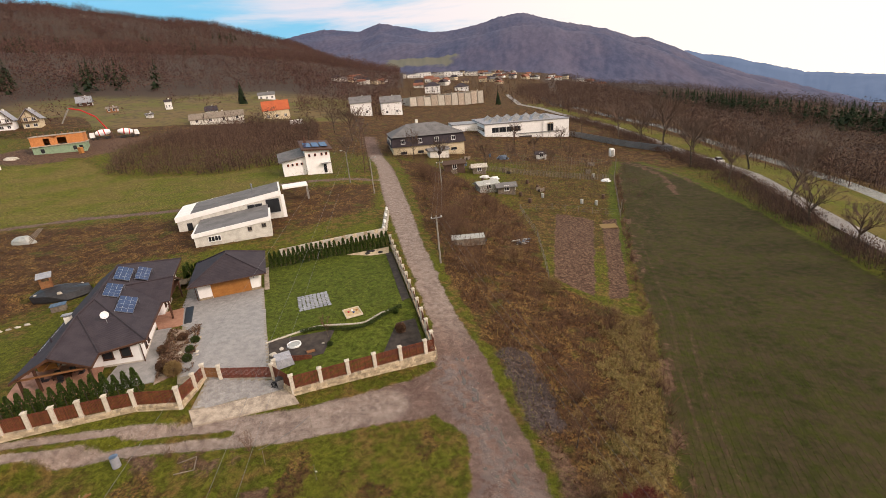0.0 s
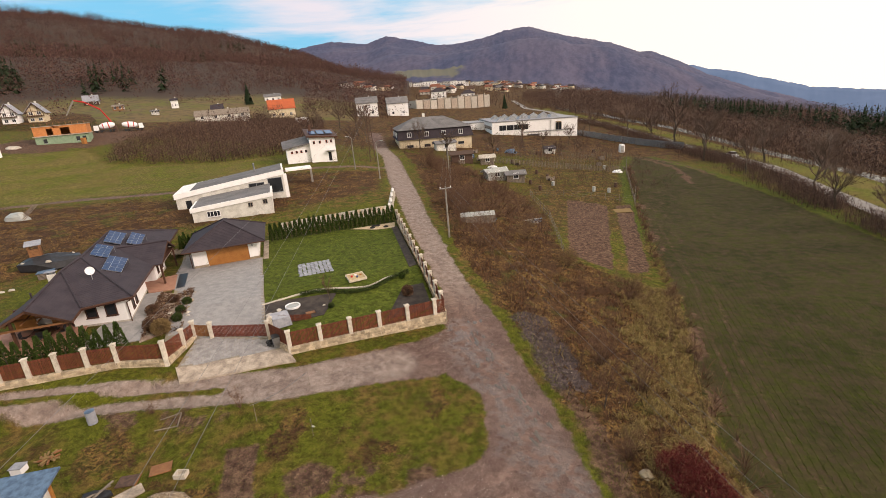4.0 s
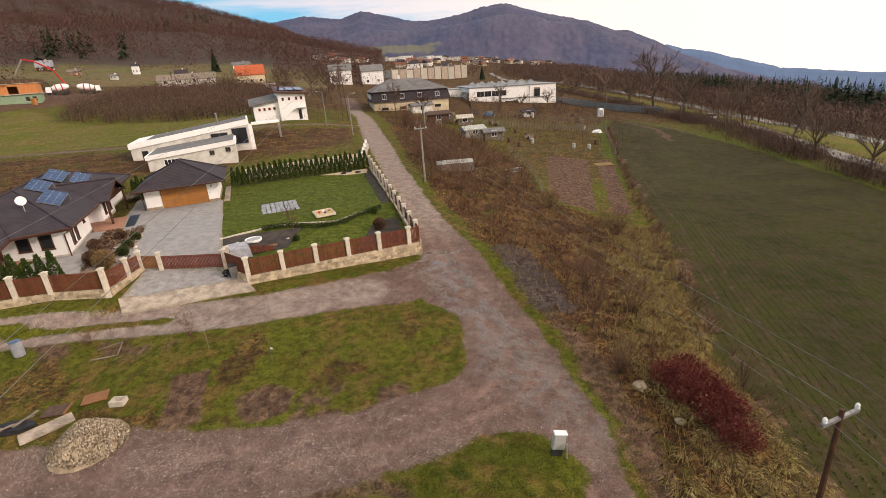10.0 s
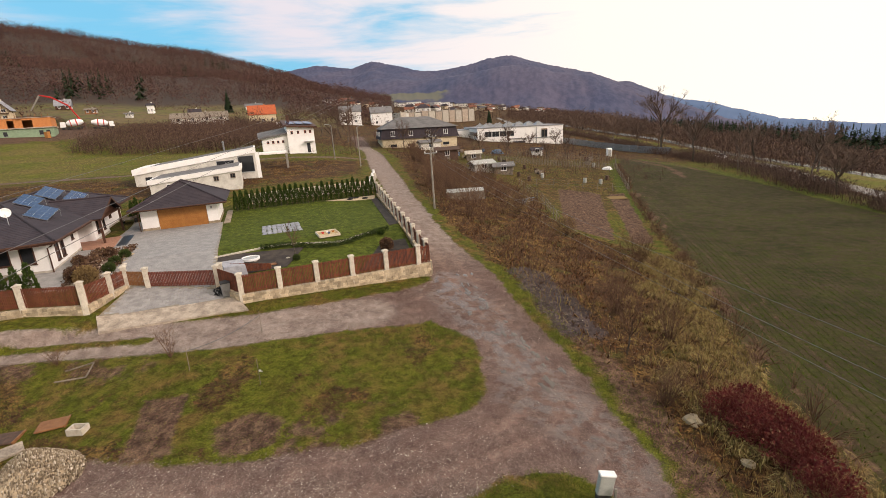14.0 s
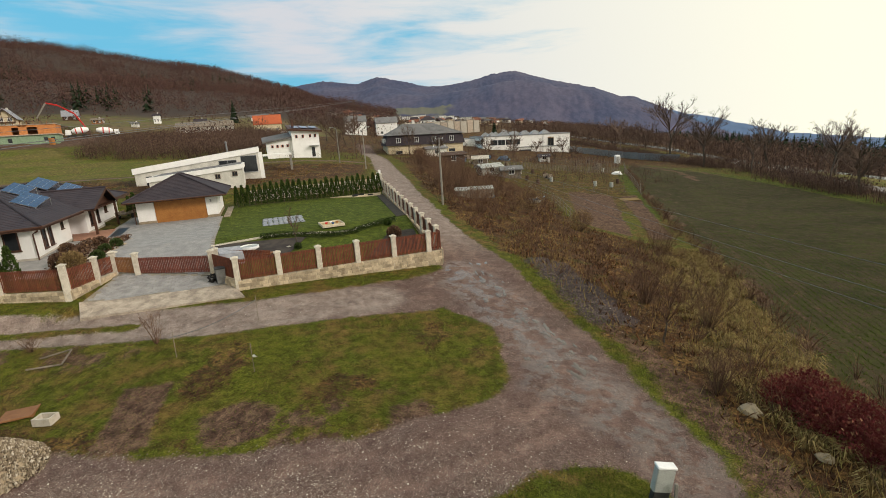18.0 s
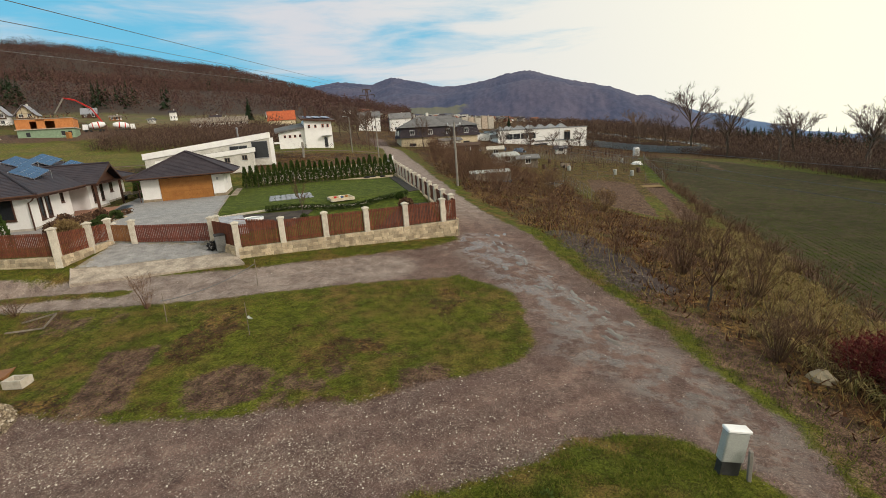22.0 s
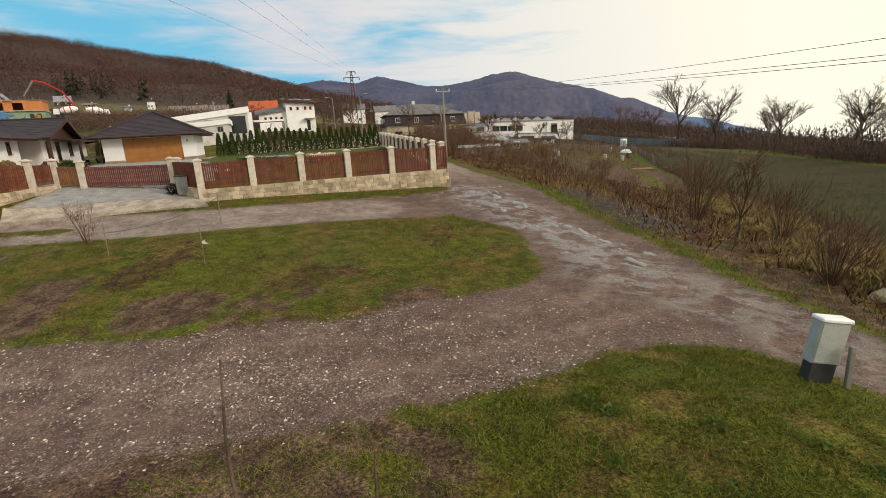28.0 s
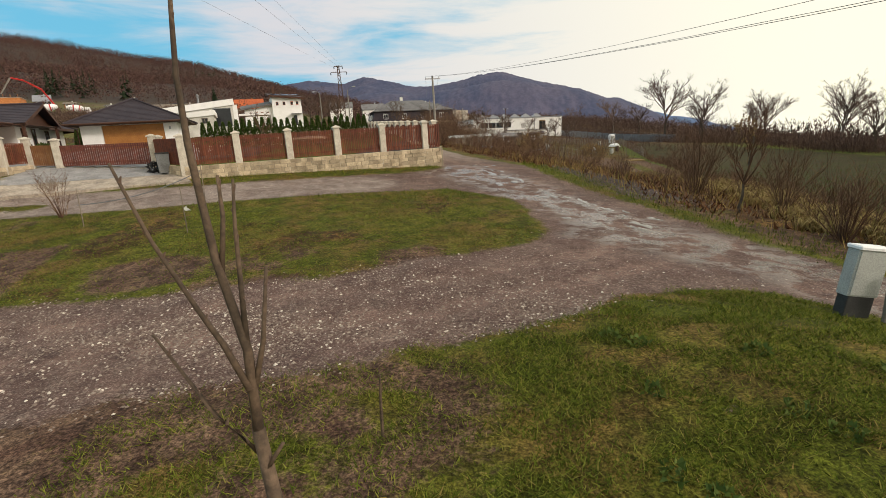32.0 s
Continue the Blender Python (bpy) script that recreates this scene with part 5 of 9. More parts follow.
for p, q in ((E["a"], (*local(25.3, 18.4), eave_z)), (E["b"], E["a"]), (E["c"], E["b"]), (E["c"], E["t"]), (E["t"], E["f"]), (E["f"], E["p"]), ((*local(25.4, 26.0), eave_z), E["k"]), (E["k"], E["l"]), (E["h"], cg), (cg, E["i"])):
    p, q = Vector(p), Vector(q)
    e = (q - p).normalized()
    o = Vector((-e.y, e.x, 0)).normalized() * 0.03
    part("fascia", Mesh().add([tuple(v) for v in (p - o + Vector((0, 0, -0.22)), q - o + Vector((0, 0, -0.22)), q + o + Vector((0, 0, -0.22)), p + o + Vector((0, 0, -0.22)), p - o, q - o, q + o, p + o)],
               [(3, 2, 1, 0), (4, 5, 6, 7), (0, 1, 5, 4), (1, 2, 6, 5), (2, 3, 7, 6), (3, 0, 4, 7)]), dark_wood, house)
for p, q in ((E["b"], E["a"]), (E["a"], (*local(25.3, 18.4), eave_z))):
    p, q = Vector(p), Vector(q)
    o = Vector(((q - p).y, -(q - p).x, 0)).normalized() * 0.09 + Vector((0, 0, -0.05))
    part("gutter", Mesh().tube([p + o, q + o], [0.065, 0.065], 6), dark_wood, house, "dark brown half-round rain gutter")
soffit = [(-25.3, 9.5), (-25.3, 18.4), (-24.6, 18.6), (-24.6, 25.8), (-25.7, 25.9), (-25.7, 34.7), (-34.2, 34.7), (-34.2, 13.4), (-30.3, 12.8), (-30.3, 10.0), (-28.8, 8.8)]
part("soffit", Mesh().slab(soffit, eave_z - 0.12, eave_z - 0.06), dark_wood, house)
part("gable", Mesh().add([(-25.0, 18.9, eave_z), (-25.0, 25.5, eave_z), (-25.0, 22.2, 7.0), (-25.2, 18.9, eave_z), (-25.2, 25.5, eave_z), (-25.2, 22.2, 7.0)],
                         [(0, 1, 2), (5, 4, 3), (0, 3, 4, 1), (1, 4, 5, 2), (2, 5, 3, 0)]), dark_wood, house, "brown boarded gable")
for p in ((-24.75, 18.8), (-24.75, 25.6)):
    part("gable_post", Mesh().box(p[0] - 0.09, p[0] + 0.09, p[1] - 0.09, p[1] + 0.09, FLOOR - 0.2, eave_z), dark_wood, house)
part("porch_wall", Mesh().box(-27.55, -27.48, 17.85, 20.55, FLOOR, 5.6), wicket_wood, house, "warm brown boarded entrance wall")
door = part("front_door", Mesh().box(-27.47, -27.4, 18.6, 19.7, FLOOR, FLOOR + 2.1, 0.02), dark_wood, house, "dark brown wooden front door")
part("door_handle", Mesh().tube([(-27.37, 18.75, FLOOR + 1.0), (-27.37, 18.9, FLOOR + 1.0)], [0.02, 0.02]), alu, door)
A, B, C, D = local(30.4, 10.6), local(25.9, 9.8), local(26.3, 17.8), local(25.9, 25.4)
for at in (1.15, 2.75):
    window(house, A, B, at, 0.95, FLOOR + 0.7, FLOOR + 2.15, bars=0)
for at in (1.6, 2.9):
    window(house, B, C, at, 0.8, FLOOR + 0.45, FLOOR + 2.1, bars=0)
window(house, B, C, 5.9, 0.6, FLOOR + 1.2, FLOOR + 2.05, bars=0)
for at in (1.0, 3.0):
    window(house, (-25.9, 20.6), D, at, 0.75, FLOOR + 0.5, FLOOR + 2.1, bars=0)
window(house, (-26.6, 25.4), (-26.6, 33.8), 3.4, 0.9, FLOOR + 0.9, FLOOR + 2.1, bars=1)
part("downpipe", Mesh().tube([(-25.3, 9.4, eave_z - 0.1), (-25.5, 9.5, eave_z - 0.35), (-25.82, 9.7, eave_z - 0.5), (-25.82, 9.7, FLOOR - 0.4)], [0.05] * 4, 6), dark_wood, house, "dark brown rain downpipe")
# roofed terrace at the front
for p in ((-29.4, 7.4), (-33.8, 8.6), (-35.0, 8.4), (-35.2, 12.8)):
    part("porch_post", Mesh().box(p[0] - 0.1, p[0] + 0.1, p[1] - 0.1, p[1] + 0.1, 2.7, 5.3 + (0.4 if p[0] == -33.8 else 0.0), 0.01), dark_wood, house)
part("porch_beam", Mesh().tube([(-29.2, 7.3, 5.2), (-35.5, 8.3, 5.0)], [0.1, 0.1], 4), wicket_wood, house)
part("porch_beam", Mesh().tube([(-29.3, 9.6, 5.3), (-35.3, 10.6, 5.0)], [0.1, 0.1], 4), wicket_wood, house)
for k in range(5):
    part("rafter", Mesh().tube([(-29.6 - k * 1.15, 8.0 + 0.12 * k, 5.28), (-29.9 - k * 1.1, 12.4, 5.42)], [0.06, 0.06], 4), wicket_wood, house)
for x0 in (-31.9, -34.6):
    part("curtain", Mesh().box(x0 - 0.8, x0 + 0.8, 12.42, 12.5, FLOOR - 0.2, 5.1, 0.02), door_wood, house, "tan cloth screen hung in the terrace")


def roof_at(s, d):
    """Height of the main roof slope towards the drive."""
    return eave_z + (8.0 - eave_z) * (s - 25.3) / 5.6


for s0, s1, d, l, rise in ((29.0, 30.4, 18.3, 2.6, 0.45), (27.1, 28.6, 14.7, 3.0, 0.5), (29.1, 30.6, 23.4, 3.0, 0.5), (27.5, 28.8, 24.3, 3.0, 0.5)):
    pv = thing("solar_panel", "blue photovoltaic panel in an aluminium frame tilted on the roof", "solar panel", yard_pose(0, 0, 0.0), "solar panels")
    z0, z1 = roof_at(s0, d) + 0.14, roof_at(s1, d) + 0.14
    c = [(-s0, d, z0), (-s0, d + l, z0 + rise), (-s1, d + l, z1 + rise), (-s1, d, z1)]
    part("frame", Mesh().sheet(c, 0.05), alu, pv)
    c = [Vector(p) for p in c]
    up = (c[1] - c[0]).cross(c[3] - c[0]).normalized()
    for i in range(4):
        for j in range(3):
            q = [c[0] + (c[1] - c[0]) * (u + 0.006) + (c[3] - c[0]) * (v + 0.007) for u, v in ((i / 4, j / 3), ((i + 0.955) / 4, j / 3), ((i + 0.955) / 4, (j + 0.96) / 3), (i / 4, (j + 0.96) / 3))]
            part("cell", Mesh().sheet([p + up * 0.008 for p in q], 0.006), solar_cell, pv)
    for k, drop in ((0, 0.3), (3, 0.3), (1, rise + 0.3), (2, rise + 0.3)):
        part("bracket", Mesh().tube([c[k] - up * 0.05, c[k] - Vector((0, 0, drop))], [0.03, 0.03], 5), steel_grey, pv)
dish = thing("satellite_dish", "white satellite dish on a short roof mast", "satellite dish", yard_pose(28.8, 12.7, 7.05))
part("mast", Mesh().tube([(0, 0, -0.2), (0, 0, 0.75)], [0.03, 0.03], 6), alu, dish)
bowl = part("bowl", Mesh().lathe([(0.05, -0.06), (0.25, -0.04), (0.42, 0.03), (0.45, 0.05), (0.42, 0.05), (0.25, -0.01), (0.02, -0.03)], 20), plastic_white, dish)
bowl.matrix_local = pose(0, -0.06, 0.7, 72, 0, 20)
bowl.scale = (0.82, 0.82, 0.82)
part("feed_arm", Mesh().tube([(0, -0.05, 0.4), (0.12, -0.5, 0.62)], [0.015, 0.015], 5), steel_grey, dish)
for s, d in ((33.4, 12.2), (30.4, 11.2)):
    vent = thing("roof_vent", "small dark roof vent", "vent", yard_pose(s, d, 6.55))
    part("cowl", Mesh().lathe([(0.07, -0.3), (0.07, 0.12), (0.11, 0.13), (0.11, 0.2), (0.02, 0.24)], 8), roof_tile, vent)
stack = thing("chimney_stack", "low white chimney stack with a pale blue cap", "chimney", yard_pose(32.9, 15.6, 7.0))
part("stack", Mesh().box(-0.3, 0.3, -0.24, 0.24, -0.9, 0.3, 0.03), old_render, stack)
for x in (-0.25, 0.25):
    part("leg", Mesh().box(x - 0.03, x + 0.03, -0.2, 0.2, 0.3, 0.5), steel_grey, stack)
part("cap", Mesh().box(-0.45, 0.45, -0.34, 0.34, 0.5, 0.54, 0.01), slate, stack, "pale blue-grey metal cap")
# furniture under the terrace roof
table = thing("porch_table", "dark garden table under the terrace roof", "table", yard_pose(32.6, 10.2, 3.1))
part("tabletop", Mesh().box(-0.8, 0.8, -0.45, 0.45, 0.7, 0.75, 0.01), dark_wood, table)
for x in (-0.7, 0.7):
    for y in (-0.36, 0.36):
        part("leg", Mesh().box(x - 0.03, x + 0.03, y - 0.03, y + 0.03, 0, 0.7), dark_wood, table)
for s, d, t in ((34.0, 10.2, 90), (31.2, 10.2, -90), (32.6, 9.3, 0), (32.0, 11.0, 180), (33.2, 11.0, 180)):
    ch = thing("garden_chair", "dark garden chair beside the porch table", "chair", yard_pose(s, d, 3.1, t), "porch chairs")
    part("seat", Mesh().box(-0.24, 0.24, -0.24, 0.24, 0.42, 0.46, 0.01), tarp_black, ch)
    part("backrest", Mesh().box(-0.24, 0.24, 0.2, 0.24, 0.5, 0.95, 0.01), tarp_black, ch)
    for x in (-0.2, 0.2):
        for y in (-0.2, 0.2):
            part("leg", Mesh().box(x - 0.02, x + 0.02, y - 0.02, y + 0.02, 0, 0.42), dark_wood, ch)

# ---- garage ----
garage = thing("garage", "white detached garage with a dark tiled hipped roof", "garage", yard_pose(0, 0, 0.0))
gl, gr, gf, gb, gz0 = -22.4, -15.3, 22.8, 30.0, 3.33
part("wall", Mesh().box(gl, -20.9, gf, gf + 0.3, gz0 - 0.4, 5.6).box(-16.35, gr, gf, gf + 0.3, gz0 - 0.4, 5.6).box(-20.9, -16.35, gf, gf + 0.3, gz0 + 2.12, 5.6)
     .box(gl, gl + 0.3, gf + 0.3, gb, gz0 - 0.4, 5.6).box(gr - 0.3, gr, gf + 0.3, gb, gz0 - 0.4, 5.6).box(gl + 0.3, gr - 0.3, gb - 0.3, gb, gz0 - 0.4, 5.6), white_render, garage)
part("plinth", Mesh().box(gl - 0.03, -20.9, gf - 0.03, gf - 0.002, gz0 - 0.4, gz0 + 0.3).box(-16.35, gr + 0.03, gf - 0.03, gf - 0.002, gz0 - 0.4, gz0 + 0.3).box(gr + 0.002, gr + 0.03, gf, gb, gz0 - 0.4, gz0 + 0.3), wall_stone, garage)
door = part("garage_door", Mesh().box(-20.88, -16.37, gf + 0.12, gf + 0.18, gz0, gz0 + 2.1), door_wood, garage, "wide honey-brown sectional garage door")
for k in range(5):
    part("panel", Mesh().box(-20.86, -16.39, gf + 0.09, gf + 0.119, gz0 + 0.02 + k * 0.418, gz0 + 0.425 + k * 0.418, 0.012), door_wood, door)
ge = 5.62
ga, gb2, gc, gd = (-23.2, 21.7, ge), (-14.3, 21.7, ge), (-14.3, 31.0, ge), (-23.2, 31.0, ge)
gr0, gr1 = (-18.75, 26.0, 7.75), (-18.75, 27.2, 7.75)
groof = Mesh()
courses(groof, ga, gb2, gr0, gr0)
courses(groof, gb2, gc, gr1, gr0)
courses(groof, gc, gd, gr1, gr1)
courses(groof, gd, ga, gr0, gr1)
part("roof", groof, roof_tile, garage, "dark brown-grey concrete roof tiles in courses")["kind"] = "stuff"
for a, b in ((ga, gr0), (gb2, gr0), (gc, gr1), (gd, gr1), (gr0, gr1)):
    a, b = Vector(a) + Vector((0, 0, 0.05)), Vector(b) + Vector((0, 0, 0.05))
    part("ridge_cap", Mesh().tube([a, b], [0.09, 0.09], 6), roof_tile, garage)
part("soffit", Mesh().slab([(-23.15, 21.75), (-14.35, 21.75), (-14.35, 30.95), (-23.15, 30.95)], ge - 0.14, ge - 0.05), dark_wood, garage)
part("gutter", Mesh().tube([(-23.25, 21.62, ge - 0.03), (-14.25, 21.62, ge - 0.03)], [0.06, 0.06], 6), dark_wood, garage)
part("downpipe", Mesh().tube([(-22.9, 21.7, ge - 0.1), (-22.6, 22.7, ge - 0.4), (-22.6, 22.74, gz0)], [0.045] * 3, 6), dark_wood, garage)
window(garage, (gr, gf), (gr, gb), 2.2, 0.6, gz0 + 1.2, gz0 + 1.9, plastic_white, 0)
lamp = part("wall_lamp", Mesh().box(-15.95, -15.8, gf - 0.12, gf - 0.004, gz0 + 1.6, gz0 + 1.85, 0.02), steel_grey, garage)

bin_ = thing("waste_bin", "dark grey wheeled waste bin outside the gate", "bin", yard_pose(13.9, 1.0, turn=10))
part("body", Mesh().add([(-0.22, -0.26, 0.08), (0.22, -0.26, 0.08), (0.24, 0.24, 0.08), (-0.24, 0.24, 0.08), (-0.28, -0.34, 0.98), (0.28, -0.34, 0.98), (0.28, 0.3, 0.98), (-0.28, 0.3, 0.98)],
                        [(3, 2, 1, 0), (4, 5, 6, 7), (0, 1, 5, 4), (1, 2, 6, 5), (2, 3, 7, 6), (3, 0, 4, 7)]), steel_grey, bin_)
part("lid", Mesh().box(-0.3, 0.3, -0.38, 0.34, 0.985, 1.05, 0.03), plastic_dark, bin_)
for x in (-0.26, 0.26):
    part("wheel", Mesh().tube([(x - 0.03, 0.24, 0.1), (x + 0.03, 0.24, 0.1)], [0.1, 0.1], 12), rubber, bin_)
solid("rubbish_bag", leafy(90, 0.12, ball_spot(0.22, 0.3, 0.3), 3), tarp_black, "black plastic bag leaning beside the bin", "bag", yard_pose(14.4, 1.3))
cover = thing("covered_heap", "blue-grey plastic sheet over a box behind the fence", "cover", yard_pose(13.4, 4.0, turn=12))
part("sheet", Mesh().add([(-0.8, -0.55, 0), (0.8, -0.55, 0), (0.85, 0.55, 0), (-0.8, 0.6, 0), (-0.7, -0.45, 0.85), (0.7, -0.5, 0.8), (0.72, 0.45, 1.05), (-0.72, 0.5, 1.1)],
                         [(4, 5, 6, 7), (0, 1, 5, 4), (1, 2, 6, 5), (2, 3, 7, 6), (3, 0, 4, 7)]), slate, cover)
fence_panel((13.6, 4.0), (10.9, 3.4), 2.7, 2.7, 3.5, 3.2, label="short brown wooden screen by the covered heap")


# ---- houses and works beyond the yard ----
def gable_roof(w, d, z0, z1, over=0.5, hip=0.0):
    """Two or four slopes over a plan w by d, the ridge along x."""
    m = Mesh()
    a, b, c, e = (-over, -over, z0), (w + over, -over, z0), (w + over, d + over, z0), (-over, d + over, z0)
    r0, r1 = (hip - (0 if hip else over), d / 2, z1), (w - hip + (0 if hip else over), d / 2, z1)
    k = [Vector(p) for p in (a, b, c, e, r0, r1)]
    t = Vector((0, 0, -0.18))
    m.add([tuple(p) for p in k] + [tuple(p + t) for p in k], [(0, 1, 5, 4), (2, 3, 4, 5), (1, 2, 5), (3, 0, 4), (7, 6, 10, 11), (9, 8, 11, 10), (0, 6, 7, 1), (1, 7, 8, 2), (2, 8, 9, 3), (3, 9, 6, 0), (8, 7, 11), (6, 9, 10)])
    return m


def cottage(x, y, turn, w, d, h, rise, wall, roof, label, cat="house", cols=3, rows=1, hip=0.0, chimney=True, z=None, group="", name="house", frame=None):
    """A small house: walls, pitched roof, windows, chimney, door."""
    ob = thing(name, label, cat, pose(x, y, (height(x, y) if z is None else z) - 0.3, 0, 0, turn), group)
    part("wall", Mesh().box(0, w, 0, d, -1.5, h), wall, ob)
    if not hip:
        part("gable", Mesh().add([(0.02, 0, h), (0.02, d, h), (0.02, d / 2, h + rise * 0.93), (w - 0.02, 0, h), (w - 0.02, d, h), (w - 0.02, d / 2, h + rise * 0.93)], [(1, 0, 2), (3, 4, 5), (0, 3, 5, 2), (4, 1, 2, 5), (0, 1, 4, 3)]), wall, ob)
    part("roof", gable_roof(w, d, h, h + rise, 0.45, hip), roof, ob)
    for r in range(rows):
        for k in range(cols):
            ww = min(1.2, w / cols * 0.45)
            window(ob, (0, 0), (w, 0), w * (k + 0.5) / cols - ww / 2, ww, 0.9 + r * 2.8, 2.2 + r * 2.8, frame or plastic_white, 1, 0.08)
        for k in range(2):
            window(ob, (w, 0), (w, d), d * (k + 0.5) / 2 - 0.5, 1.0, 0.9 + r * 2.8, 2.2 + r * 2.8, frame or plastic_white, 1, 0.08)
    if chimney:
        part("chimney", Mesh().box(w * 0.6, w * 0.6 + 0.5, d * 0.6, d * 0.6 + 0.5, h, h + rise + 0.5, 0.03), brick_orange if roof is red_tile else old_render, ob)
    return ob


# flat-roofed house on the bank behind the garage
flat = thing("flat_roofed_house", "unfinished white flat-roofed house in two low steps", "house", yard_pose(0, 0, 0.0))


def tilted(x0, x1, y0, y1, zb, zl, zr):
    return Mesh().add([(x0, y0, zb), (x1, y0, zb), (x1, y1, zb), (x0, y1, zb), (x0, y0, zl), (x1, y0, zr), (x1, y1, zr), (x0, y1, zl)],
                      [(3, 2, 1, 0), (4, 5, 6, 7), (0, 1, 5, 4), (1, 2, 6, 5), (2, 3, 7, 6), (3, 0, 4, 7)])


def tilt_plate(x0, x1, y0, y1, zl, zr, t):
    return Mesh().add([(x0, y0, zl), (x1, y0, zr), (x1, y1, zr), (x0, y1, zl), (x0, y0, zl + t), (x1, y0, zr + t), (x1, y1, zr + t), (x0, y1, zl + t)],
                      [(3, 2, 1, 0), (4, 5, 6, 7), (0, 1, 5, 4), (1, 2, 6, 5), (2, 3, 7, 6), (3, 0, 4, 7)])


part("lower_wall", tilted(-24.8, -13.2, 43, 50, 3.0, 6.2, 7.1), old_render, flat)
part("lower_cornice", tilt_plate(-25.0, -13.0, 42.8, 50, 6.2, 7.1, 0.62), white_render, flat, "white rendered parapet band")
part("lower_roof", tilt_plate(-24.7, -13.3, 43.2, 52.9, 6.825, 7.725, 0.02), flat_roof, flat, "grey roofing felt")
part("upper_wall", tilted(-28.4, -10.9, 53, 63, 3.6, 7.0, 9.0), old_render, flat)
part("upper_cornice", tilt_plate(-28.6, -10.7, 52.8, 63.2, 7.0, 9.0, 0.85), white_render, flat, "white rendered parapet band")
part("upper_roof", tilt_plate(-28.3, -11.0, 53.1, 63.0, 7.855, 9.855, 0.02), flat_roof, flat, "grey roofing felt")
window(flat, (-24.8, 43), (-13.2, 43), 2.0, 1.9, 5.2, 6.1, plastic_white, 3, 0.1)
window(flat, (-24.8, 43), (-13.2, 43), 8.0, 0.7, 5.9, 6.6, grey_wood, 1)
window(flat, (-24.8, 43), (-13.2, 43), 10.2, 0.7, 6.1, 6.8, grey_wood, 1)
window(flat, (-28.4, 53), (-10.9, 53), 11.6, 2.6, 6.3, 8.1, steel_grey, 1)
window(flat, (-28.4, 53), (-10.9, 53), 14.8, 2.4, 6.0, 8.6, steel_grey, 0)
window(flat, (-28.4, 53), (-10.9, 53), 1.4, 0.9, 4.9, 6.6, plastic_dark, 0)
part("end_pillar", Mesh().box(-10.9, -10.3, 53, 53.6, 4.0, 9.0), white_render, flat)
part("flue", Mesh().tube([(-15.6, 58.0, 9.2), (-15.6, 58.0, 10.8)], [0.13, 0.13], 8).lathe([(0.2, 0), (0.2, 0.15), (0.06, 0.3)], 8, (-15.6, 58.0, 10.75)), steel_grey, flat, "steel flue pipe with a cowl")
for x in (-22.5, -21.9):
    part("roof_vent", Mesh().lathe([(0.1, 0), (0.1, 0.25), (0.15, 0.3)], 8, (x, 57, 8.4)), steel_grey, flat)
carport = thing("carport", "flat white carport canopy on a post beside the flat house", "carport", yard_pose(0, 0, 0.0))
part("canopy", Mesh().box(-10.2, -5.2, 64, 68, 8.0, 8.3), white_render, carport)
part("post", Mesh().box(-5.6, -5.2, 64.0, 64.4, 4.2, 8.0), pole_concrete, carport)
bw = thing("retaining_wall_back", "long pale stone retaining wall behind the hedge", "wall", kind="structure")
(ax, ay), (bx, by) = yard(12.5, 33.8), yard(-3.8, 35.2)
for k in range(28):
    t0, t1 = k / 28, (k + 1) / 28
    x, y = ax + (bx - ax) * (t0 + t1) / 2, ay + (by - ay) * (t0 + t1) / 2
    for r in range(3):
        part("block", Mesh().box(-0.29, 0.29, -0.15, 0.15, 0, 0.5, 0.02), grey_block if (k + r) % 3 else wall_stone, bw).matrix_local = pose(x + 0.1 * (r % 2), y, height(x, y) - 0.2 + r * 0.51, 0, 0, math.degrees(math.atan2(by - ay, bx - ax)))
bw2 = thing("garden_wall_road", "low pale block wall along the upper plot", "wall", kind="structure")
for k in range(10):
    x, y = yard(-3.9 - k * 0.35, 36.5 + k * 1.2)
    part("block", Mesh().box(-0.15, 0.15, -0.6, 0.6, -0.2, 0.8, 0.02), grey_block, bw2).matrix_local = pose(x, y, height(x, y), 0, 0, YARD_TURN + 16)
    if k % 3 == 0:
        part("post", Mesh().box(-0.18, 0.18, -0.18, 0.18, -0.2, 1.35, 0.02), white_render, bw2).matrix_local = pose(x, y, height(x, y), 0, 0, YARD_TURN)

# white house with shed roofs
wh = thing("white_house", "white two-storey house under two brown lean-to roofs", "house", yard_pose(0, 0, 0.0))
part("tall_wall", tilted(-3.4, 2.6, 86, 95, 5.6, 12.9, 12.2), white_render, wh)
part("low_wall", tilted(-9.0, -3.4, 87, 95, 5.6, 10.3, 11.2), white_render, wh)
part("tall_roof", Mesh().sheet([(-4.0, 85.2, 13.1), (3.4, 85.2, 12.4), (3.4, 95.8, 13.6), (-4.0, 95.8, 14.4)], 0.35), dark_wood, wh, "brown edged lean-to roof")
part("low_roof", Mesh().sheet([(-9.8, 86.2, 10.6), (-3.45, 86.2, 11.5), (-3.45, 95.6, 12.6), (-9.8, 95.6, 11.7)], 0.35), flat_roof, wh)
for k in range(3):
    part("solar_panel", Mesh().sheet([(-3.2 + k * 2, 87, 13.42 - 0.1 * k), (-1.5 + k * 2, 87, 13.26 - 0.1 * k), (-1.5 + k * 2, 92, 13.83 - 0.1 * k), (-3.2 + k * 2, 92, 14.0 - 0.1 * k)], 0.06), solar_cell, wh)
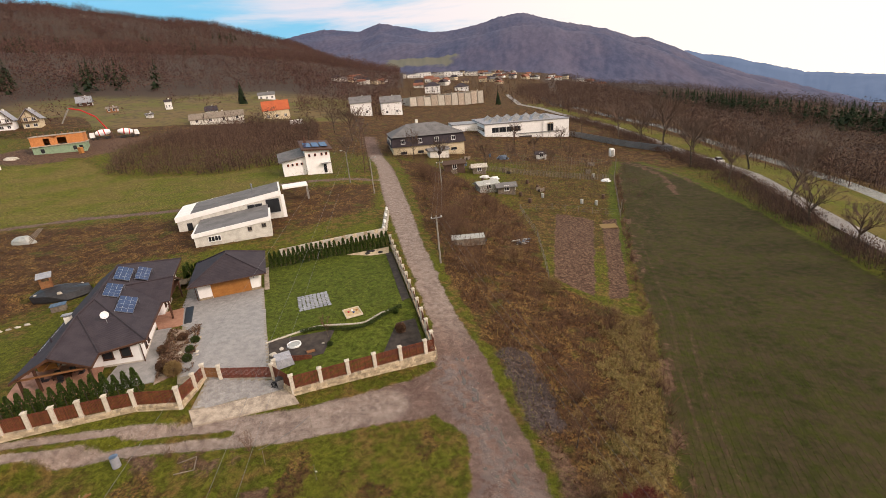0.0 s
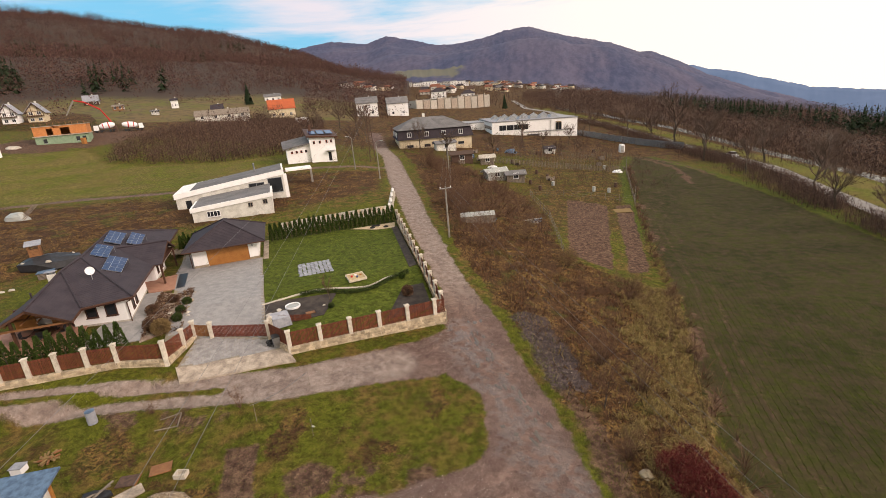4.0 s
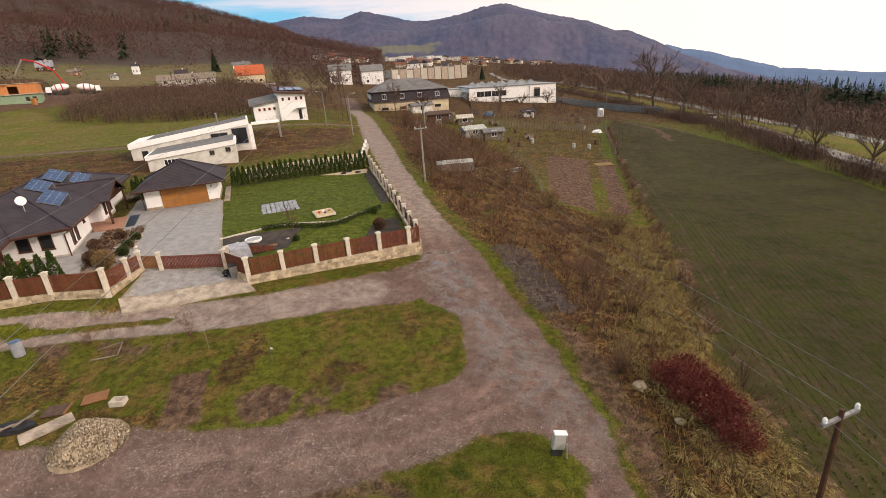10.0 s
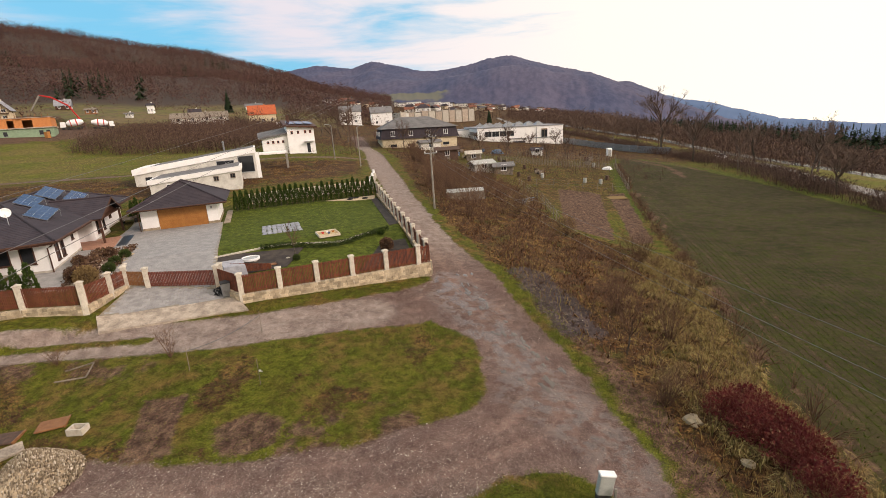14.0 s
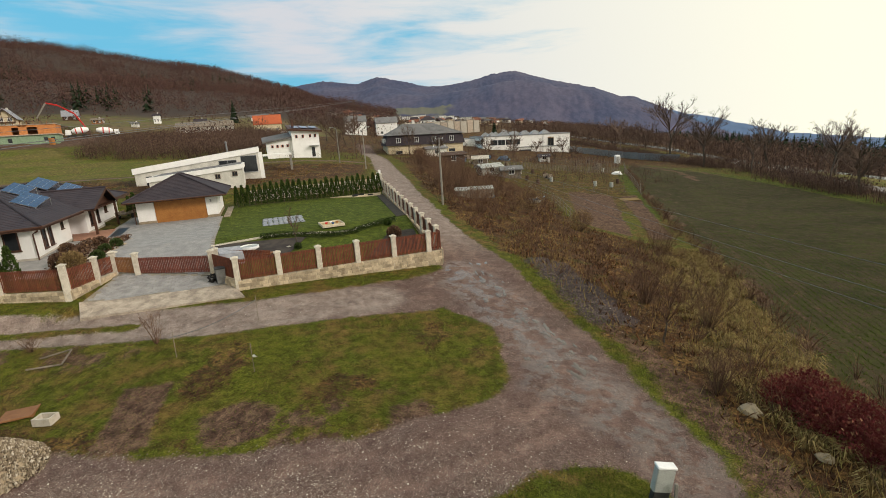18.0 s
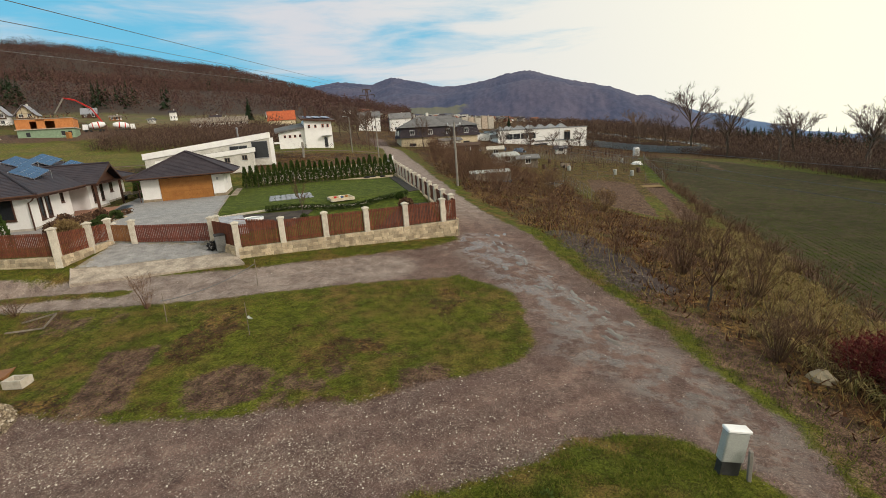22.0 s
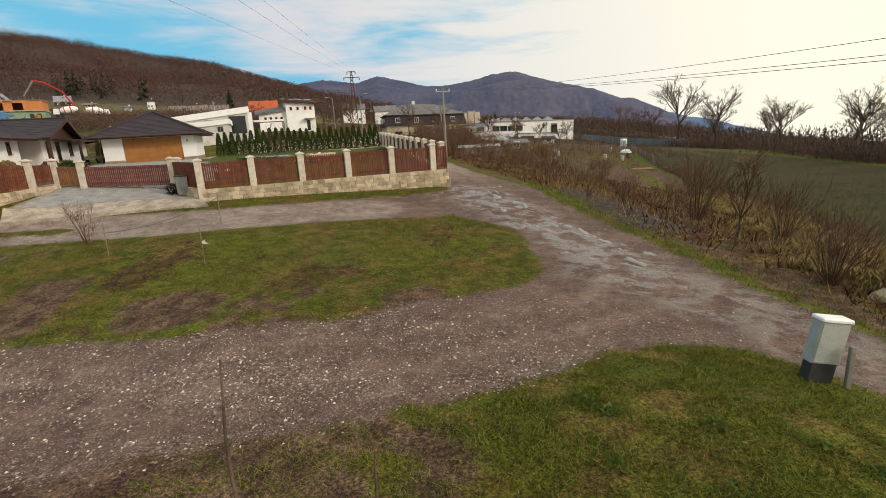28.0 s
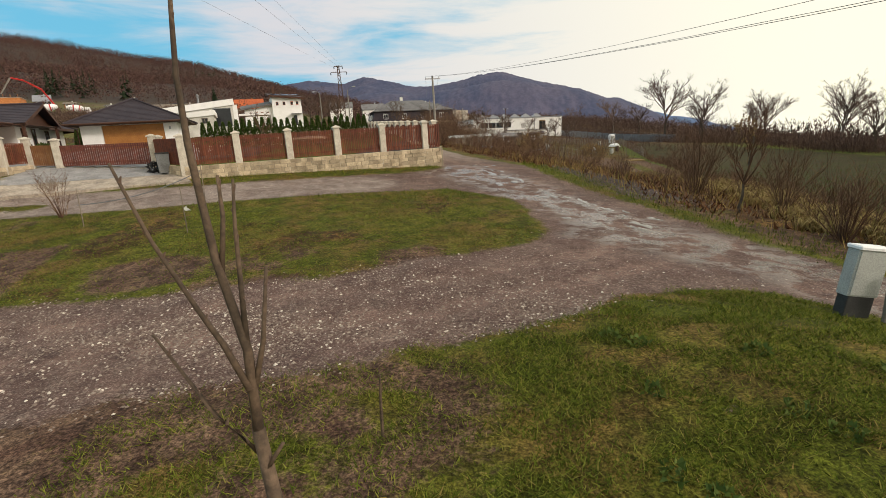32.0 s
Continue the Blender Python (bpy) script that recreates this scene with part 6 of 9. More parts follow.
for x in (-2.6, -1.2, 0.4, 1.5):
    window(wh, (-3.4, 86), (2.6, 86), x + 3.4, 0.5, 11.0, 11.7, red_tile, 0, 0.08)
for x in (-8, -6.9, -5.8, -4.7):
    window(wh, (-9.0, 87), (-3.4, 87), x + 9.0, 0.5, 9.2, 9.8, red_tile, 0, 0.08)
window(wh, (-3.4, 86), (2.6, 86), 4.0, 0.9, 6.6, 8.9, plastic_white, 0)
part("canopy", Mesh().box(0.2, 2.4, 84.6, 86, 9.1, 9.2), steel_grey, wh)
part("chimney", Mesh().box(-2.8, -2.2, 92, 92.6, 12.5, 15.4, 0.03), dark_wood, wh)

# grey mansard building
man = thing("mansard_building", "large pale building under a dark grey mansard roof", "building", pose(-38.2, 142, 3.6, 0, 1.2, 22.0))
part("wall", Mesh().box(0, 23, 0, 16, -2.5, 3.7), cream_render, man)
part("base_band", Mesh().box(-0.05, 23.05, -0.05, 16.05, -2.6, -0.6), grey_block, man)
v0 = [(-0.6, -0.6, 3.6), (23.6, -0.6, 3.6), (23.6, 16.6, 3.6), (-0.6, 16.6, 3.6)]
v1 = [(0.2, 0.2, 6.6), (22.8, 0.2, 6.6), (22.8, 15.8, 6.6), (0.2, 15.8, 6.6)]
part("mansard", Mesh().add(v0 + v1, [(3, 2, 1, 0), (4, 5, 6, 7), (0, 1, 5, 4), (1, 2, 6, 5), (2, 3, 7, 6), (3, 0, 4, 7)]), roof_tile, man, "steep dark shingled mansard slope")
rm = Mesh()
for a, b, c, d in (((-0.5, -0.5, 6.55), (23.5, -0.5, 6.55), (15.5, 8, 9.9), (6, 8, 9.9)), ((23.5, -0.5, 6.55), (23.5, 16.5, 6.55), (15.5, 8, 9.9), (15.5, 8, 9.9)),
                   ((23.5, 16.5, 6.55), (-0.5, 16.5, 6.55), (6, 8, 9.9), (15.5, 8, 9.9)), ((-0.5, 16.5, 6.55), (-0.5, -0.5, 6.55), (6, 8, 9.9), (6, 8, 9.9))):
    courses(rm, a, b, c, d, 0.8, 0.03)
part("roof", rm, flat_roof, man, "grey-brown shingle roof")["kind"] = "stuff"
for k in range(4):
    window(man, (0, -0.25), (23, -0.25), 2.6 + k * 5.4, 1.3, 4.4, 5.8, plastic_white, 1, 0.2)
    window(man, (0, 0), (23, 0), 2.4 + k * 5.4, 1.9, 1.2, 2.0, plastic_dark, 2, 0.06)
for k in range(3):
    window(man, (-0.25, 16), (-0.25, 0), 2 + k * 4.8, 1.3, 4.4, 5.8, plastic_white, 1, 0.2)
part("chimney", Mesh().box(9, 9.8, 9, 9.8, 8.6, 11.0, 0.03), old_render, man)

# white factory with pyramid roof lights
fac = thing("factory_hall", "long white factory hall with grey pyramid roof lights", "factory", pose(-14.8, 192.5, 0.2, 0, 1.2, 17.0))
FW = 35.0
part("wall", Mesh().box(0, FW, 0, 30, -3.5, 7.0), white_render, fac)
part("side_wing", Mesh().box(-11, -0.05, 16, 29.8, -3.0, 6.4), white_render, fac, "lower white side wing")
part("roof_edge", Mesh().box(-0.2, FW + 0.2, -0.2, 30.2, 7.0, 7.35), steel_grey, fac)
part("wing_edge", Mesh().box(-11.2, -0.25, 15.8, 30, 6.4, 6.7), steel_grey, fac)
part("side_band", Mesh().box(-0.12, -0.04, 0.4, 15.6, 4.3, 5.6), glass_dark, fac, "dark ribbon window")
part("roof_deck", Mesh().box(0.3, FW - 0.3, 0.3, 29.7, 7.352, 7.4), slate, fac, "blue-grey flat roof deck")
for j in range(4):
    for k in range(6):
        x0, y0 = 3.0 + k * 4.4 + (j % 2) * 1.4, 4.0 + j * 6.2
        light = part("roof_light", Mesh().add([(x0, y0, 7.41), (x0 + 3.6, y0, 7.41), (x0 + 3.6, y0 + 3.6, 7.41), (x0, y0 + 3.6, 7.41), (x0 + 1.8, y0 + 1.8, 8.9)], [(3, 2, 1, 0), (0, 1, 4), (1, 2, 4), (2, 3, 4), (3, 0, 4)]), steel_grey, fac, "grey glazed pyramid roof light")
        for cx, cy in ((0, 0), (3.6, 0)):
            part("glazing_bar", Mesh().tube([(x0 + cx, y0 + cy, 7.42), (x0 + 1.8, y0 + 1.8, 8.92)], [0.06, 0.06], 4), steel_grey, light)
for k in range(4):
    window(fac, (0, 0), (FW, 0), 3.0 + k * 3.0, 2.8, 3.7, 5.7, steel_grey, 1, 0.05)
window(fac, (0, 0), (FW, 0), 26, 2.4, 2.4, 5.6, grey_wood, 1, 0.3)
part("yellow_band", Mesh().box(26, 28.4, -0.08, -0.02, 5.65, 6.0), leaf_ochre, fac)
# Dark plate on the solid wall, coloured as the shade inside a gate.
part("gate_opening", Mesh().box(14.2, 19.4, -0.05, 0.3, -1.2, 1.6), plastic_dark, fac, "dark plate drawn as the shade inside a loading gate")
part("duct", Mesh().tube([(12.6, -0.35, 2.6), (32.5, -0.35, 2.6), (32.5, -0.35, -1.5)], [0.16] * 3, 6), steel_grey, fac)
part("pipe", Mesh().tube([(24, -0.3, 6.8), (24, -0.3, -1.5)], [0.12] * 2, 6), steel_grey, fac)
sh = thing("shed_block", "row of roofless grey concrete sheds", "shed", pose(-72, 297, height(-60, 312), 0, 0, 40))
for k in range(11):
    part("bay", Mesh().box(k * 5, k * 5 + 4.8, 0, 0.4, -2, 6.2 - 0.4 * (k % 3)).box(k * 5, k * 5 + 4.8, 11.6, 12, -2, 6.0).box(k * 5, k * 5 + 0.35, 0.4, 11.6, -2, 6.1).box(k * 5 + 0.2, k * 5 + 0.7, -0.4, 0, -2, 6.9), concrete if k % 2 else grey_block, sh)
for x, y, t in ((-90, 243, 20), (-76, 252, 20)):
    cottage(x, y, t, 11, 14, 6.4, 3.2, white_render, flat_roof, "pale utility building with a low grey roof", "building", 2, 1, group="utility buildings", name="utility_building")

# houses on the slope
for args in ((-123, 214, 30, 12, 9, 4.2, 4.4, cream_render, red_tile, "cream house with an orange-red tiled roof", 3, 1), (-166, 284, 30, 10, 9, 6.0, 1.8, white_render, flat_roof, "white two-storey house with a tower room", 3, 2),
             (-142, 186, 32, 22, 8, 2.2, 2.4, old_render, grey_wood, "long low farm building with a grey-brown roof", 4, 1)):
    cottage(*args[:9], args[9], cols=args[10], rows=args[11], group="hillside houses")
for a, t, turn, w, d, h, rise, wall, roof, label in ((-47.4, 0.08, 40, 7, 6, 2.4, 3.4, dark_wood, slate, "dark timber cottage with a steep grey-blue roof"), (-45.3, 0.05, 30, 4.6, 3.6, 2.3, 0.9, wicket_wood, grey_wood, "small tan timber cabin on the slope"),
                                                     (-42.2, 0.02, 20, 2.6, 2.4, 2.0, 0.5, old_render, flat_roof, "small pale garden hut"), (-40.2, 0.045, 25, 2.8, 2.8, 4.0, 1.0, white_render, roof_tile, "narrow white garden house"),
                                                     (-36.6, 0.02, 30, 5, 4.4, 2.8, 2.2, old_render, roof_tile, "grey cottage among bare trees")):
    x, y, z = left_hill(a, t)
    cottage(x, y, turn, w, d, h, rise, wall, roof, label, cols=2, group="hillside houses", z=z)


def chalet(x, y, turn, w, d, wall, label):
    """A narrow gable-fronted house with dark timber framing and a balcony."""
    ob = thing("chalet", label, "house", pose(x, y, height(x, y), 0, 0, turn), "chalets")
    h, rise = 4.2, 3.3
    part("wall", Mesh().box(-w / 2, w / 2, 0, d, -3, h), wall, ob)
    part("gable", Mesh().add([(-w / 2, 0, h), (w / 2, 0, h), (0, 0, h + rise - 0.25), (-w / 2, d, h), (w / 2, d, h), (0, d, h + rise - 0.25)], [(0, 1, 2), (4, 3, 5), (1, 4, 5, 2), (3, 0, 2, 5), (0, 3, 4, 1)]), wall, ob)
    for k in (-1, 1):
        part("roof_slope", Mesh().sheet([(0, -0.9, h + rise), (k * (w / 2 + 0.7), -0.9, h - 0.75), (k * (w / 2 + 0.7), d + 0.5, h - 0.75), (0, d + 0.5, h + rise)], 0.22), slate, ob, "steep grey-blue roof slope")
        part("barge_board", Mesh().tube([(0, -0.92, h + rise - 0.1), (k * (w / 2 + 0.7), -0.92, h - 0.85)], [0.13, 0.13], 4), dark_wood, ob)
        for q in (0.18, 0.45):
            part("timber_beam", Mesh().tube([(k * w * q, -0.05, 2.6), (k * w * q, -0.05, h + rise * (1 - 2 * q) - 0.2)], [0.09, 0.09], 4), dark_wood, ob)
    for z in (2.6, h):
        part("timber_beam", Mesh().tube([(-w / 2, -0.05, z), (w / 2, -0.05, z)], [0.1, 0.1], 4), dark_wood, ob)
    balcony = part("balcony", Mesh().box(-w / 2, w / 2, -1.1, -0.15, 2.3, 2.45), dark_wood, ob)
    for k in range(9):
        part("baluster", Mesh().box(-w / 2 + k * w / 8 - 0.04, -w / 2 + k * w / 8 + 0.04, -1.1, -1.03, 2.46, 3.3), dark_wood, balcony)
    for x0 in (-w * 0.36, w * 0.1):
        for z0 in (0.5, 2.9):
            window(ob, (-w / 2, 0), (w / 2, 0), x0 + w / 2, w * 0.24, z0, z0 + 1.2, plastic_white, 1, 0.08)
    part("chimney", Mesh().box(-0.3, 0.3, d * 0.6, d * 0.6 + 0.6, h + 1, h + rise + 0.7, 0.03), old_render, ob)


chalet(-199.5, 154, 36, 5.2, 6, white_render, "white timber-framed chalet with a steep dark roof")
chalet(-194.5, 160.5, 36, 5.8, 7, cream_render, "cream timber-framed chalet with a balcony and steep roof")
con = thing("construction_house", "unfinished orange brick house with bare concrete floor", "building site", pose(-149, 120.5, height(-145, 124), 0, 0, 40))
part("wall", Mesh().box(0, 14, 0, 0.4, -1.5, 2.4).box(0, 0.4, 0.4, 9, -1.5, 2.4).box(13.6, 14, 0.4, 9, -1.5, 2.4).box(0.4, 13.6, 8.6, 9, -1.5, 2.4), green_paint, con)
part("upper_wall", Mesh().box(0, 3.4, 0, 0.4, 2.7, 5.4).box(5.0, 7.0, 0, 0.4, 2.7, 5.4).box(9.4, 14, 0, 0.4, 2.7, 5.4).box(3.4, 9.4, 0, 0.4, 4.8, 5.4).box(0, 0.4, 0.4, 9, 2.7, 5.4).box(13.6, 14, 0.4, 9, 2.7, 5.4).box(0.4, 13.6, 8.6, 9, 2.7, 5.4), brick_orange, con, "bare orange hollow-brick storey")
part("floor_slab", Mesh().box(-0.4, 14.3, -0.5, 9.2, 2.41, 2.69), concrete, con)
part("top_slab", Mesh().box(-0.2, 14.2, -0.2, 9.2, 5.41, 5.6), concrete, con)
for k in range(9):
    part("prop", Mesh().box(0.6 + k * 1.6, 0.75 + k * 1.6, 1, 1.15, 5.6, 6.5), wicket_wood, con)
for x in (2.0, 10.5, 12.2):
    window(con, (0, 0), (14, 0), x, 1.0, 0.4, 1.7, plastic_dark, 0)


def mixer(x, y, turn, label="white concrete mixer lorry with a red-striped drum"):
    ob = thing("mixer_lorry", label, "lorry", pose(x, y, height(x, y), 0, 0, turn), "lorries")
    part("chassis", Mesh().box(-4, 4, -0.9, 0.9, 0.8, 1.1), rubber, ob)
    cab = part("cab", Mesh().add([(2.2, -1.2, 1.0), (4.2, -1.2, 1.0), (4.2, 1.2, 1.0), (2.2, 1.2, 1.0), (2.2, -1.2, 3.2), (3.9, -1.2, 3.2), (3.9, 1.2, 3.2), (2.2, 1.2, 3.2)],
                                 [(3, 2, 1, 0), (4, 5, 6, 7), (0, 1, 5, 4), (1, 2, 6, 5), (2, 3, 7, 6), (3, 0, 4, 7)]), plastic_white, ob)
    part("windscreen", Mesh().box(3.95, 4.12, -1.05, 1.05, 2.0, 2.95), glass_dark, cab)
    for a, b, ra, rb, mt in ((-4.2, -3.3, 0.6, 1.05, plastic_white), (-3.3, -2.0, 1.05, 1.4, plastic_white), (-2.0, -1.55, 1.4, 1.42, red_paint), (-1.55, 0.2, 1.42, 1.38, plastic_white), (0.2, 0.55, 1.38, 1.32, red_paint), (0.55, 1.8, 1.32, 0.7, plastic_white)):
        part("drum_ring", Mesh().tube([(a, 0, 2.7 - a * 0.12), (b, 0, 2.7 - b * 0.12)], [ra, rb], 14), mt, ob)
    for wx in (-3.2, -2.0, 1.4, 3.2):
        for wy in (-1.0, 1.0):
            part("wheel", Mesh().tube([(wx, wy - 0.15, 0.5), (wx, wy + 0.15, 0.5)], [0.5, 0.5], 12), rubber, ob)
    return ob


for lorry in (mixer(-149.0, 146.5, 223), mixer(-142.5, 152.5, 43)):
    lorry.scale = (0.8, 0.8, 0.8)
boom = thing("pump_boom", "folding red concrete pump boom over the building site", "boom", pose(-147.0, 149.0, height(-147, 149) + 2.2, 0, 0, 40))
part("turret", Mesh().box(-0.6, 0.6, -0.6, 0.6, -2.4, 0.1, 0.05), rust_steel, boom)
for a, b, mt in (((0, 0, 0), (-2.9, 0, 5.8), red_paint), ((-2.9, 0, 5.8), (-6.9, 0, 8.6), red_paint), ((-6.9, 0, 8.6), (-10.0, 0, 9.4), red_paint), ((-10.0, 0, 9.4), (-13.2, 0, 4.6), pole_concrete)):
    part("boom_arm", Mesh().tube([a, b], [0.3, 0.22], 6), mt, boom)
cabin = thing("site_container", "white site container at the meadow edge", "container", pose(-147, 99, height(-144, 100), 0, 0, 25))
part("body", Mesh().box(0, 7, 0, 2.6, -0.2, 2.7, 0.05), plastic_white, cabin)
for k in range(10):
    part("rib", Mesh().box(0.3 + k * 0.7, 0.4 + k * 0.7, -0.05, -0.004, 0, 2.5), plastic_white, cabin)
solid("rubble_heap", rock_data(41, 2.4, 1.7, 0.8, grey_block, "rubble_heap"), None, "grey heap of building rubble on the site", "heap", ground_pose(-150, 114))
solid("brick_stack", Mesh().box(-0.6, 0.6, -0.5, 0.5, 0, 1.9, 0.05), door_wood, "upright stack of ochre bricks on the site", "bricks", ground_pose(-137, 126))
dump = thing("scrap_heap", "scrap heap with a torn sheet and broken frames", "heap", ground_pose(-81.4, 59))
part("sheet", rock_data(43, 2.4, 1.5, 1.3, plastic_pale, "sheet"), plastic_pale, dump)
for k in range(4):
    part("bar", Mesh().tube([(1 + k * 0.5, -1, 0), (3 + k * 0.3, 1, 2.2)], [0.07, 0.07], 5), grey_wood, dump)
van = thing("parked_van", "white delivery van parked by the upper road", "van", ground_pose(-99, 199, 35))
part("body", Mesh().box(-2.8, 2.8, -1, 1, 0.5, 2.5, 0.2), plastic_white, van)
part("windscreen", Mesh().box(2.3, 2.83, -0.9, 0.9, 1.5, 2.2, 0.05), glass_dark, van)
for wx in (-1.8, 1.8):
    for wy in (-1, 1):
        part("wheel", Mesh().tube([(wx, wy - 0.1, 0.36), (wx, wy + 0.1, 0.36)], [0.36, 0.36], 10), rubber, van)

# the village down the valley
rng = random.Random(17)
village = []
for x0, y0, count, wide in ((-103, 927, 13, 48), (-73, 936, 11, 48), (-21, 781, 12, 60), (34, 809, 12, 60), (-135, 640, 6, 40), (-60, 640, 6, 40), (-110, 540, 4, 30)):
    for k in range(count):
        village.append((x0 + rng.uniform(-wide, wide), y0 + rng.uniform(-1.6 * wide, 1.6 * wide), None))
for k in range(16):
    a, t = rng.uniform(-23.0, -17.6), rng.uniform(0.2, 0.26)
    village.append(left_hill(a, t))
for k, (x, y, z) in enumerate(village):
    k_s = 0.78 if z is None else 0.62
    cottage(x, y, rng.choice((-20, -10, 8, 70)) + rng.uniform(-8, 8), rng.uniform(9, 14) * k_s, rng.uniform(8, 11) * k_s, rng.choice((3.0, 4.6, 5.4)) * k_s, rng.uniform(2.4, 4.0) * k_s, rng.choice((white_render, cream_render, cream_render, old_render, old_render)),
            rng.choice((village_tile, rust_steel, roof_tile, flat_roof, village_tile)), "distant village house with a pitched roof", cols=2, rows=1, chimney=False, group="village houses", name="village_house", z=z)
for k in range(8):
    t = k / 7
    cottage(-196 + 78 * t + rng.uniform(-3, 3), 705 + 150 * t, 12 + rng.uniform(-6, 6), rng.choice((16, 22, 14)), 11, rng.choice((5.0, 6.5)), 0.8, rng.choice((white_render, cream_render, old_render)), flat_roof, "pale flat-roofed block of flats in the village", "flats",
            cols=5, rows=2, chimney=False, group="village blocks", name="apartment_block")
for x, y, h, lab in ((-90, 421, 5.8, "white two-storey house with a dark hipped roof"), (-71, 464, 3.2, "white bungalow with a dark hipped roof")):
    cottage(x, y, 10, 13, 10, h, 3.2, white_render, roof_tile, lab, cols=3, rows=2 if h > 5 else 1, hip=4.5, chimney=False, group="valley houses")

# ---- poles, wires, pylon ----


def pole(name, x, y, h, label, mat, arms=1, turn=0.0, r=0.14, lamp=False, lean=0.0):
    ob = thing(name, label, "pole" if not lamp else "street lamp", pose(x, y, height(x, y), lean, 0, turn), "poles")
    part("shaft", Mesh().tube([(0, 0, -0.5), (0, 0, h)], [r, r * 0.7], 8), mat, ob)
    for k in range(arms):
        arm = part("crossarm", Mesh().box(-0.8, 0.8, -0.05, 0.05, h - 0.35 - k * 0.7, h - 0.25 - k * 0.7), steel_grey, ob)
        for xx in (-0.7, 0.0, 0.7):
            part("insulator", Mesh().lathe([(0.03, 0), (0.07, 0.05), (0.05, 0.1), (0.07, 0.14), (0.03, 0.2)], 6, (xx, 0, h - 0.24 - k * 0.7)), plastic_white, arm)
    if lamp:
        part("lamp_arm", Mesh().tube([(0, 0, h), (0.5, -0.5, h + 0.35), (1.1, -1.1, h + 0.4)], [0.05, 0.04, 0.04], 6), steel_grey, ob)
        part("lamp_head", Mesh().box(0.9, 1.4, -1.4, -1.0, h + 0.32, h + 0.46, 0.03), plastic_pale, ob)
    return ob


pole("power_pole", 14.6, 10.3, 5.1 - height(14.6, 10.3), "round dark power pole with crossarm and insulators", dark_wood, 1, 30, 0.1)
pole("power_pole", -6.55, 56.1, 6.9, "grey concrete power pole with a crossarm", pole_concrete, 1, 30)
pole("power_pole", -14.4, 98.4, 7.2, "grey concrete power pole above the scrub", pole_concrete, 1, 20)
pole("street_lamp", -36.5, 100.0, 7.0, "concrete street lamp post by the road", pole_concrete, 0, 200, 0.13, True)
pole("power_pole", -2, 176, 9.0, "dark wooden power pole by the allotments", dark_wood, 1, 10)
pole("street_lamp", -28, 92.0, 7.5, "concrete street lamp post by the road", pole_concrete, 0, 20, 0.12, True)
pylon = thing("lattice_pylon", "dark rusty steel lattice pylon with crossarms", "pylon", ground_pose(-36.6, 112.5, 20))
ph = 13.6
for x in (-0.7, 0.7):
    for y in (-0.7, 0.7):
        part("leg", Mesh().tube([(x, y, -0.3), (x * 0.25, y * 0.25, ph)], [0.13, 0.1], 4), rust_steel, pylon)
for k in range(11):
    t0, t1 = k / 11, (k + 1) / 11
    for sx, sy, ex, ey in ((-1, -1, 1, -1), (1, -1, 1, 1), (1, 1, -1, 1), (-1, 1, -1, -1)):
        r0, r1 = 0.7 * (1 - 0.75 * t0), 0.7 * (1 - 0.75 * t1)
        part("brace", Mesh().tube([(sx * r0, sy * r0, ph * t0), (ex * r1, ey * r1, ph * t1)], [0.065, 0.065], 4), rust_steel, pylon)
for z, w in ((13.4, 0.9), (12.2, 1.7)):
    arm = part("crossarm", Mesh().box(-w, w, -0.07, 0.07, z, z + 0.14), rust_steel, pylon)
    for x in (-w, w):
        part("insulator", Mesh().lathe([(0.05, -0.5), (0.12, -0.4), (0.06, -0.25), (0.12, -0.12), (0.05, 0)], 6, (x, 0, z)), plastic_dark, arm)


def wire(a, b, sag, r, label):
    a, b = Vector(a), Vector(b)
    pts = [a.lerp(b, t) - Vector((0, 0, 4 * sag * t * (1 - t))) for t in np.linspace(0, 1, 15)]
    solid("overhead_wire", Mesh().tube(pts, [r] * 15, 5), wire_metal, label, "wire", group="overhead wires")


TOP = (-36.6, 112.5, 18.6)
for k, end in enumerate(((-9.2, 0, 10.2), (-4.3, 0, 9.9), (-2.9, 0, 9.9))):
    a, b = Vector((TOP[0] - 1 + k, TOP[1], TOP[2])), Vector(end)
    wire(a, b + (b - a) * 0.35, 0.3, 0.008, "thin dark overhead wire from the pylon")
zp = 5.0
for k in (-1, 0, 1):
    zp = (5.0, 5.2, 5.75)[k + 1]
    wire((14.6 + 0.55 * k, 10.3 + 0.35 * k, zp), (-6.55 + 0.6 * k, 56.1 + 0.35 * k, height(-6.55, 56.1) + 6.85), 0.5, 0.008, "thin overhead wire between the power poles")
    wire((14.6 + 0.55 * k, 10.3 + 0.35 * k, zp), (26 + 0.55 * k, -34, 4.4), 0.5, 0.008, "thin overhead wire between the power poles")
    wire((-6.55 + 0.6 * k, 56.1 + 0.35 * k, height(-6.55, 56.1) + 6.85), (-14.4 + 0.6 * k, 98.4, height(-14.4, 98.4) + 7.2), 0.4, 0.008, "thin overhead wire between the power poles")

# ---- behind the dwelling house ----
heap = thing("tarpaulin_heap", "building heap under a wrinkled black tarpaulin behind the house", "tarpaulin heap", yard_pose(40.4, 34.6))
part("tarpaulin", rock_data(71, 3.6, 2.0, 1.5, tarp_black, "tarpaulin"), tarp_black, heap)
for k, (x, y) in enumerate(((-2.4, -1.0), (0.4, -1.6), (2.2, 1.0), (-1.0, 1.2))):
    part("weight_stone", rock_data(73 + k, 0.3, 0.25, 0.22, grey_block, "weight_stone"), grey_block, heap).location = (x, y, 0.9)
hut = thing("play_hut", "narrow wooden play hut with a blue-grey roof", "play hut", yard_pose(41.9, 35.2, turn=15))
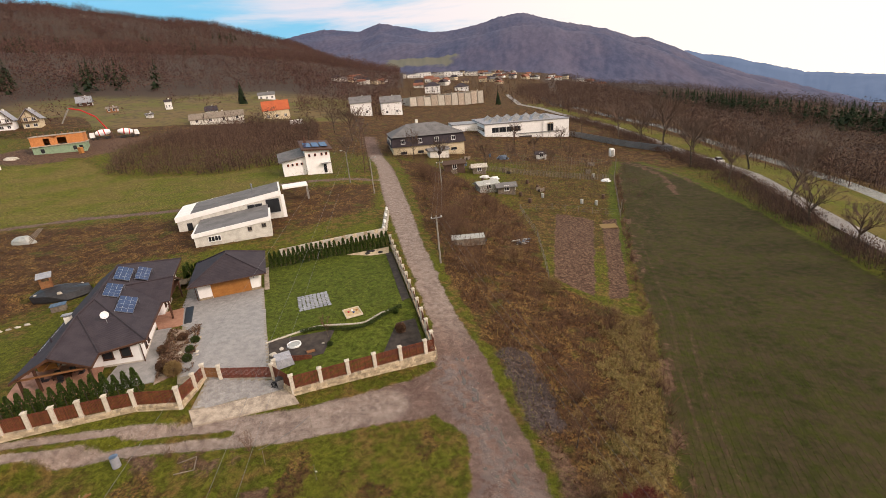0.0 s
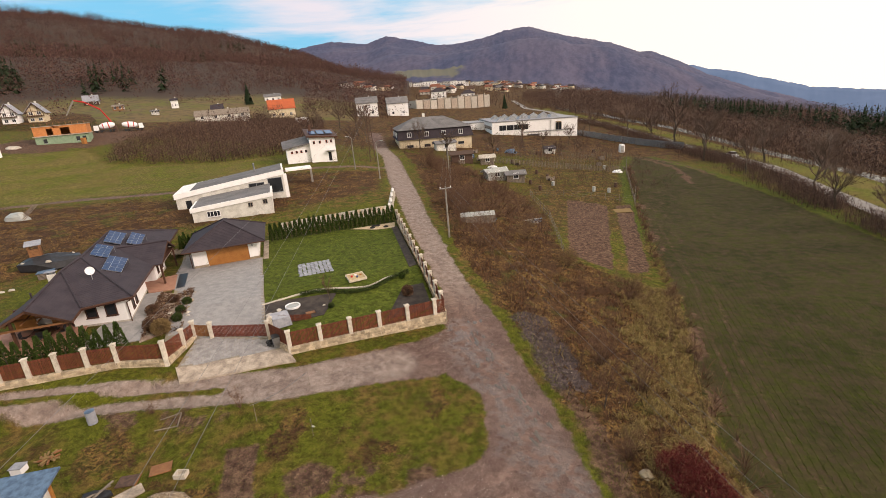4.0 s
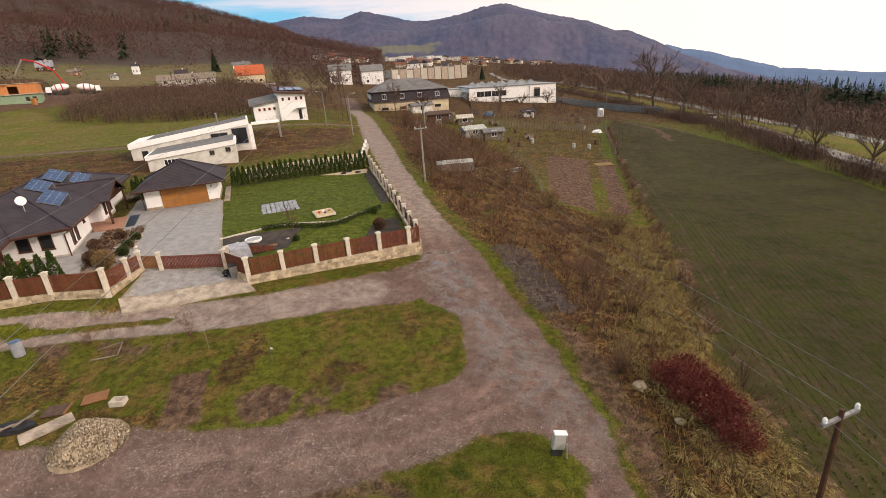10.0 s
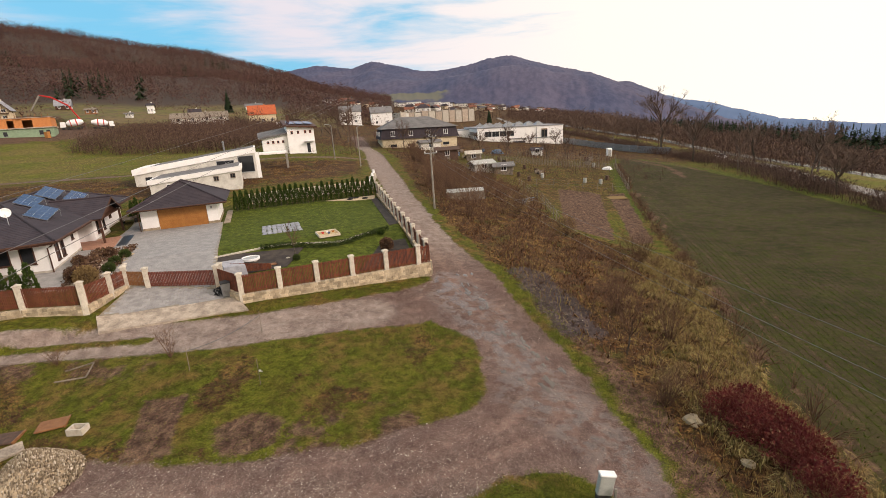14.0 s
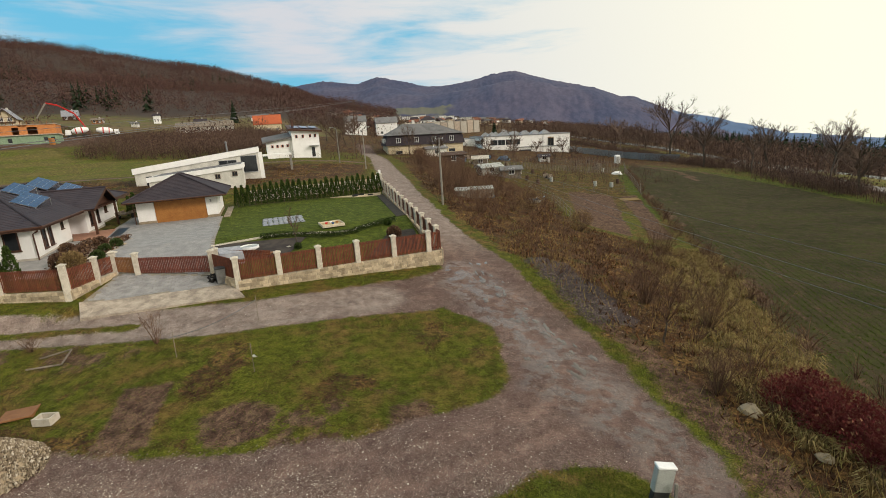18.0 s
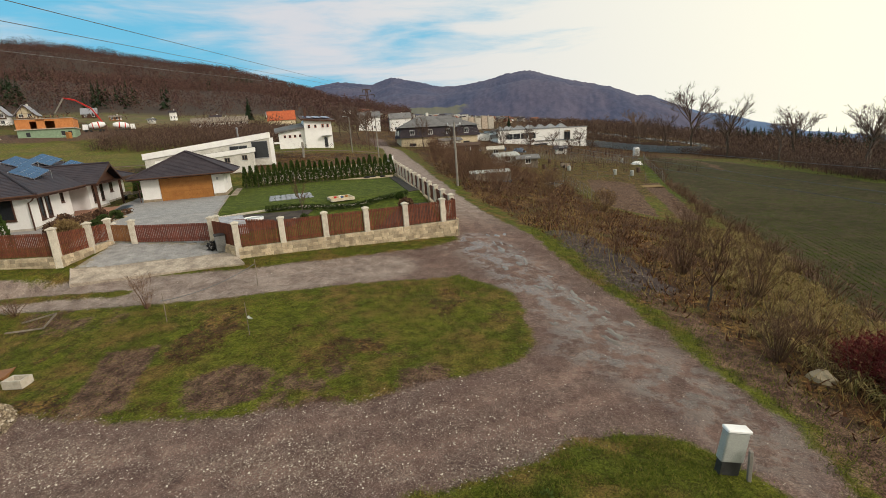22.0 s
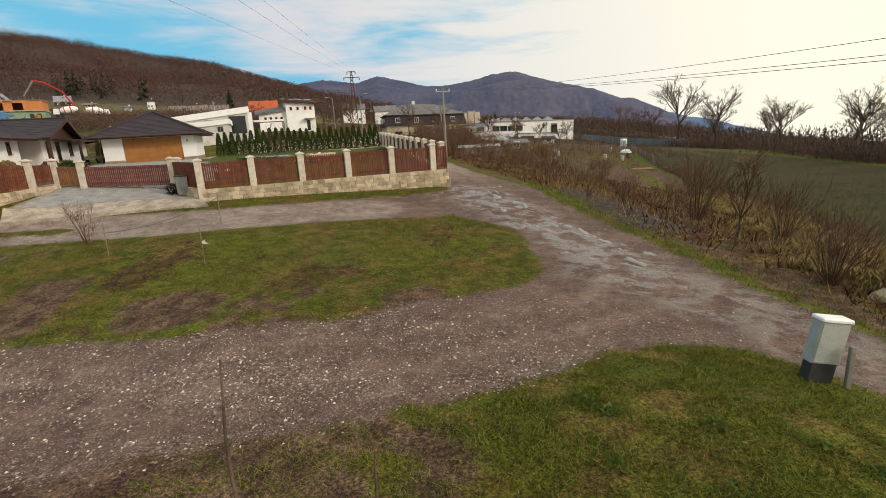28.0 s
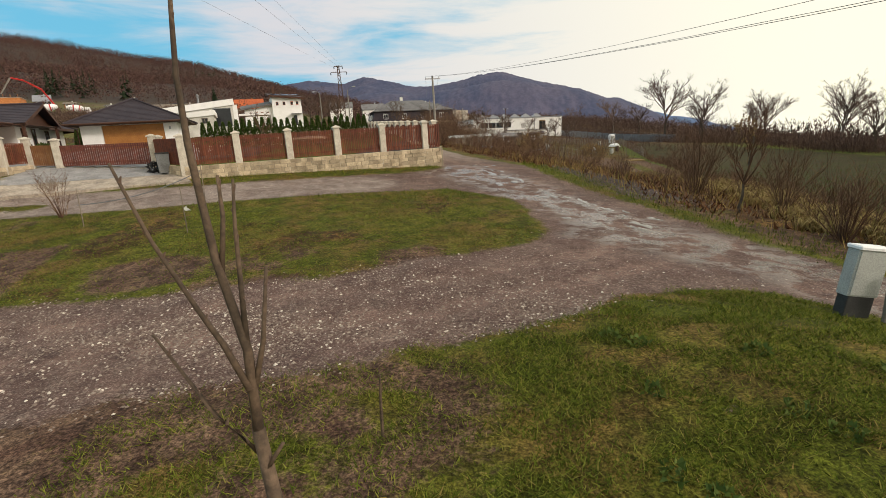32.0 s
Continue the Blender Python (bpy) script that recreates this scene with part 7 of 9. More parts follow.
for x in (-0.55, 0.55):
    for y in (-0.55, 0.55):
        part("post", Mesh().box(x - 0.06, x + 0.06, y - 0.06, y + 0.06, -0.3, 2.7), wicket_wood, hut)
for k in range(7):
    part("board", Mesh().box(-0.55, 0.55, -0.63, -0.612, 1.1 + k * 0.16, 1.24 + k * 0.16), wicket_wood, hut)
    part("board", Mesh().box(0.612, 0.63, -0.55, 0.55, 1.1 + k * 0.16, 1.24 + k * 0.16), wicket_wood, hut)
part("roof", Mesh().sheet([(-0.85, -0.85, 2.72), (0.85, -0.85, 2.72), (0.85, 0.85, 3.05), (-0.85, 0.85, 3.05)], 0.08), slate, hut)
crate = thing("pallet_stack", "pallets with a blue-grey sheet and stones on top", "pallet", yard_pose(39.2, 29.6, turn=10))
for k in range(5):
    part("pallet", Mesh().box(-0.75, 0.75, -0.55, 0.55, k * 0.15, k * 0.15 + 0.11), grey_wood, crate)
part("cover_sheet", Mesh().box(-0.85, 0.85, -0.65, 0.65, 0.76, 0.82, 0.02), tarp_blue, crate)
for k in range(9):
    solid("edging_stone", rock_data(81 + k, 0.35, 0.25, 0.18, grey_block, "edging_stone"), None, "pale rough edging stone in the rear garden", "stone", yard_pose(41.5 + 0.8 * k, 26.5 - 0.25 * k), "edging stones")
cart = thing("flat_trailer", "small grey wooden flat trailer beside the garage", "trailer", yard_pose(25.0, 29.8, turn=-12))
part("bed", Mesh().box(-0.6, 0.6, -1.0, 1.0, 0.5, 0.58, 0.01), grey_wood, cart)
for x in (-0.6, 0.57):
    part("side_board", Mesh().box(x, x + 0.03, -1.0, 1.0, 0.585, 0.8), grey_wood, cart)
for x in (-0.68, 0.68):
    part("wheel", Mesh().tube([(x - 0.06, 0, 0.28), (x + 0.06, 0, 0.28)], [0.28, 0.28], 12), rubber, cart)
part("drawbar", Mesh().tube([(0, -1.0, 0.52), (0, -1.8, 0.42)], [0.03, 0.03], 6), steel_grey, cart)

# ---- by the junction ----
box = thing("cable_cabinet", "pale grey plastic cable cabinet leaning on a dark plinth", "cabinet", pose(6.85, 13.35, height(6.85, 13.35) + 0.04, 0, 9, 12))
part("plinth", Mesh().box(-0.22, 0.22, -0.1, 0.1, -0.3, 0.33, 0.01), plastic_dark, box)
body = part("body", Mesh().box(-0.25, 0.25, -0.11, 0.11, 0.335, 1.06, 0.015), plastic_pale, box)
part("door", Mesh().box(-0.23, 0.23, -0.125, -0.112, 0.36, 1.03, 0.008), plastic_pale, body)
part("lid", Mesh().box(-0.27, 0.27, -0.14, 0.13, 1.063, 1.12, 0.02), plastic_white, box)
post = solid("marker_post", Mesh().box(-0.04, 0.04, -0.04, 0.04, -0.2, 0.75, 0.01), pole_concrete, "short concrete marker post behind the cabinet", "post", ground_pose(7.25, 13.2))
for x, y, k, lab in ((11.3, 18.7, 1.5, "large buff boulder on the bank"), (12.5, 16.4, 0.9, "buff boulder on the bank")):
    o = solid("bank_boulder", random.choice(rocks), None, lab, "boulder", ground_pose(x, y, x * 40), "bank boulders")
    o.scale = (k, k, k * 1.2)
pile = Mesh()
rng = random.Random(8)
for k in range(3600):
    a, r = rng.uniform(0, 6.28), 1.75 * rng.random() ** 0.6
    x, y, z = r * math.cos(a), r * math.sin(a) * 0.9, max(0, 1.3 * (1 - (r / 1.8) ** 1.25)) + rng.uniform(-0.02, 0.05)
    s = rng.uniform(0.025, 0.07)
    pile.add([(x - s, y - s * 0.6, z - s), (x + s, y - s, z - s), (x + s * 0.3, y + s, z - s), (x + rng.uniform(-s, s) * 0.5, y, z + s * 0.35)], [(0, 1, 3), (1, 2, 3), (2, 0, 3)])
heap = thing("stone_pile", "conical pile of pale crushed stone on the grass", "stone pile", ground_pose(-14.3, 12.4))
part("stone_rest", pile, heap_stone, heap)["kind"] = "stuff"
part("heart", Mesh().lathe([(1.7, -0.15), (1.25, 0.4), (0.7, 0.85), (0.05, 1.2)], 16), boulder_stone, heap)
for x, y, t, mt in ((-18.0, 14.2, 20, rust_steel), (-16.6, 15.2, 32, rust_steel)):
    o = thing("rusty_plate", "rusty brown sheet-metal lid lying on the grass", "plate", ground_pose(x, y, t), "rusty plates")
    part("plate", Mesh().box(-0.55, 0.55, -0.45, 0.45, 0.03, 0.1, 0.02), wicket_wood if t > 30 else rust_steel, o)
    part("edge", Mesh().box(0.55, 0.62, -0.45, 0.45, 0.0, 0.12), wicket_wood, o)
o = thing("concrete_trough", "small pale concrete trough lying on the grass", "trough", ground_pose(-14.9, 14.9, 10))
part("shell", Mesh().box(-0.35, 0.35, -0.25, -0.18, 0, 0.3).box(-0.35, 0.35, 0.18, 0.25, 0, 0.3).box(-0.35, -0.28, -0.18, 0.18, 0, 0.3).box(0.28, 0.35, -0.18, 0.18, 0, 0.3).box(-0.28, 0.28, -0.18, 0.18, 0, 0.08), pillar_stone, o)
o = thing("wooden_pallet", "broken wooden frame lying on the grass", "frame", ground_pose(-18.6, 18.4, 25))
for a, b in (((-0.7, -0.5, 0.06), (0.7, -0.5, 0.06)), ((0.7, -0.5, 0.06), (0.75, 0.55, 0.35)), ((0.75, 0.55, 0.35), (-0.65, 0.6, 0.08))):
    part("bar", Mesh().tube([a, b], [0.04, 0.04], 4), grey_wood, o)
o = thing("water_barrel", "dented grey-blue barrel beside the lane", "barrel", ground_pose(-24.1, 17.9, 20))
part("drum", Mesh().lathe([(0.28, 0), (0.3, 0.02), (0.3, 0.3), (0.31, 0.33), (0.3, 0.36), (0.3, 0.64), (0.31, 0.67), (0.3, 0.7), (0.29, 0.95)], 16), slate, o)
part("lid", Mesh().lathe([(0.3, 0.951), (0.3, 0.98), (0.05, 0.99)], 16), tarp_blue, o)
o = thing("log_pile", "small heap of split logs on the grass", "logs", ground_pose(-24.4, 14.8, 10))
for k in range(26):
    a = k * 2.4
    part("log", Mesh().tube([(-0.2, 0, 0), (0.2, 0, 0.02)], [0.07, 0.07], 6), leaf_ochre if k % 3 else wicket_wood, o).matrix_local = pose(0.6 * math.cos(a) * (k % 5) / 4, 0.6 * math.sin(a) * (k % 5) / 4, 0.08 + 0.1 * (k // 10), 0, 0, a * 57)
o = thing("fly_tipped_box", "dumped white box with a dark lid on the grass", "box", ground_pose(-25.5, 13.9, 15))
part("body", Mesh().box(-0.35, 0.35, -0.3, 0.3, 0, 0.4, 0.03), plastic_white, o)
part("lid", Mesh().box(-0.38, 0.38, -0.33, 0.33, 0.405, 0.45), slate, o)
shed = thing("garden_shed", "pale rendered shed with a blue-grey sheet roof and white door", "shed", pose(-23.7, 6.1, height(-22, 9) - 0.45, 0, 0, 24))
part("wall", Mesh().box(0, 5.2, 0, 4.2, -0.8, 2.0), old_render, shed)
part("roof", Mesh().sheet([(-0.5, -0.5, 2.05), (5.7, -0.5, 2.05), (5.7, 4.8, 2.75), (-0.5, 4.8, 2.75)], 0.12), tarp_blue, shed, "dark blue-grey sheet roof")
part("gable", Mesh().add([(5.19, 0, 2.0), (5.19, 4.2, 2.0), (5.19, 4.2, 2.6), (4.99, 0, 2.0), (4.99, 4.2, 2.0), (4.99, 4.2, 2.6)], [(0, 1, 2), (5, 4, 3), (0, 3, 4, 1), (1, 4, 5, 2), (2, 5, 3, 0)]), old_render, shed)
door = part("door", Mesh().box(5.21, 5.27, 0.5, 3.2, 0.1, 1.9, 0.01), plastic_white, shed, "large white sheet door")
for y0 in (0.5, 1.4, 2.3):
    part("door_panel", Mesh().box(5.272, 5.29, y0 + 0.06, y0 + 0.84, 0.2, 1.8, 0.006), plastic_white, door)
part("corner_post", Mesh().box(5.21, 5.33, 4.1, 4.25, -0.6, 2.6), door_wood, shed)
part("gutter", Mesh().tube([(-0.5, -0.56, 2.0), (5.7, -0.56, 2.0)], [0.06, 0.06], 6), plastic_pale, shed)
part("yard_slab", Mesh().box(5.3, 7.4, 1.0, 5.0, -0.3, 0.32, 0.03), concrete, shed)
junk = thing("rubbish_heap", "heap of dark sheeting and boards beside the shed", "heap", ground_pose(-19.0, 13.0, 20))
part("sheet", rock_data(91, 0.9, 0.5, 0.35, tarp_black, "sheet"), tarp_black, junk)
for k in range(4):
    part("board", Mesh().box(-0.7, 0.7, -0.07, 0.07, 0, 0.03), grey_wood, junk).matrix_local = pose(0.3 * k - 0.5, -0.3 + 0.15 * k, 0.2 + 0.05 * k, 4, 6, 25 * k)
o = solid("lean_board", Mesh().box(-0.45, 0.45, -1.1, 1.1, 0.0, 0.12, 0.03), concrete, "broken concrete slab beside the stone pile", "slab", ground_pose(-17.4, 13.1, -35))
stake = thing("stake_with_cloth", "thin stake with a white rag tied to it", "stake", ground_pose(-8.2, 18.5))
part("rod", Mesh().tube([(0, 0, -0.2), (0.02, 0, 1.35)], [0.015, 0.012], 5), grey_wood, stake)
part("rag", Mesh().add([(0, 0, 0.75), (0.12, 0.02, 0.78), (0.26, 0.0, 0.7), (0.05, 0.03, 0.68), (0.13, 0, 0.84)], [(0, 1, 3), (1, 2, 3), (0, 4, 1)]), plastic_white, stake)
for x, y in ((-10.6, 23.0), (-12.6, 19.3)):
    solid("thin_stake", Mesh().tube([(0, 0, -0.2), (0.03, 0.02, 1.25)], [0.018, 0.014], 5), grey_wood, "thin grey wooden stake in the verge", "stake", ground_pose(x, y), "stakes")
wire((-13.4, 20.0, height(-13.4, 20) + 0.5), (-10.6, 23.0, height(-10.6, 23.0) + 1.0), 0.25, 0.018, "slack white rope tied between stakes")

puddle_water = Nodes("puddle_water", 0.07)
puddle_water.b.inputs["Specular IOR Level"].default_value = 0.7
puddle_mat = puddle_water.done((0.07, 0.055, 0.045), puddle_water.noise(9.0), 0.05)
# ---- allotments ----
gh = thing("cold_frame", "low greenhouse of old window frames with a dark cover", "greenhouse", ground_pose(-4.0, 65.6, 12))
for k in range(7):
    part("pane_frame", Mesh().box(-2.6 + k * 0.75, -1.9 + k * 0.75, -0.9, -0.84, 0, 1.15), grey_wood, gh)
    part("top_pane", Mesh().sheet([(-2.6 + k * 0.75, -0.9, 1.17), (-1.9 + k * 0.75, -0.9, 1.17), (-1.9 + k * 0.75, 0.7, 1.45), (-2.6 + k * 0.75, 0.7, 1.45)], 0.04), plastic_pale, gh)
part("back", Mesh().box(-2.6, 2.6, 0.7, 0.78, 0, 1.4), grey_wood, gh)
solid("dark_cover", rock_data(51, 1.6, 0.9, 0.7, tarp_blue, "dark_cover"), None, "dark blue tarpaulin over a heap", "tarpaulin", ground_pose(-3.2, 68.4))
o = thing("board_heap", "heap of boards and blue plastic on the allotment", "heap", ground_pose(4.2, 69.4, 30))
for k in range(9):
    part("board", Mesh().box(-1.2, 1.2, -0.15, 0.15, 0, 0.06), (grey_wood, plastic_pale, tarp_blue)[k % 3], o).matrix_local = pose(0.3 * (k % 3) - 0.3, 0.3 * (k % 4), 0.06 + 0.07 * k, 0, 5, k * 23)
solid("wood_sheet", Mesh().box(-1.5, 1.5, -1.3, 1.3, 0.05, 0.13, 0.02), leaf_ochre, "pale yellow plywood sheet lying on the plot", "board", ground_pose(19.7, 86, 5))
for x, y, t, w, d, h, mt, rf, lab in ((-6.5, 103, 30, 4.5, 3, 2.0, plastic_pale, plastic_pale, "plastic-covered greenhouse with a pale roof"), (-2.4, 103.5, 12, 4, 3, 1.9, grey_wood, flat_roof, "weathered allotment hut with a flat roof"),
                                     (-18, 121, 15, 5.5, 4, 2.3, rust_steel, rust_steel, "rusty tin shed on the allotments"), (-10.5, 122, 10, 3.5, 3, 2.0, grey_wood, grey_block, "grey plank shed on the allotments"),
                                     (-26, 140, 25, 6, 4, 2.4, old_render, flat_roof, "pale block shed by the allotments"), (6, 150, 5, 3, 3, 1.8, plastic_white, roof_tile, "small white allotment hut")):
    cottage(x, y, t, w, d, h, 0.7, mt, rf, lab, "shed", 1, 1, chimney=False, group="allotment sheds", name="allotment_shed")
o = thing("covered_car", "car under a blue and white tarpaulin", "car", ground_pose(-4.5, 146, 15))
part("cover", rock_data(61, 2.3, 1.0, 1.3, tarp_blue, "cover"), tarp_blue, o)
for wx in (-1.3, 1.3):
    part("wheel", Mesh().tube([(wx, -0.9, 0.3), (wx, -0.75, 0.3)], [0.3, 0.3], 10), rubber, o)
for x, y in ((-4.4, 118), (-7, 118.5), (23.5, 122)):
    solid("white_sheet", rock_data(int(x * 3) % 50, 1.3, 0.8, 0.7, plastic_white, "white_sheet"), None, "crumpled white plastic sheet on the plot", "sheet", ground_pose(x, y), "plastic sheets")
wc = thing("toilet_cabin", "white portable cabin standing at the field corner", "cabin", pose(30.3, 163, height(30.3, 163), 0, 0, 10))
part("shell", Mesh().box(-0.8, 0.8, -0.8, 0.8, 0, 2.6, 0.25), plastic_white, wc)
part("door", Mesh().box(-0.5, 0.5, -0.84, -0.802, 0.1, 2.1, 0.02), plastic_pale, wc)


rng = random.Random(77)
for x0, y0, n_p, turn in ((6, 131, 14, 4), (10, 137, 16, 2), (-2, 134, 12, 6), (14, 143, 14, 0), (2, 146, 12, 5), (18, 130, 10, 3)):
    row = thing("bean_poles", "row of leaning bare bean poles on the allotment", "bean poles", ground_pose(x0, y0, turn), "bean poles")
    for k in range(n_p):
        part("pole", Mesh().tube([(0, 0, -0.5), (rng.uniform(-0.15, 0.15), rng.uniform(-0.15, 0.15), rng.uniform(1.3, 2.2))], [0.04, 0.03], 4), grey_wood, row).location = (k * 0.8, rng.uniform(-0.6, 0.6), 0)
for k in range(26):
    x, y = rng.uniform(-16, 24), rng.uniform(98, 160)
    if poly_depth(np.array([x]), np.array([y]), LANE)[0] > -3:
        continue
    junk_mat, junk_name, junk_label = rng.choice(((tarp_blue, "water_butt", "blue plastic water butt on the plot"), (plastic_pale, "plastic_tub", "pale grey plastic tub on the plot"), (rust_steel, "rusty_drum", "rusty steel drum on the plot"), (grey_wood, "compost_box", "grey plank compost box on the plot")))
    o = thing(junk_name, junk_label, junk_name.split("_")[1], ground_pose(x, y, rng.uniform(0, 90)), junk_name + " group")
    if junk_name == "compost_box":
        for q in range(4):
            part("plank", Mesh().box(-0.7, 0.7, -0.7, -0.65, q * 0.24, q * 0.24 + 0.2).box(-0.7, 0.7, 0.65, 0.7, q * 0.24, q * 0.24 + 0.2), junk_mat, o)
        part("heap", rock_data(200 + k, 0.6, 0.6, 0.6, mulch, "heap"), mulch, o)
    else:
        part("drum", Mesh().lathe([(0.3, -0.1), (0.34, 0.1), (0.36, 0.5), (0.33, 0.9), (0.3, 0.92)], 12), junk_mat, o)
        part("rim", Mesh().lathe([(0.33, 0.9), (0.36, 0.92), (0.36, 0.97), (0.3, 0.97)], 12), junk_mat, o)


def post_fence(name, line, label, gap=2.6, h=1.4, mesh_on=True):
    ob = thing(name, label, "fence")
    for (ax, ay), (bx, by) in zip(line, line[1:]):
        run = math.hypot(bx - ax, by - ay)
        n_p = max(1, int(run / gap))
        for k in range(n_p + 1):
            x, y = ax + (bx - ax) * k / n_p, ay + (by - ay) * k / n_p
            part("post", Mesh().box(-0.05, 0.05, -0.05, 0.05, -0.2, h), grey_wood, ob).matrix_local = pose(x, y, height(x, y), random.uniform(-3, 3), random.uniform(-3, 3), 0)
        for z in (0.35, 0.8, h - 0.1):
            pts = [(ax + (bx - ax) * t, ay + (by - ay) * t, height(ax + (bx - ax) * t, ay + (by - ay) * t) + z) for t in np.linspace(0, 1, 8)]
            part("wire", Mesh().tube(pts, [0.012] * 8, 4), wire_metal, ob)


post_fence("plot_fence", [(8.2, 56), (6.6, 75), (3.0, 93), (9.5, 95), (22.8, 92.6), (24.2, 100)], "wire fence on old posts round the plots")
post_fence("plot_fence", [(22.5, 90), (25.6, 122), (30, 150)], "wire fence on old posts along the field")
post_fence("plot_fence", [(-10, 128), (6, 126), (26.0, 124)], "wire fence on old posts round the plots")
post_fence("plot_fence", [(-12, 152), (8, 150), (28, 146)], "wire fence on old posts round the plots")
o = thing("picket_fence", "old dark picket fence across the allotments", "fence")
for k in range(90):
    x, y = -8 + k * 0.38, 126.8 - k * 0.045
    part("picket", Mesh().box(-0.07, 0.07, -0.015, 0.015, -0.1, 1.45), grey_wood, o).matrix_local = pose(x, y, height(x, y), 0, random.uniform(-3, 3), 0)
gf = thing("sheet_fence", "long grey sheet-metal fence beside the factory", "fence")
for k in range(16):
    x, y = 18 + k * 2.1, 206 - k * 2.4
    part("sheet", Mesh().box(-1.55, 1.55, -0.03, 0.03, 0, 2.3), steel_grey, gf).matrix_local = pose(x, y, height(x, y), 0, 0, -49)

# ---- river road and water ----


def strip(line, width, lift):
    m = Mesh()
    for k, (x, y) in enumerate(line):
        (ax, ay), (bx, by) = line[max(0, k - 1)], line[min(len(line) - 1, k + 1)]
        q = math.hypot(bx - ax, by - ay)
        nx, ny = (by - ay) / q, -(bx - ax) / q
        z = height(x, y) + lift
        m.v.extend([(x - nx * width / 2, y - ny * width / 2, z), (x + nx * width / 2, y + ny * width / 2, z)])
    m.f = [(2 * k, 2 * k + 1, 2 * k + 3, 2 * k + 2) for k in range(len(line) - 1)]
    return m


BANK = [(58, -60), (57.5, 20), (57.3, 50), (56.8, 77), (57.5, 100), (58.5, 125), (57, 150), (50, 195), (40, 232), (18, 275), (-6, 330), (-20, 420)]


def denser(line, step=6.0):
    out = []
    for (ax, ay), (bx, by) in zip(line, line[1:]):
        n_p = max(1, int(math.hypot(bx - ax, by - ay) / step))
        out += [(ax + (bx - ax) * k / n_p, ay + (by - ay) * k / n_p) for k in range(n_p)]
    return out + [line[-1]]


asphalt = plain("asphalt", (0.27, 0.25, 0.24), (0.2, 0.19, 0.185), 0.5, 0.85)
tagged(new("river_road", strip(denser(BANK), 3.2, 0.35).data("river_road", asphalt)), "pale grey paved riverside road", "road", kind="structure")
wm = Nodes("river_water", 0.22)
wm.b.inputs["Specular IOR Level"].default_value = 0.4
tagged(new("river", strip(denser([(x + 18 + 0.02 * max(0, y - 60), y) for x, y in BANK]), 4.6, 0.3).data("river", wm.done((0.05, 0.06, 0.06), wm.noise(1.5), 0.15))), "slow grey river beyond the road", "water", kind="structure")
for k, (x, y, t) in enumerate(((57.4, 146, 96),)):
    car = thing("parked_car", "white car on the riverside road", "car", ground_pose(x, y, t, -0.36), "riverside cars")
    part("body", Mesh().box(-2.1, 2.1, -0.85, 0.85, 0.3, 0.85, 0.12), plastic_white, car)
    part("cabin", Mesh().box(-1.2, 1.0, -0.75, 0.75, 0.855, 1.45, 0.2), glass_dark, car)
    for wx in (-1.3, 1.3):
        for wy in (-0.8, 0.8):
            part("wheel", Mesh().tube([(wx, wy - 0.1, 0.32), (wx, wy + 0.1, 0.32)], [0.32, 0.32], 10), rubber, car)


# ---- plants: grass, gravel, scrub, trees, woods ----
def tri_mesh(name, v, mat):
    """Loose triangles, from an array (n, 3, 3)."""
    v = np.asarray(v, np.float32)
    k = len(v)
    me = bpy.data.meshes.new(name)
    me.vertices.add(3 * k)
    me.vertices.foreach_set("co", v.ravel())
    me.loops.add(3 * k)
    me.loops.foreach_set("vertex_index", np.arange(3 * k, dtype=np.int32))
    me.polygons.add(k)
    me.polygons.foreach_set("loop_start", np.arange(0, 3 * k, 3, dtype=np.int32))
    me.update(calc_edges=True)
    me.materials.append(mat)
    return me


grid_x, grid_y = GX, GY
grid_w = {k: w.reshape(gx.shape) for k, w in dict(layers, z=fz).items()}


def sample(key, x, y):
    """A ground layer at places, between its grid lines."""
    i = np.clip(np.searchsorted(grid_x, x) - 1, 0, len(grid_x) - 2)
    j = np.clip(np.searchsorted(grid_y, y) - 1, 0, len(grid_y) - 2)
    u, v = (x - grid_x[i]) / (grid_x[i + 1] - grid_x[i]), (y - grid_y[j]) / (grid_y[j + 1] - grid_y[j])
    w = grid_w[key]
    return (w[j, i] * (1 - u) + w[j, i + 1] * u) * (1 - v) + (w[j + 1, i] * (1 - u) + w[j + 1, i + 1] * u) * v


R = np.random.RandomState(4)

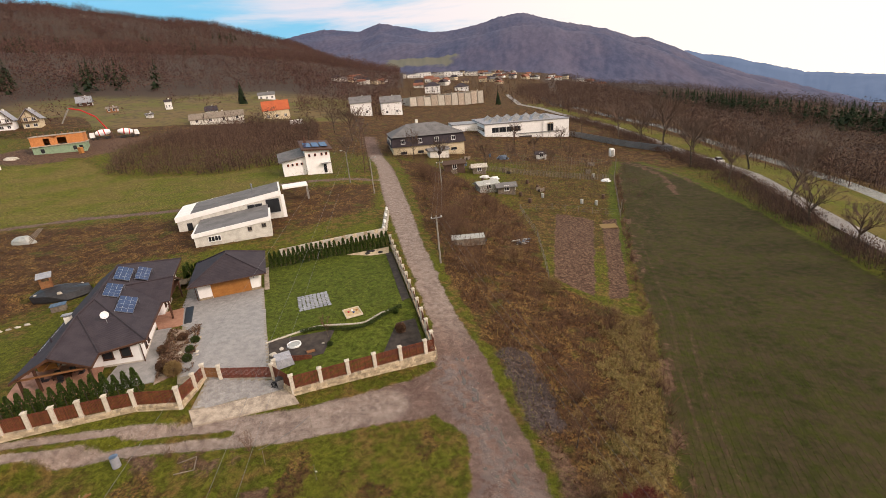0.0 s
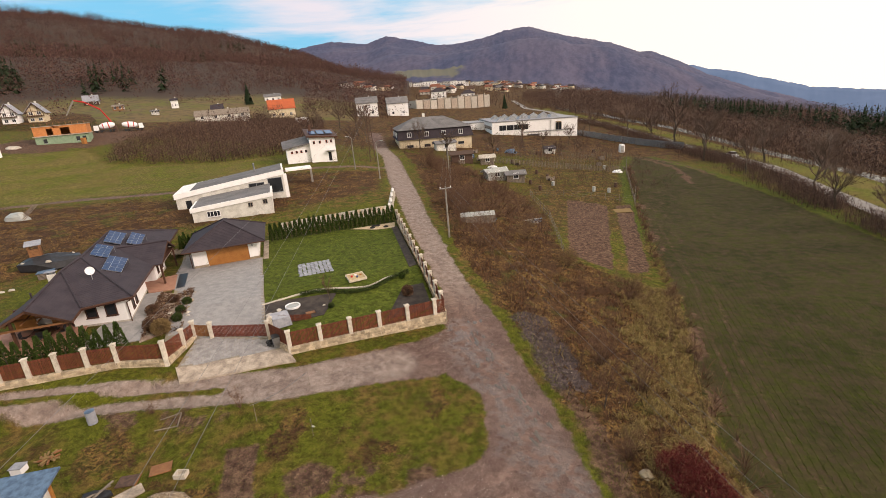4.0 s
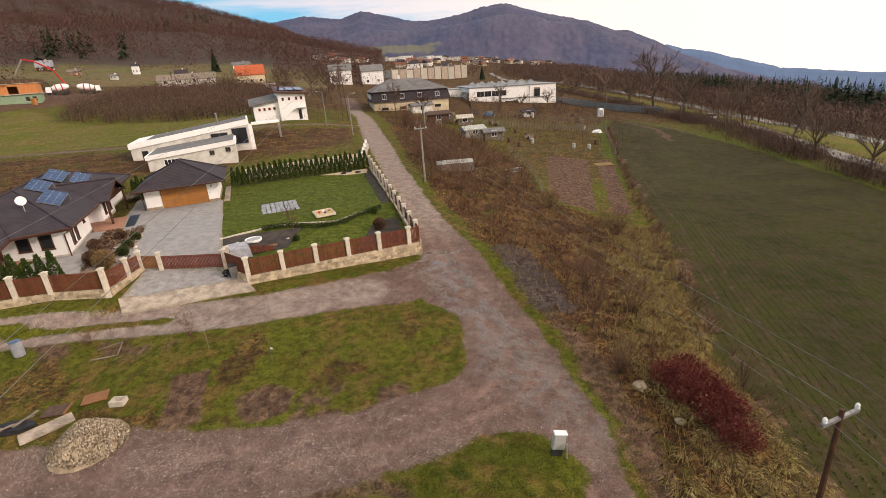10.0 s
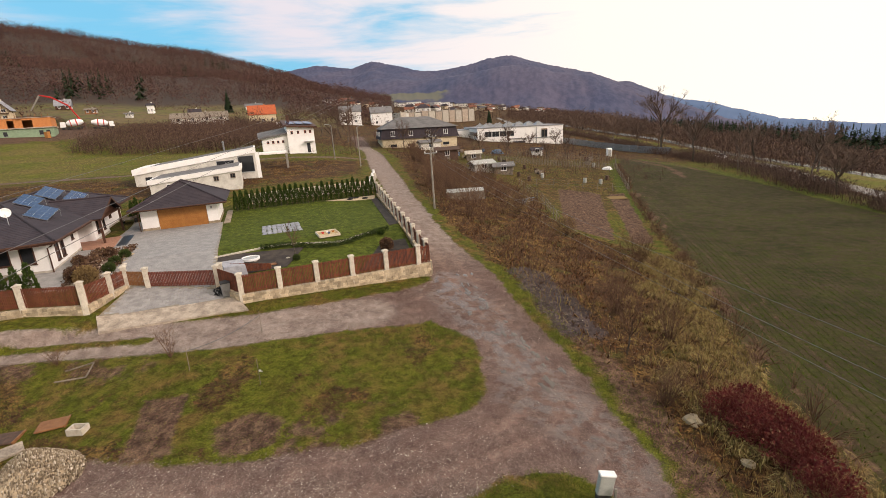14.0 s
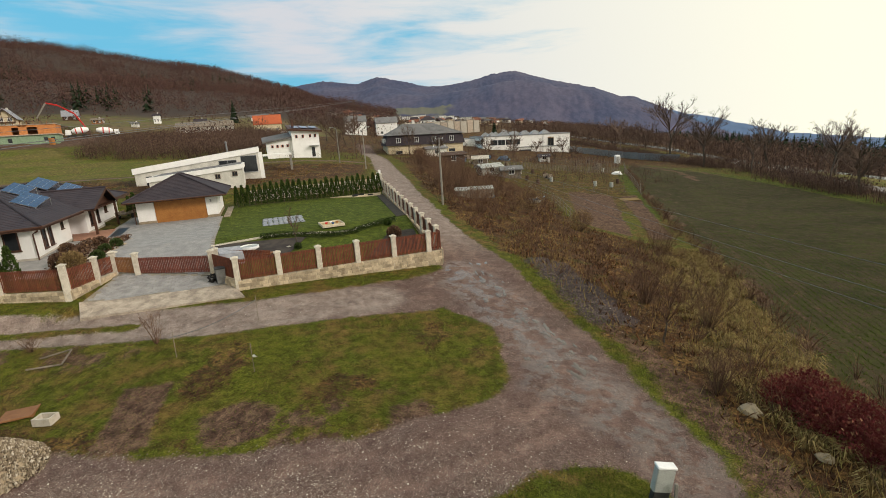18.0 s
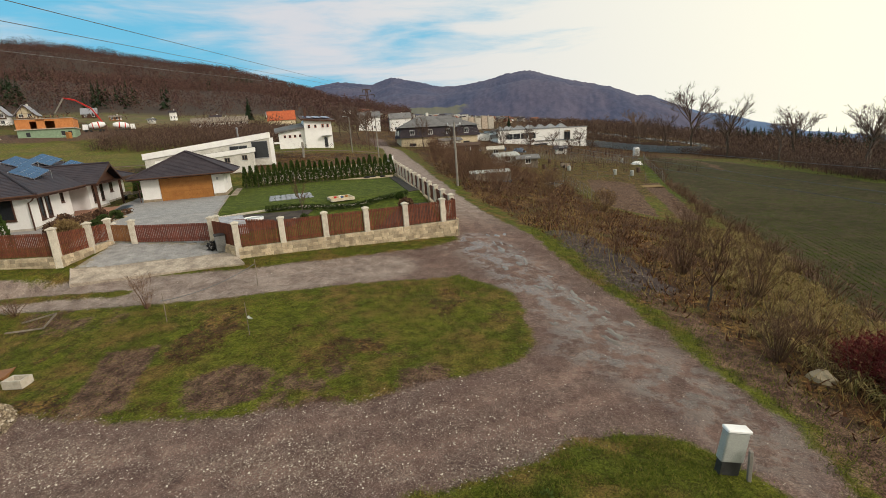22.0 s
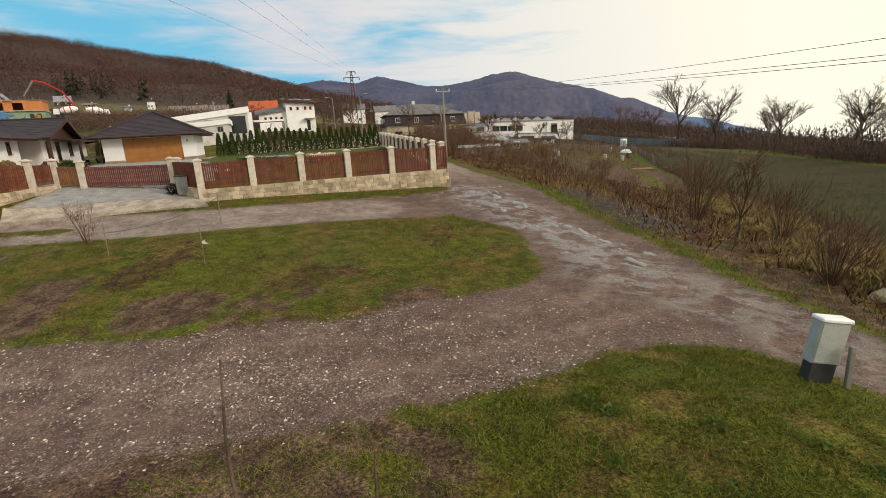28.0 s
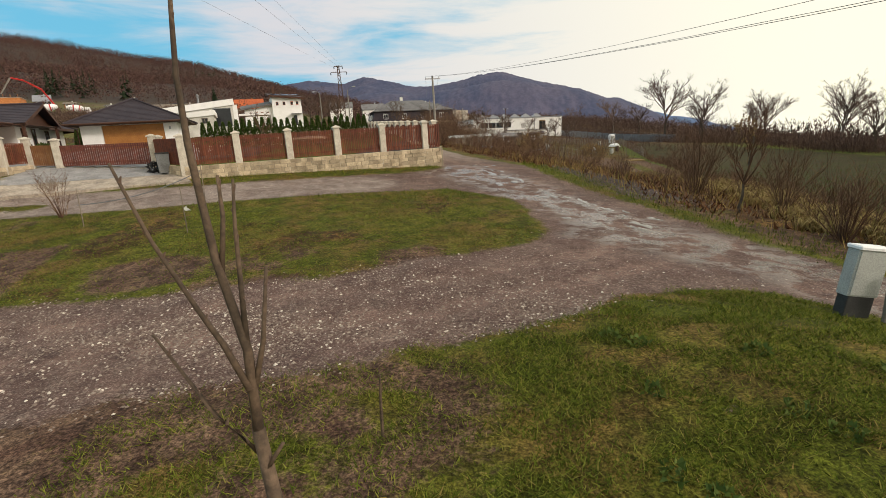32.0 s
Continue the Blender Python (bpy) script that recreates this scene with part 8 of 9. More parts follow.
# rain puddles in the ruts
rng = random.Random(3)
spots = []
for k in range(34):
    t = rng.random() ** 1.2
    side = rng.gauss(0, 0.75)
    spots.append((-0.6 + 6.4 * t + side * 0.9, 33.2 - 14.5 * t + side * 0.4, rng.uniform(0.15, 0.4) + 0.55 * rng.random() ** 3, rng.uniform(0.07, 0.14) + 0.16 * rng.random() ** 3, 113 + rng.uniform(-14, 14)))
for x, y, a, b, t in spots:
    w = np.linspace(0, 2 * math.pi, 26)[:-1]
    edge = np.array([0.75 + 0.55 * noise.noise(Vector((math.cos(q) * 1.6, math.sin(q) * 1.6, x * 3 + y))) + 0.3 * noise.noise(Vector((math.cos(q) * 4, math.sin(q) * 4, x + y))) for q in w])
    m = Mesh()
    for rr in (0.0, 0.35, 0.7, 1.0):
        u, v = a * 0.95 * rr * edge * np.cos(w), b * 0.95 * rr * edge * np.sin(w)
        px, py = x + u * math.cos(radians(t)) - v * math.sin(radians(t)), y + u * math.sin(radians(t)) + v * math.cos(radians(t))
        m.v.extend(np.c_[px, py, sample("z", px, py) + 0.014 - 0.012 * rr].tolist())
    m.f = [(j * 25 + i, j * 25 + (i + 1) % 25, j * 25 + 25 + (i + 1) % 25, j * 25 + 25 + i) for j in range(3) for i in range(25)]
    solid("puddle", m, puddle_mat, "shallow muddy rain puddle on the road", "puddle", None, "puddles", "structure", shade=True)



def blades(x, y, h_lo, h_hi, width, lean=0.5):
    k = len(x)
    z = sample("z", x, y)
    h = R.uniform(h_lo, h_hi, k)
    a, b = R.uniform(0, 6.28, k), R.uniform(0, 6.28, k)
    w = width * R.uniform(0.6, 1.4, k)
    base = np.stack([x, y, z - 0.01], 1)
    side = np.stack([np.cos(a) * w, np.sin(a) * w, 0 * a], 1)
    tip = base + np.stack([np.cos(b) * h * lean * R.uniform(0.2, 1, k), np.sin(b) * h * lean * R.uniform(0.2, 1, k), h], 1)
    return np.stack([base - side, base + side, tip], 1)


def scatter(k, x0, x1, y0, y1, keep):
    x, y = R.uniform(x0, x1, k), R.uniform(y0, y1, k)
    ok = keep(x, y) > R.uniform(0, 1, k)
    return x[ok], y[ok]


def grassy(x, y):
    return (1 - sample("w_road", x, y)) ** 2 * (1 - sample("w_lawn", x, y)) * (1 - 0.7 * sample("w_soil", x, y))


x, y = scatter(210000, -3, 9.5, 6.5, 15.2, lambda a, b: grassy(a, b) * (0.2 + 0.8 * (np.sin(a * 3.1 + np.sin(b * 2.3) * 2) * np.sin(b * 2.7 + a) > -0.2)))
solid("grass_near", tri_mesh("grass_near", blades(x, y, 0.025, 0.085, 0.0075, 1.9), green_blade), None, "short green grass blades on the verge", "grass", kind="stuff")
x, y = scatter(120000, -26, 3.5, 12.5, 26, lambda a, b: grassy(a, b) * (0.35 + 0.65 * (np.sin(a * 1.7 + np.sin(b * 1.3) * 2) * np.sin(b * 1.9 + a * 0.7) > -0.1)))
solid("grass_island", tri_mesh("grass_island", blades(x, y, 0.02, 0.07, 0.011, 1.6), green_blade), None, "patchy green grass between the lanes", "grass", kind="stuff")
x, y = scatter(60000, -26, 3.5, 12.5, 26, lambda a, b: grassy(a, b) * (np.sin(a * 0.9 + 1) * np.sin(b * 0.8) > 0.1))
solid("dead_grass", tri_mesh("dead_grass", blades(x, y, 0.02, 0.07, 0.011, 1.5), litter_grass), None, "withered straw-coloured grass between the lanes", "grass", kind="stuff")
x, y = scatter(60000, 2, 13, 12, 45, lambda a, b: (1 - sample("w_road", a, b)) * (1 - 0.5 * sample("w_dry", a, b)) * smooth(2.5, 0.3, near_line(a, b, [(10.4, 11), (9.4, 17), (7.4, 22.5), (4.6, 29.5), (1.6, 36), (-3, 46)])))
solid("verge_grass", tri_mesh("verge_grass", blades(x, y, 0.04, 0.16, 0.01, 0.8), green_blade), None, "green grass strip along the road edge", "grass", kind="stuff")
x, y = scatter(15000, -16, 0, 23, 34, lambda a, b: grassy(a, b) * (yard_place(a, b)[1] < -0.3))
solid("fence_grass", tri_mesh("fence_grass", blades(x, y, 0.04, 0.16, 0.012, 0.8), green_blade), None, "tufted grass strip under the fence wall", "grass", kind="stuff")


x, y = scatter(170000, 16, 52, 6, 75, lambda a, b: sample("w_field", a, b) * smooth(85, 8, b) * smooth(56, 20, a) * (0.55 + 0.45 * (np.sin(a * 1.1 + b * 0.2) * np.sin(b * 0.35) > -0.3)))
x = np.round((x - 0.09 * y) / 0.5) * 0.5 + 0.09 * y + R.normal(0, 0.06, len(x))
solid("winter_crop", tri_mesh("winter_crop", blades(x, y, 0.05, 0.16, 0.017, 1.1), crop_blade), None, "sparse green shoots of the winter-sown field", "crop", kind="stuff")


def scrubby(a, b):
    return sample("w_dry", a, b) * (1 - sample("w_road", a, b)) * inside(a, b, SCRUB)


x, y = scatter(170000, -20, 22, -8, 110, lambda a, b: scrubby(a, b) * (0.3 + 0.7 * smooth(5, 1.5, near_line(a, b, [(17, -14), (15.2, 19), (15.6, 26), (17, 36), (18.5, 47)]))) * smooth(75, 20, b) * (0.25 + 0.75 * (np.sin(a * 0.7 + b * 0.23) * np.sin(b * 0.31) > -0.25)))
solid("dry_grass", tri_mesh("dry_grass", blades(x, y, 0.2, 0.75, 0.016, 0.8), dry_blade), None, "tall tangled straw-coloured grass on the bank", "grass", kind="stuff")


straw_blade = island("straw_blade", (0.0, (0.11, 0.07, 0.028)), (0.45, (0.2, 0.14, 0.055)), (0.85, (0.32, 0.24, 0.1)), (1.0, (0.13, 0.135, 0.035)))
litter_leaf = island("litter_leaf", (0.0, (0.03, 0.015, 0.01)), (0.45, (0.075, 0.033, 0.018)), (0.8, (0.14, 0.065, 0.03)), (1.0, (0.21, 0.125, 0.06)))


def tussocks(x, y, n, h_lo, h_hi):
    """Arching tufts: each blade bends over from its stool in two pieces."""
    k = len(x) * n
    cx, cy = np.repeat(x, n), np.repeat(y, n)
    h = np.repeat(R.uniform(h_lo, h_hi, len(x)), n) * R.uniform(0.6, 1.1, k)
    a = R.uniform(0, 6.28, k)
    z = sample("z", cx, cy)
    lean = R.uniform(0.3, 1.1, k)
    base = np.stack([cx + 0.1 * np.cos(a), cy + 0.1 * np.sin(a), z - 0.03], 1)
    out = np.stack([np.cos(a), np.sin(a), 0 * a], 1)
    up = np.array([0, 0, 1.0])
    knee = base + out * (h * lean * 0.45)[:, None] + up * (h * 0.75)[:, None]
    tip = knee + out * (h * lean * 0.6)[:, None] - up * (h * 0.28 * lean)[:, None]
    side = np.stack([-np.sin(a), np.cos(a), 0 * a], 1) * (0.016 * R.uniform(0.7, 1.3, k))[:, None]
    return np.concatenate([np.stack([base - side, base + side, knee], 1), np.stack([knee - side, knee + side, tip], 1)])


EDGE_LINE = [(16.6, -8), (15.0, 19), (15.2, 26), (16.6, 36), (18.4, 47), (19.4, 60)]
x, y = scatter(4200, 8, 21, 4, 60, lambda a, b: scrubby(a, b) * smooth(4.8, 1.0, near_line(a, b, EDGE_LINE) + 1.1 * np.sin(a * 1.3 + b * 0.7)))
solid("straw_tussocks", tri_mesh("straw_tussocks", tussocks(x, y, 34, 0.35, 0.8), straw_blade), None, "arching straw-yellow grass tussocks beside the field", "grass", kind="stuff")
x, y = scatter(90000, -20, 21, 4, 110, lambda a, b: scrubby(a, b) * smooth(120, 20, b) * smooth(0.8, 3.6, near_line(a, b, EDGE_LINE)) * (0.2 + 0.8 * (np.sin(a * 0.9 + 0.4 * b) * np.sin(b * 0.5 - a * 0.3) > -0.15)) * (1 - 0.8 * sample("w_rubble", a, b)))
solid("bramble_litter", tri_mesh("bramble_litter", blades(x, y, 0.05, 0.34, 0.045, 1.3), litter_leaf), None, "dead brown bramble leaves and litter on the bank", "litter", kind="stuff")
x, y = scatter(26000, -110, -34, 28, 104, lambda a, b: sample("w_dry", a, b) * (1 - sample("w_road", a, b)) * (0.25 + 0.75 * (np.sin(a * 0.4 + 0.2 * b) * np.sin(b * 0.33) > 0.0)))
solid("fallow_grass", tri_mesh("fallow_grass", blades(x, y, 0.08, 0.3, 0.07, 1.5), litter_grass), None, "withered brown grass on the fallow plot", "grass", kind="stuff")


def stones(x, y, lo, hi):
    k = len(x)
    z = sample("z", x, y)
    s = R.uniform(lo, hi, k) * R.uniform(0.5, 1, k)
    c = np.stack([x, y, z], 1)
    a = R.uniform(0, 6.28, k)
    ring = [c + np.stack([np.cos(a + t) * s * R.uniform(0.7, 1.2, k), np.sin(a + t) * s * R.uniform(0.7, 1.2, k), -0.3 * s], 1) for t in (0, 1.57, 3.14, 4.71)]
    top = c + np.stack([0.2 * s * np.cos(a), 0.2 * s * np.sin(a), s * R.uniform(0.25, 0.5, k)], 1)
    return np.concatenate([np.stack([ring[i], ring[(i + 1) % 4], top], 1) for i in range(4)])


def stone_mesh(name, x, y, lo, hi, mat):
    k = len(x)
    t = stones(x, y, lo, hi).reshape(4, k, 3, 3)
    v = np.concatenate([t[0, :, 0], t[1, :, 0], t[2, :, 0], t[3, :, 0], t[0, :, 2]]).tolist()
    f = [(i, i + k, i + 4 * k) for i in range(k)] + [(i + k, i + 2 * k, i + 4 * k) for i in range(k)] + [(i + 2 * k, i + 3 * k, i + 4 * k) for i in range(k)] + [(i + 3 * k, i, i + 4 * k) for i in range(k)]
    me = bpy.data.meshes.new(name)
    me.from_pydata(v, [], f)
    me.materials.append(mat)
    return me


x, y = scatter(120000, -18, 9, 8.5, 18, lambda a, b: sample("w_road", a, b) * smooth(9, 1, a) * smooth(18, 14, b + 0.15 * a) * (0.22 + 0.78 * smooth(-0.1, 0.5, np.sin(a * 0.55 + 0.6 + 1.5 * np.sin(b * 0.8)) * np.sin(b * 1.5 + 0.35 * a) + R.normal(0, 0.25, len(a)))))
solid("road_gravel", stone_mesh("road_gravel", x, y, 0.016, 0.07, gravel_stone), None, "loose pale gravel strewn in bands over the lane", "gravel", kind="stuff")
x, y = scatter(46000, -36, 9, 12, 34, lambda a, b: sample("w_road", a, b) * 0.8)
solid("lane_gravel", stone_mesh("lane_gravel", x, y, 0.012, 0.04, gravel_stone), None, "scattered small stones on the dirt lanes", "gravel", kind="stuff")
x, y = scatter(1800, 4, 15, 20, 36, lambda a, b: smooth(4.5, 0.5, np.hypot(a - 8.6, (b - 27) * 0.7)) * (1 - sample("w_road", a, b)))
solid("dumped_rubble", stone_mesh("dumped_rubble", x, y, 0.02, 0.09, gravel_stone), None, "dumped grey rubble and stones on the bank", "rubble", kind="stuff")


def sticks(base, n, h, spread, rng, r=0.012, sub=2):
    """A bare bush: many thin forked canes out of one stool."""
    out = []
    for _ in range(n):
        a, k = rng.uniform(0, 6.28), rng.uniform(0.1, 1.0)
        hh = h * rng.uniform(0.5, 1.05)
        p0 = Vector(base) + Vector((math.cos(a), math.sin(a), 0)) * rng.uniform(0, 0.12 * spread)
        p1 = p0 + Vector((math.cos(a) * spread * k * 0.45, math.sin(a) * spread * k * 0.45, hh * 0.55))
        p2 = p1 + Vector((math.cos(a + rng.uniform(-0.6, 0.6)) * spread * k * 0.5, math.sin(a + rng.uniform(-0.6, 0.6)) * spread * k * 0.5, hh * 0.45))
        out.append((p0, p1, r * 1.3, r))
        out.append((p1, p2, r, r * 0.4))
        for _ in range(sub):
            t = rng.uniform(0.2, 0.9)
            q = p1.lerp(p2, t)
            out.append((q, q + Vector((rng.uniform(-1, 1) * spread * 0.3, rng.uniform(-1, 1) * spread * 0.3, hh * rng.uniform(0.12, 0.34))), r * 0.6, r * 0.3))
    return out


def stick_tris(segs):
    """Thin three-sided canes from (start, end, radius, radius)."""
    a = np.array([s[0] for s in segs], float)
    b = np.array([s[1] for s in segs], float)
    r0 = np.array([s[2] for s in segs])[:, None]
    r1 = np.array([s[3] for s in segs])[:, None]
    d = b - a
    side = np.cross(d, [0.31, 0.77, 0.55])
    side /= np.linalg.norm(side, axis=1, keepdims=True) + 1e-9
    up = np.cross(d, side)
    up /= np.linalg.norm(up, axis=1, keepdims=True) + 1e-9
    out = []
    ring = [(math.cos(t), math.sin(t)) for t in (0, 2.094, 4.189)]
    for k in range(3):
        (c0, s0), (c1, s1) = ring[k], ring[(k + 1) % 3]
        p, q = a + (side * c0 + up * s0) * r0, a + (side * c1 + up * s1) * r0
        u, v = b + (side * c0 + up * s0) * r1, b + (side * c1 + up * s1) * r1
        out += [np.stack([p, q, v], 1), np.stack([p, v, u], 1)]
    return np.concatenate(out)


rng = random.Random(12)
segs = []
xs, ys = scatter(1300, -20, 20, 8, 112, lambda a, b: scrubby(a, b) * 0.75 * (poly_depth(a, b, SCRUB) > 1.2))
for x, y in zip(xs, ys):
    big = 1.0 + 1.0 * float(smooth(45, 80, y))
    segs += sticks((x, y, height(x, y) - 0.05), int(rng.uniform(7, 15)), rng.uniform(0.6, 1.7) * big, rng.uniform(0.7, 1.5) * big, rng, 0.011 * big, 2)
solid("bramble_scrub", tri_mesh("bramble_scrub", stick_tris(segs), twig_brown), None, "tangled bare brown brambles and saplings on the bank", "scrub", kind="stuff")
segs = []
for k in range(70):
    t = rng.random()
    x, y = 16.4 + 4.3 * t + rng.uniform(-0.9, 0.6), 17 + 45 * t + rng.uniform(-1, 1)
    segs += sticks((x, y, height(x, y) - 0.05), 10, rng.uniform(0.7, 1.6), rng.uniform(0.8, 1.4), rng, 0.012, 2)
for k in range(150):
    t = rng.random()
    x, y = 20 + 7 * t + rng.uniform(-0.6, 0.4), 60 + 68 * t
    segs += sticks((x, y, height(x, y) - 0.05), 6, rng.uniform(0.8, 1.5), 0.9, rng, 0.018, 1)
solid("field_edge_scrub", tri_mesh("field_edge_scrub", stick_tris(segs), twig_brown), None, "bare scrub along the edge of the field", "scrub", kind="stuff")


def bush(x, y, h, spread, n, label, mat=None, leaf=None, name="bare_bush"):
    ob = thing(name, label, "bush", ground_pose(x, y), "bank bushes")
    r = random.Random(int(x * 13 + y * 7))
    part("cane_stool", tri_mesh("cane_stool", stick_tris(sticks((0, 0, -0.1), int(n * 1.5), h, spread, r, 0.008, 9)), mat or twig_brown), None, ob)
    if leaf:
        part("foliage", leafy(900, 0.07, ball_spot(spread * 0.85, h * 0.5, h * 0.55), int(x * 5)), leaf, ob)
    return ob


bush(10.0, 29.5, 3.2, 1.9, 46, "large bare multi-stemmed bush on the bank")
bush(10.5, 19.7, 1.9, 1.3, 40, "bare rounded bush on the bank")
bush(12.6, 27.0, 2.6, 1.5, 36, "bare multi-stemmed bush on the bank")
bush(14.5, 44.3, 3.0, 1.8, 40, "bare grey bush by the plots")
bush(3.4, 60.0, 2.8, 2.0, 40, "dense russet bush beside the plots", leaf=leaf_ochre)
bush(8.6, 52.0, 2.2, 1.5, 40, "dense russet bush beside the plots", leaf=leaf_ochre)
for x, y in ((12.7, 19.0), (13.7, 19.8), (14.2, 18.4), (13.2, 17.7), (13.9, 16.5), (14.6, 17.0), (14.4, 15.1), (13.3, 18.6), (14.3, 17.5)):
    bush(x, y, 1.35, 1.15, 60, "low burgundy barberry bush on the bank", mat=leaf_burgundy, leaf=leaf_burgundy, name="burgundy_bush")
bush(-14.4, 20.3, 1.5, 0.9, 12, "small bare bush with a dry tuft beside the lane")
bush(-20.5, 19.2, 0.9, 0.8, 16, "small bare bush beside the lane")
for k in range(26):
    t = rng.random()
    x, y = -1 - 22 * t + rng.uniform(-1.5, 2.5), 52 + 66 * t
    bush(x, y, rng.uniform(2.6, 4.6), rng.uniform(1.6, 2.6), 34, "tall bare shrub beside the road")


def bare_tree(seed, h, limbs=9, r=0.2, spread=0.42, depth=3, upright=0.5, fine=0.02):
    """Trunk and limbs as two lists of canes."""
    g = random.Random(seed)
    trunk, crown = [], []
    pts = [Vector((0, 0, -0.3))]
    for k in range(5):
        pts.append(pts[-1] + Vector((g.uniform(-0.03, 0.03) * h, g.uniform(-0.03, 0.03) * h, h * 0.13)))
    for k in range(5):
        trunk.append((pts[k], pts[k + 1], r * (1 - 0.13 * k), r * (1 - 0.13 * (k + 1))))

    def grow(p, d, length, rad, level):
        q = p + d * length
        mid_p = p.lerp(q, 0.5) + Vector((g.uniform(-1, 1), g.uniform(-1, 1), g.uniform(-0.3, 0.6))) * length * 0.09
        crown.append((p, mid_p, rad, rad * 0.78))
        crown.append((mid_p, q, rad * 0.78, rad * 0.5))
        if level == 0:
            return
        for _ in range(g.choice((3, 4, 4))):
            t = g.uniform(0.35, 1.0)
            nd = (d + Vector((g.uniform(-1, 1), g.uniform(-1, 1), g.uniform(-0.35, 0.95))) * 0.75).normalized()
            grow(p.lerp(q, t), nd, length * g.uniform(0.42, 0.66), max(fine * 0.5, rad * 0.48), level - 1)

    for k in range(limbs):
        a = k * 2.4 + g.uniform(-0.4, 0.4)
        t = g.uniform(0.3, 1.0)
        p = pts[1].lerp(pts[-1], t)
        d = Vector((math.cos(a) * (1 - upright), math.sin(a) * (1 - upright), upright + 0.25 * t)).normalized()
        grow(p, d, h * g.uniform(0.2, 0.36), r * 0.42, depth)
    return trunk, crown


tree_kinds = []
for k in range(4):
    t, c = bare_tree(k + 3, 12.0, 13, 0.26, depth=4, upright=0.5, fine=0.024)
    tree_kinds.append((tri_mesh("trunk", stick_tris(t), bark), tri_mesh("crown", stick_tris(c), twig)))


def tree(x, y, h, label, kind=0, group="riverside trees"):
    ob = thing("bare_tree", label, "tree", ground_pose(x, y, x * 37 % 360), group)
    part("trunk", tree_kinds[kind][0], bark, ob)
    part("crown", tree_kinds[kind][1], twig, ob)
    k = h / 12.0
    ob.scale = (1.12 * k, 1.12 * k, k)


for k, (x, y, h) in enumerate(((49, 173, 19.5), (48.8, 141, 13.7), (61.7, 135.4, 13.2), (54.4, 95.4, 10.5), (38.3, 202.6, 13.4), (43.1, 186.3, 11.7), (52.7, 84.6, 9.4), (24.6, 214.3, 10.7), (51, 118, 9.0), (55, 160, 11), (53.2, 72, 9), (52.8, 62, 8), (64, 112, 10))):
    tree(x, y, h, "bare riverside tree with a wide branching crown" if k % 3 else "tall bare poplar-like riverside tree", k % 4)
for k, (x, y, h) in enumerate(((-8, 131, 7), (-1, 139, 6), (-22, 134, 8), (-31, 139, 8), (5, 158, 6), (14, 176, 7), (-3, 185, 8), (20, 190, 6), (-52, 150, 9), (-60, 165, 11), (-66, 190, 12), (-74, 182, 11), (10, 140, 5), (16, 152, 5), (-50, 132, 8), (-70, 150, 10))):
    tree(x, y, h, "bare fruit tree on the allotments" if x > -25 else "bare tree beside the upper road", k % 4, "valley trees")
t, c = bare_tree(31, 3.0, 9, 0.05, depth=2, upright=0.6, fine=0.012)
ob = thing("garden_tree", "young bare tree on the lawn by the bed", "tree", yard_pose(8.9, 6.6), "garden trees")
part("trunk", tri_mesh("trunk", stick_tris(t), bark), None, ob)
part("crown", tri_mesh("crown", stick_tris(c), twig_brown), None, ob)
t, c = bare_tree(33, 3.6, 9, 0.07, depth=3, upright=0.65, fine=0.012)
ob = thing("bank_tree", "young bare tree with a rusty clump in its crown", "tree", ground_pose(9.7, 24.2), "bank trees")
part("trunk", tri_mesh("trunk", stick_tris(t), bark), None, ob)
part("crown", tri_mesh("crown", stick_tris(c), twig_brown), None, ob)
part("dead_leaves", leafy(160, 0.06, ball_spot(0.35, 0.5, 3.0), 5), leaf_ochre, ob)

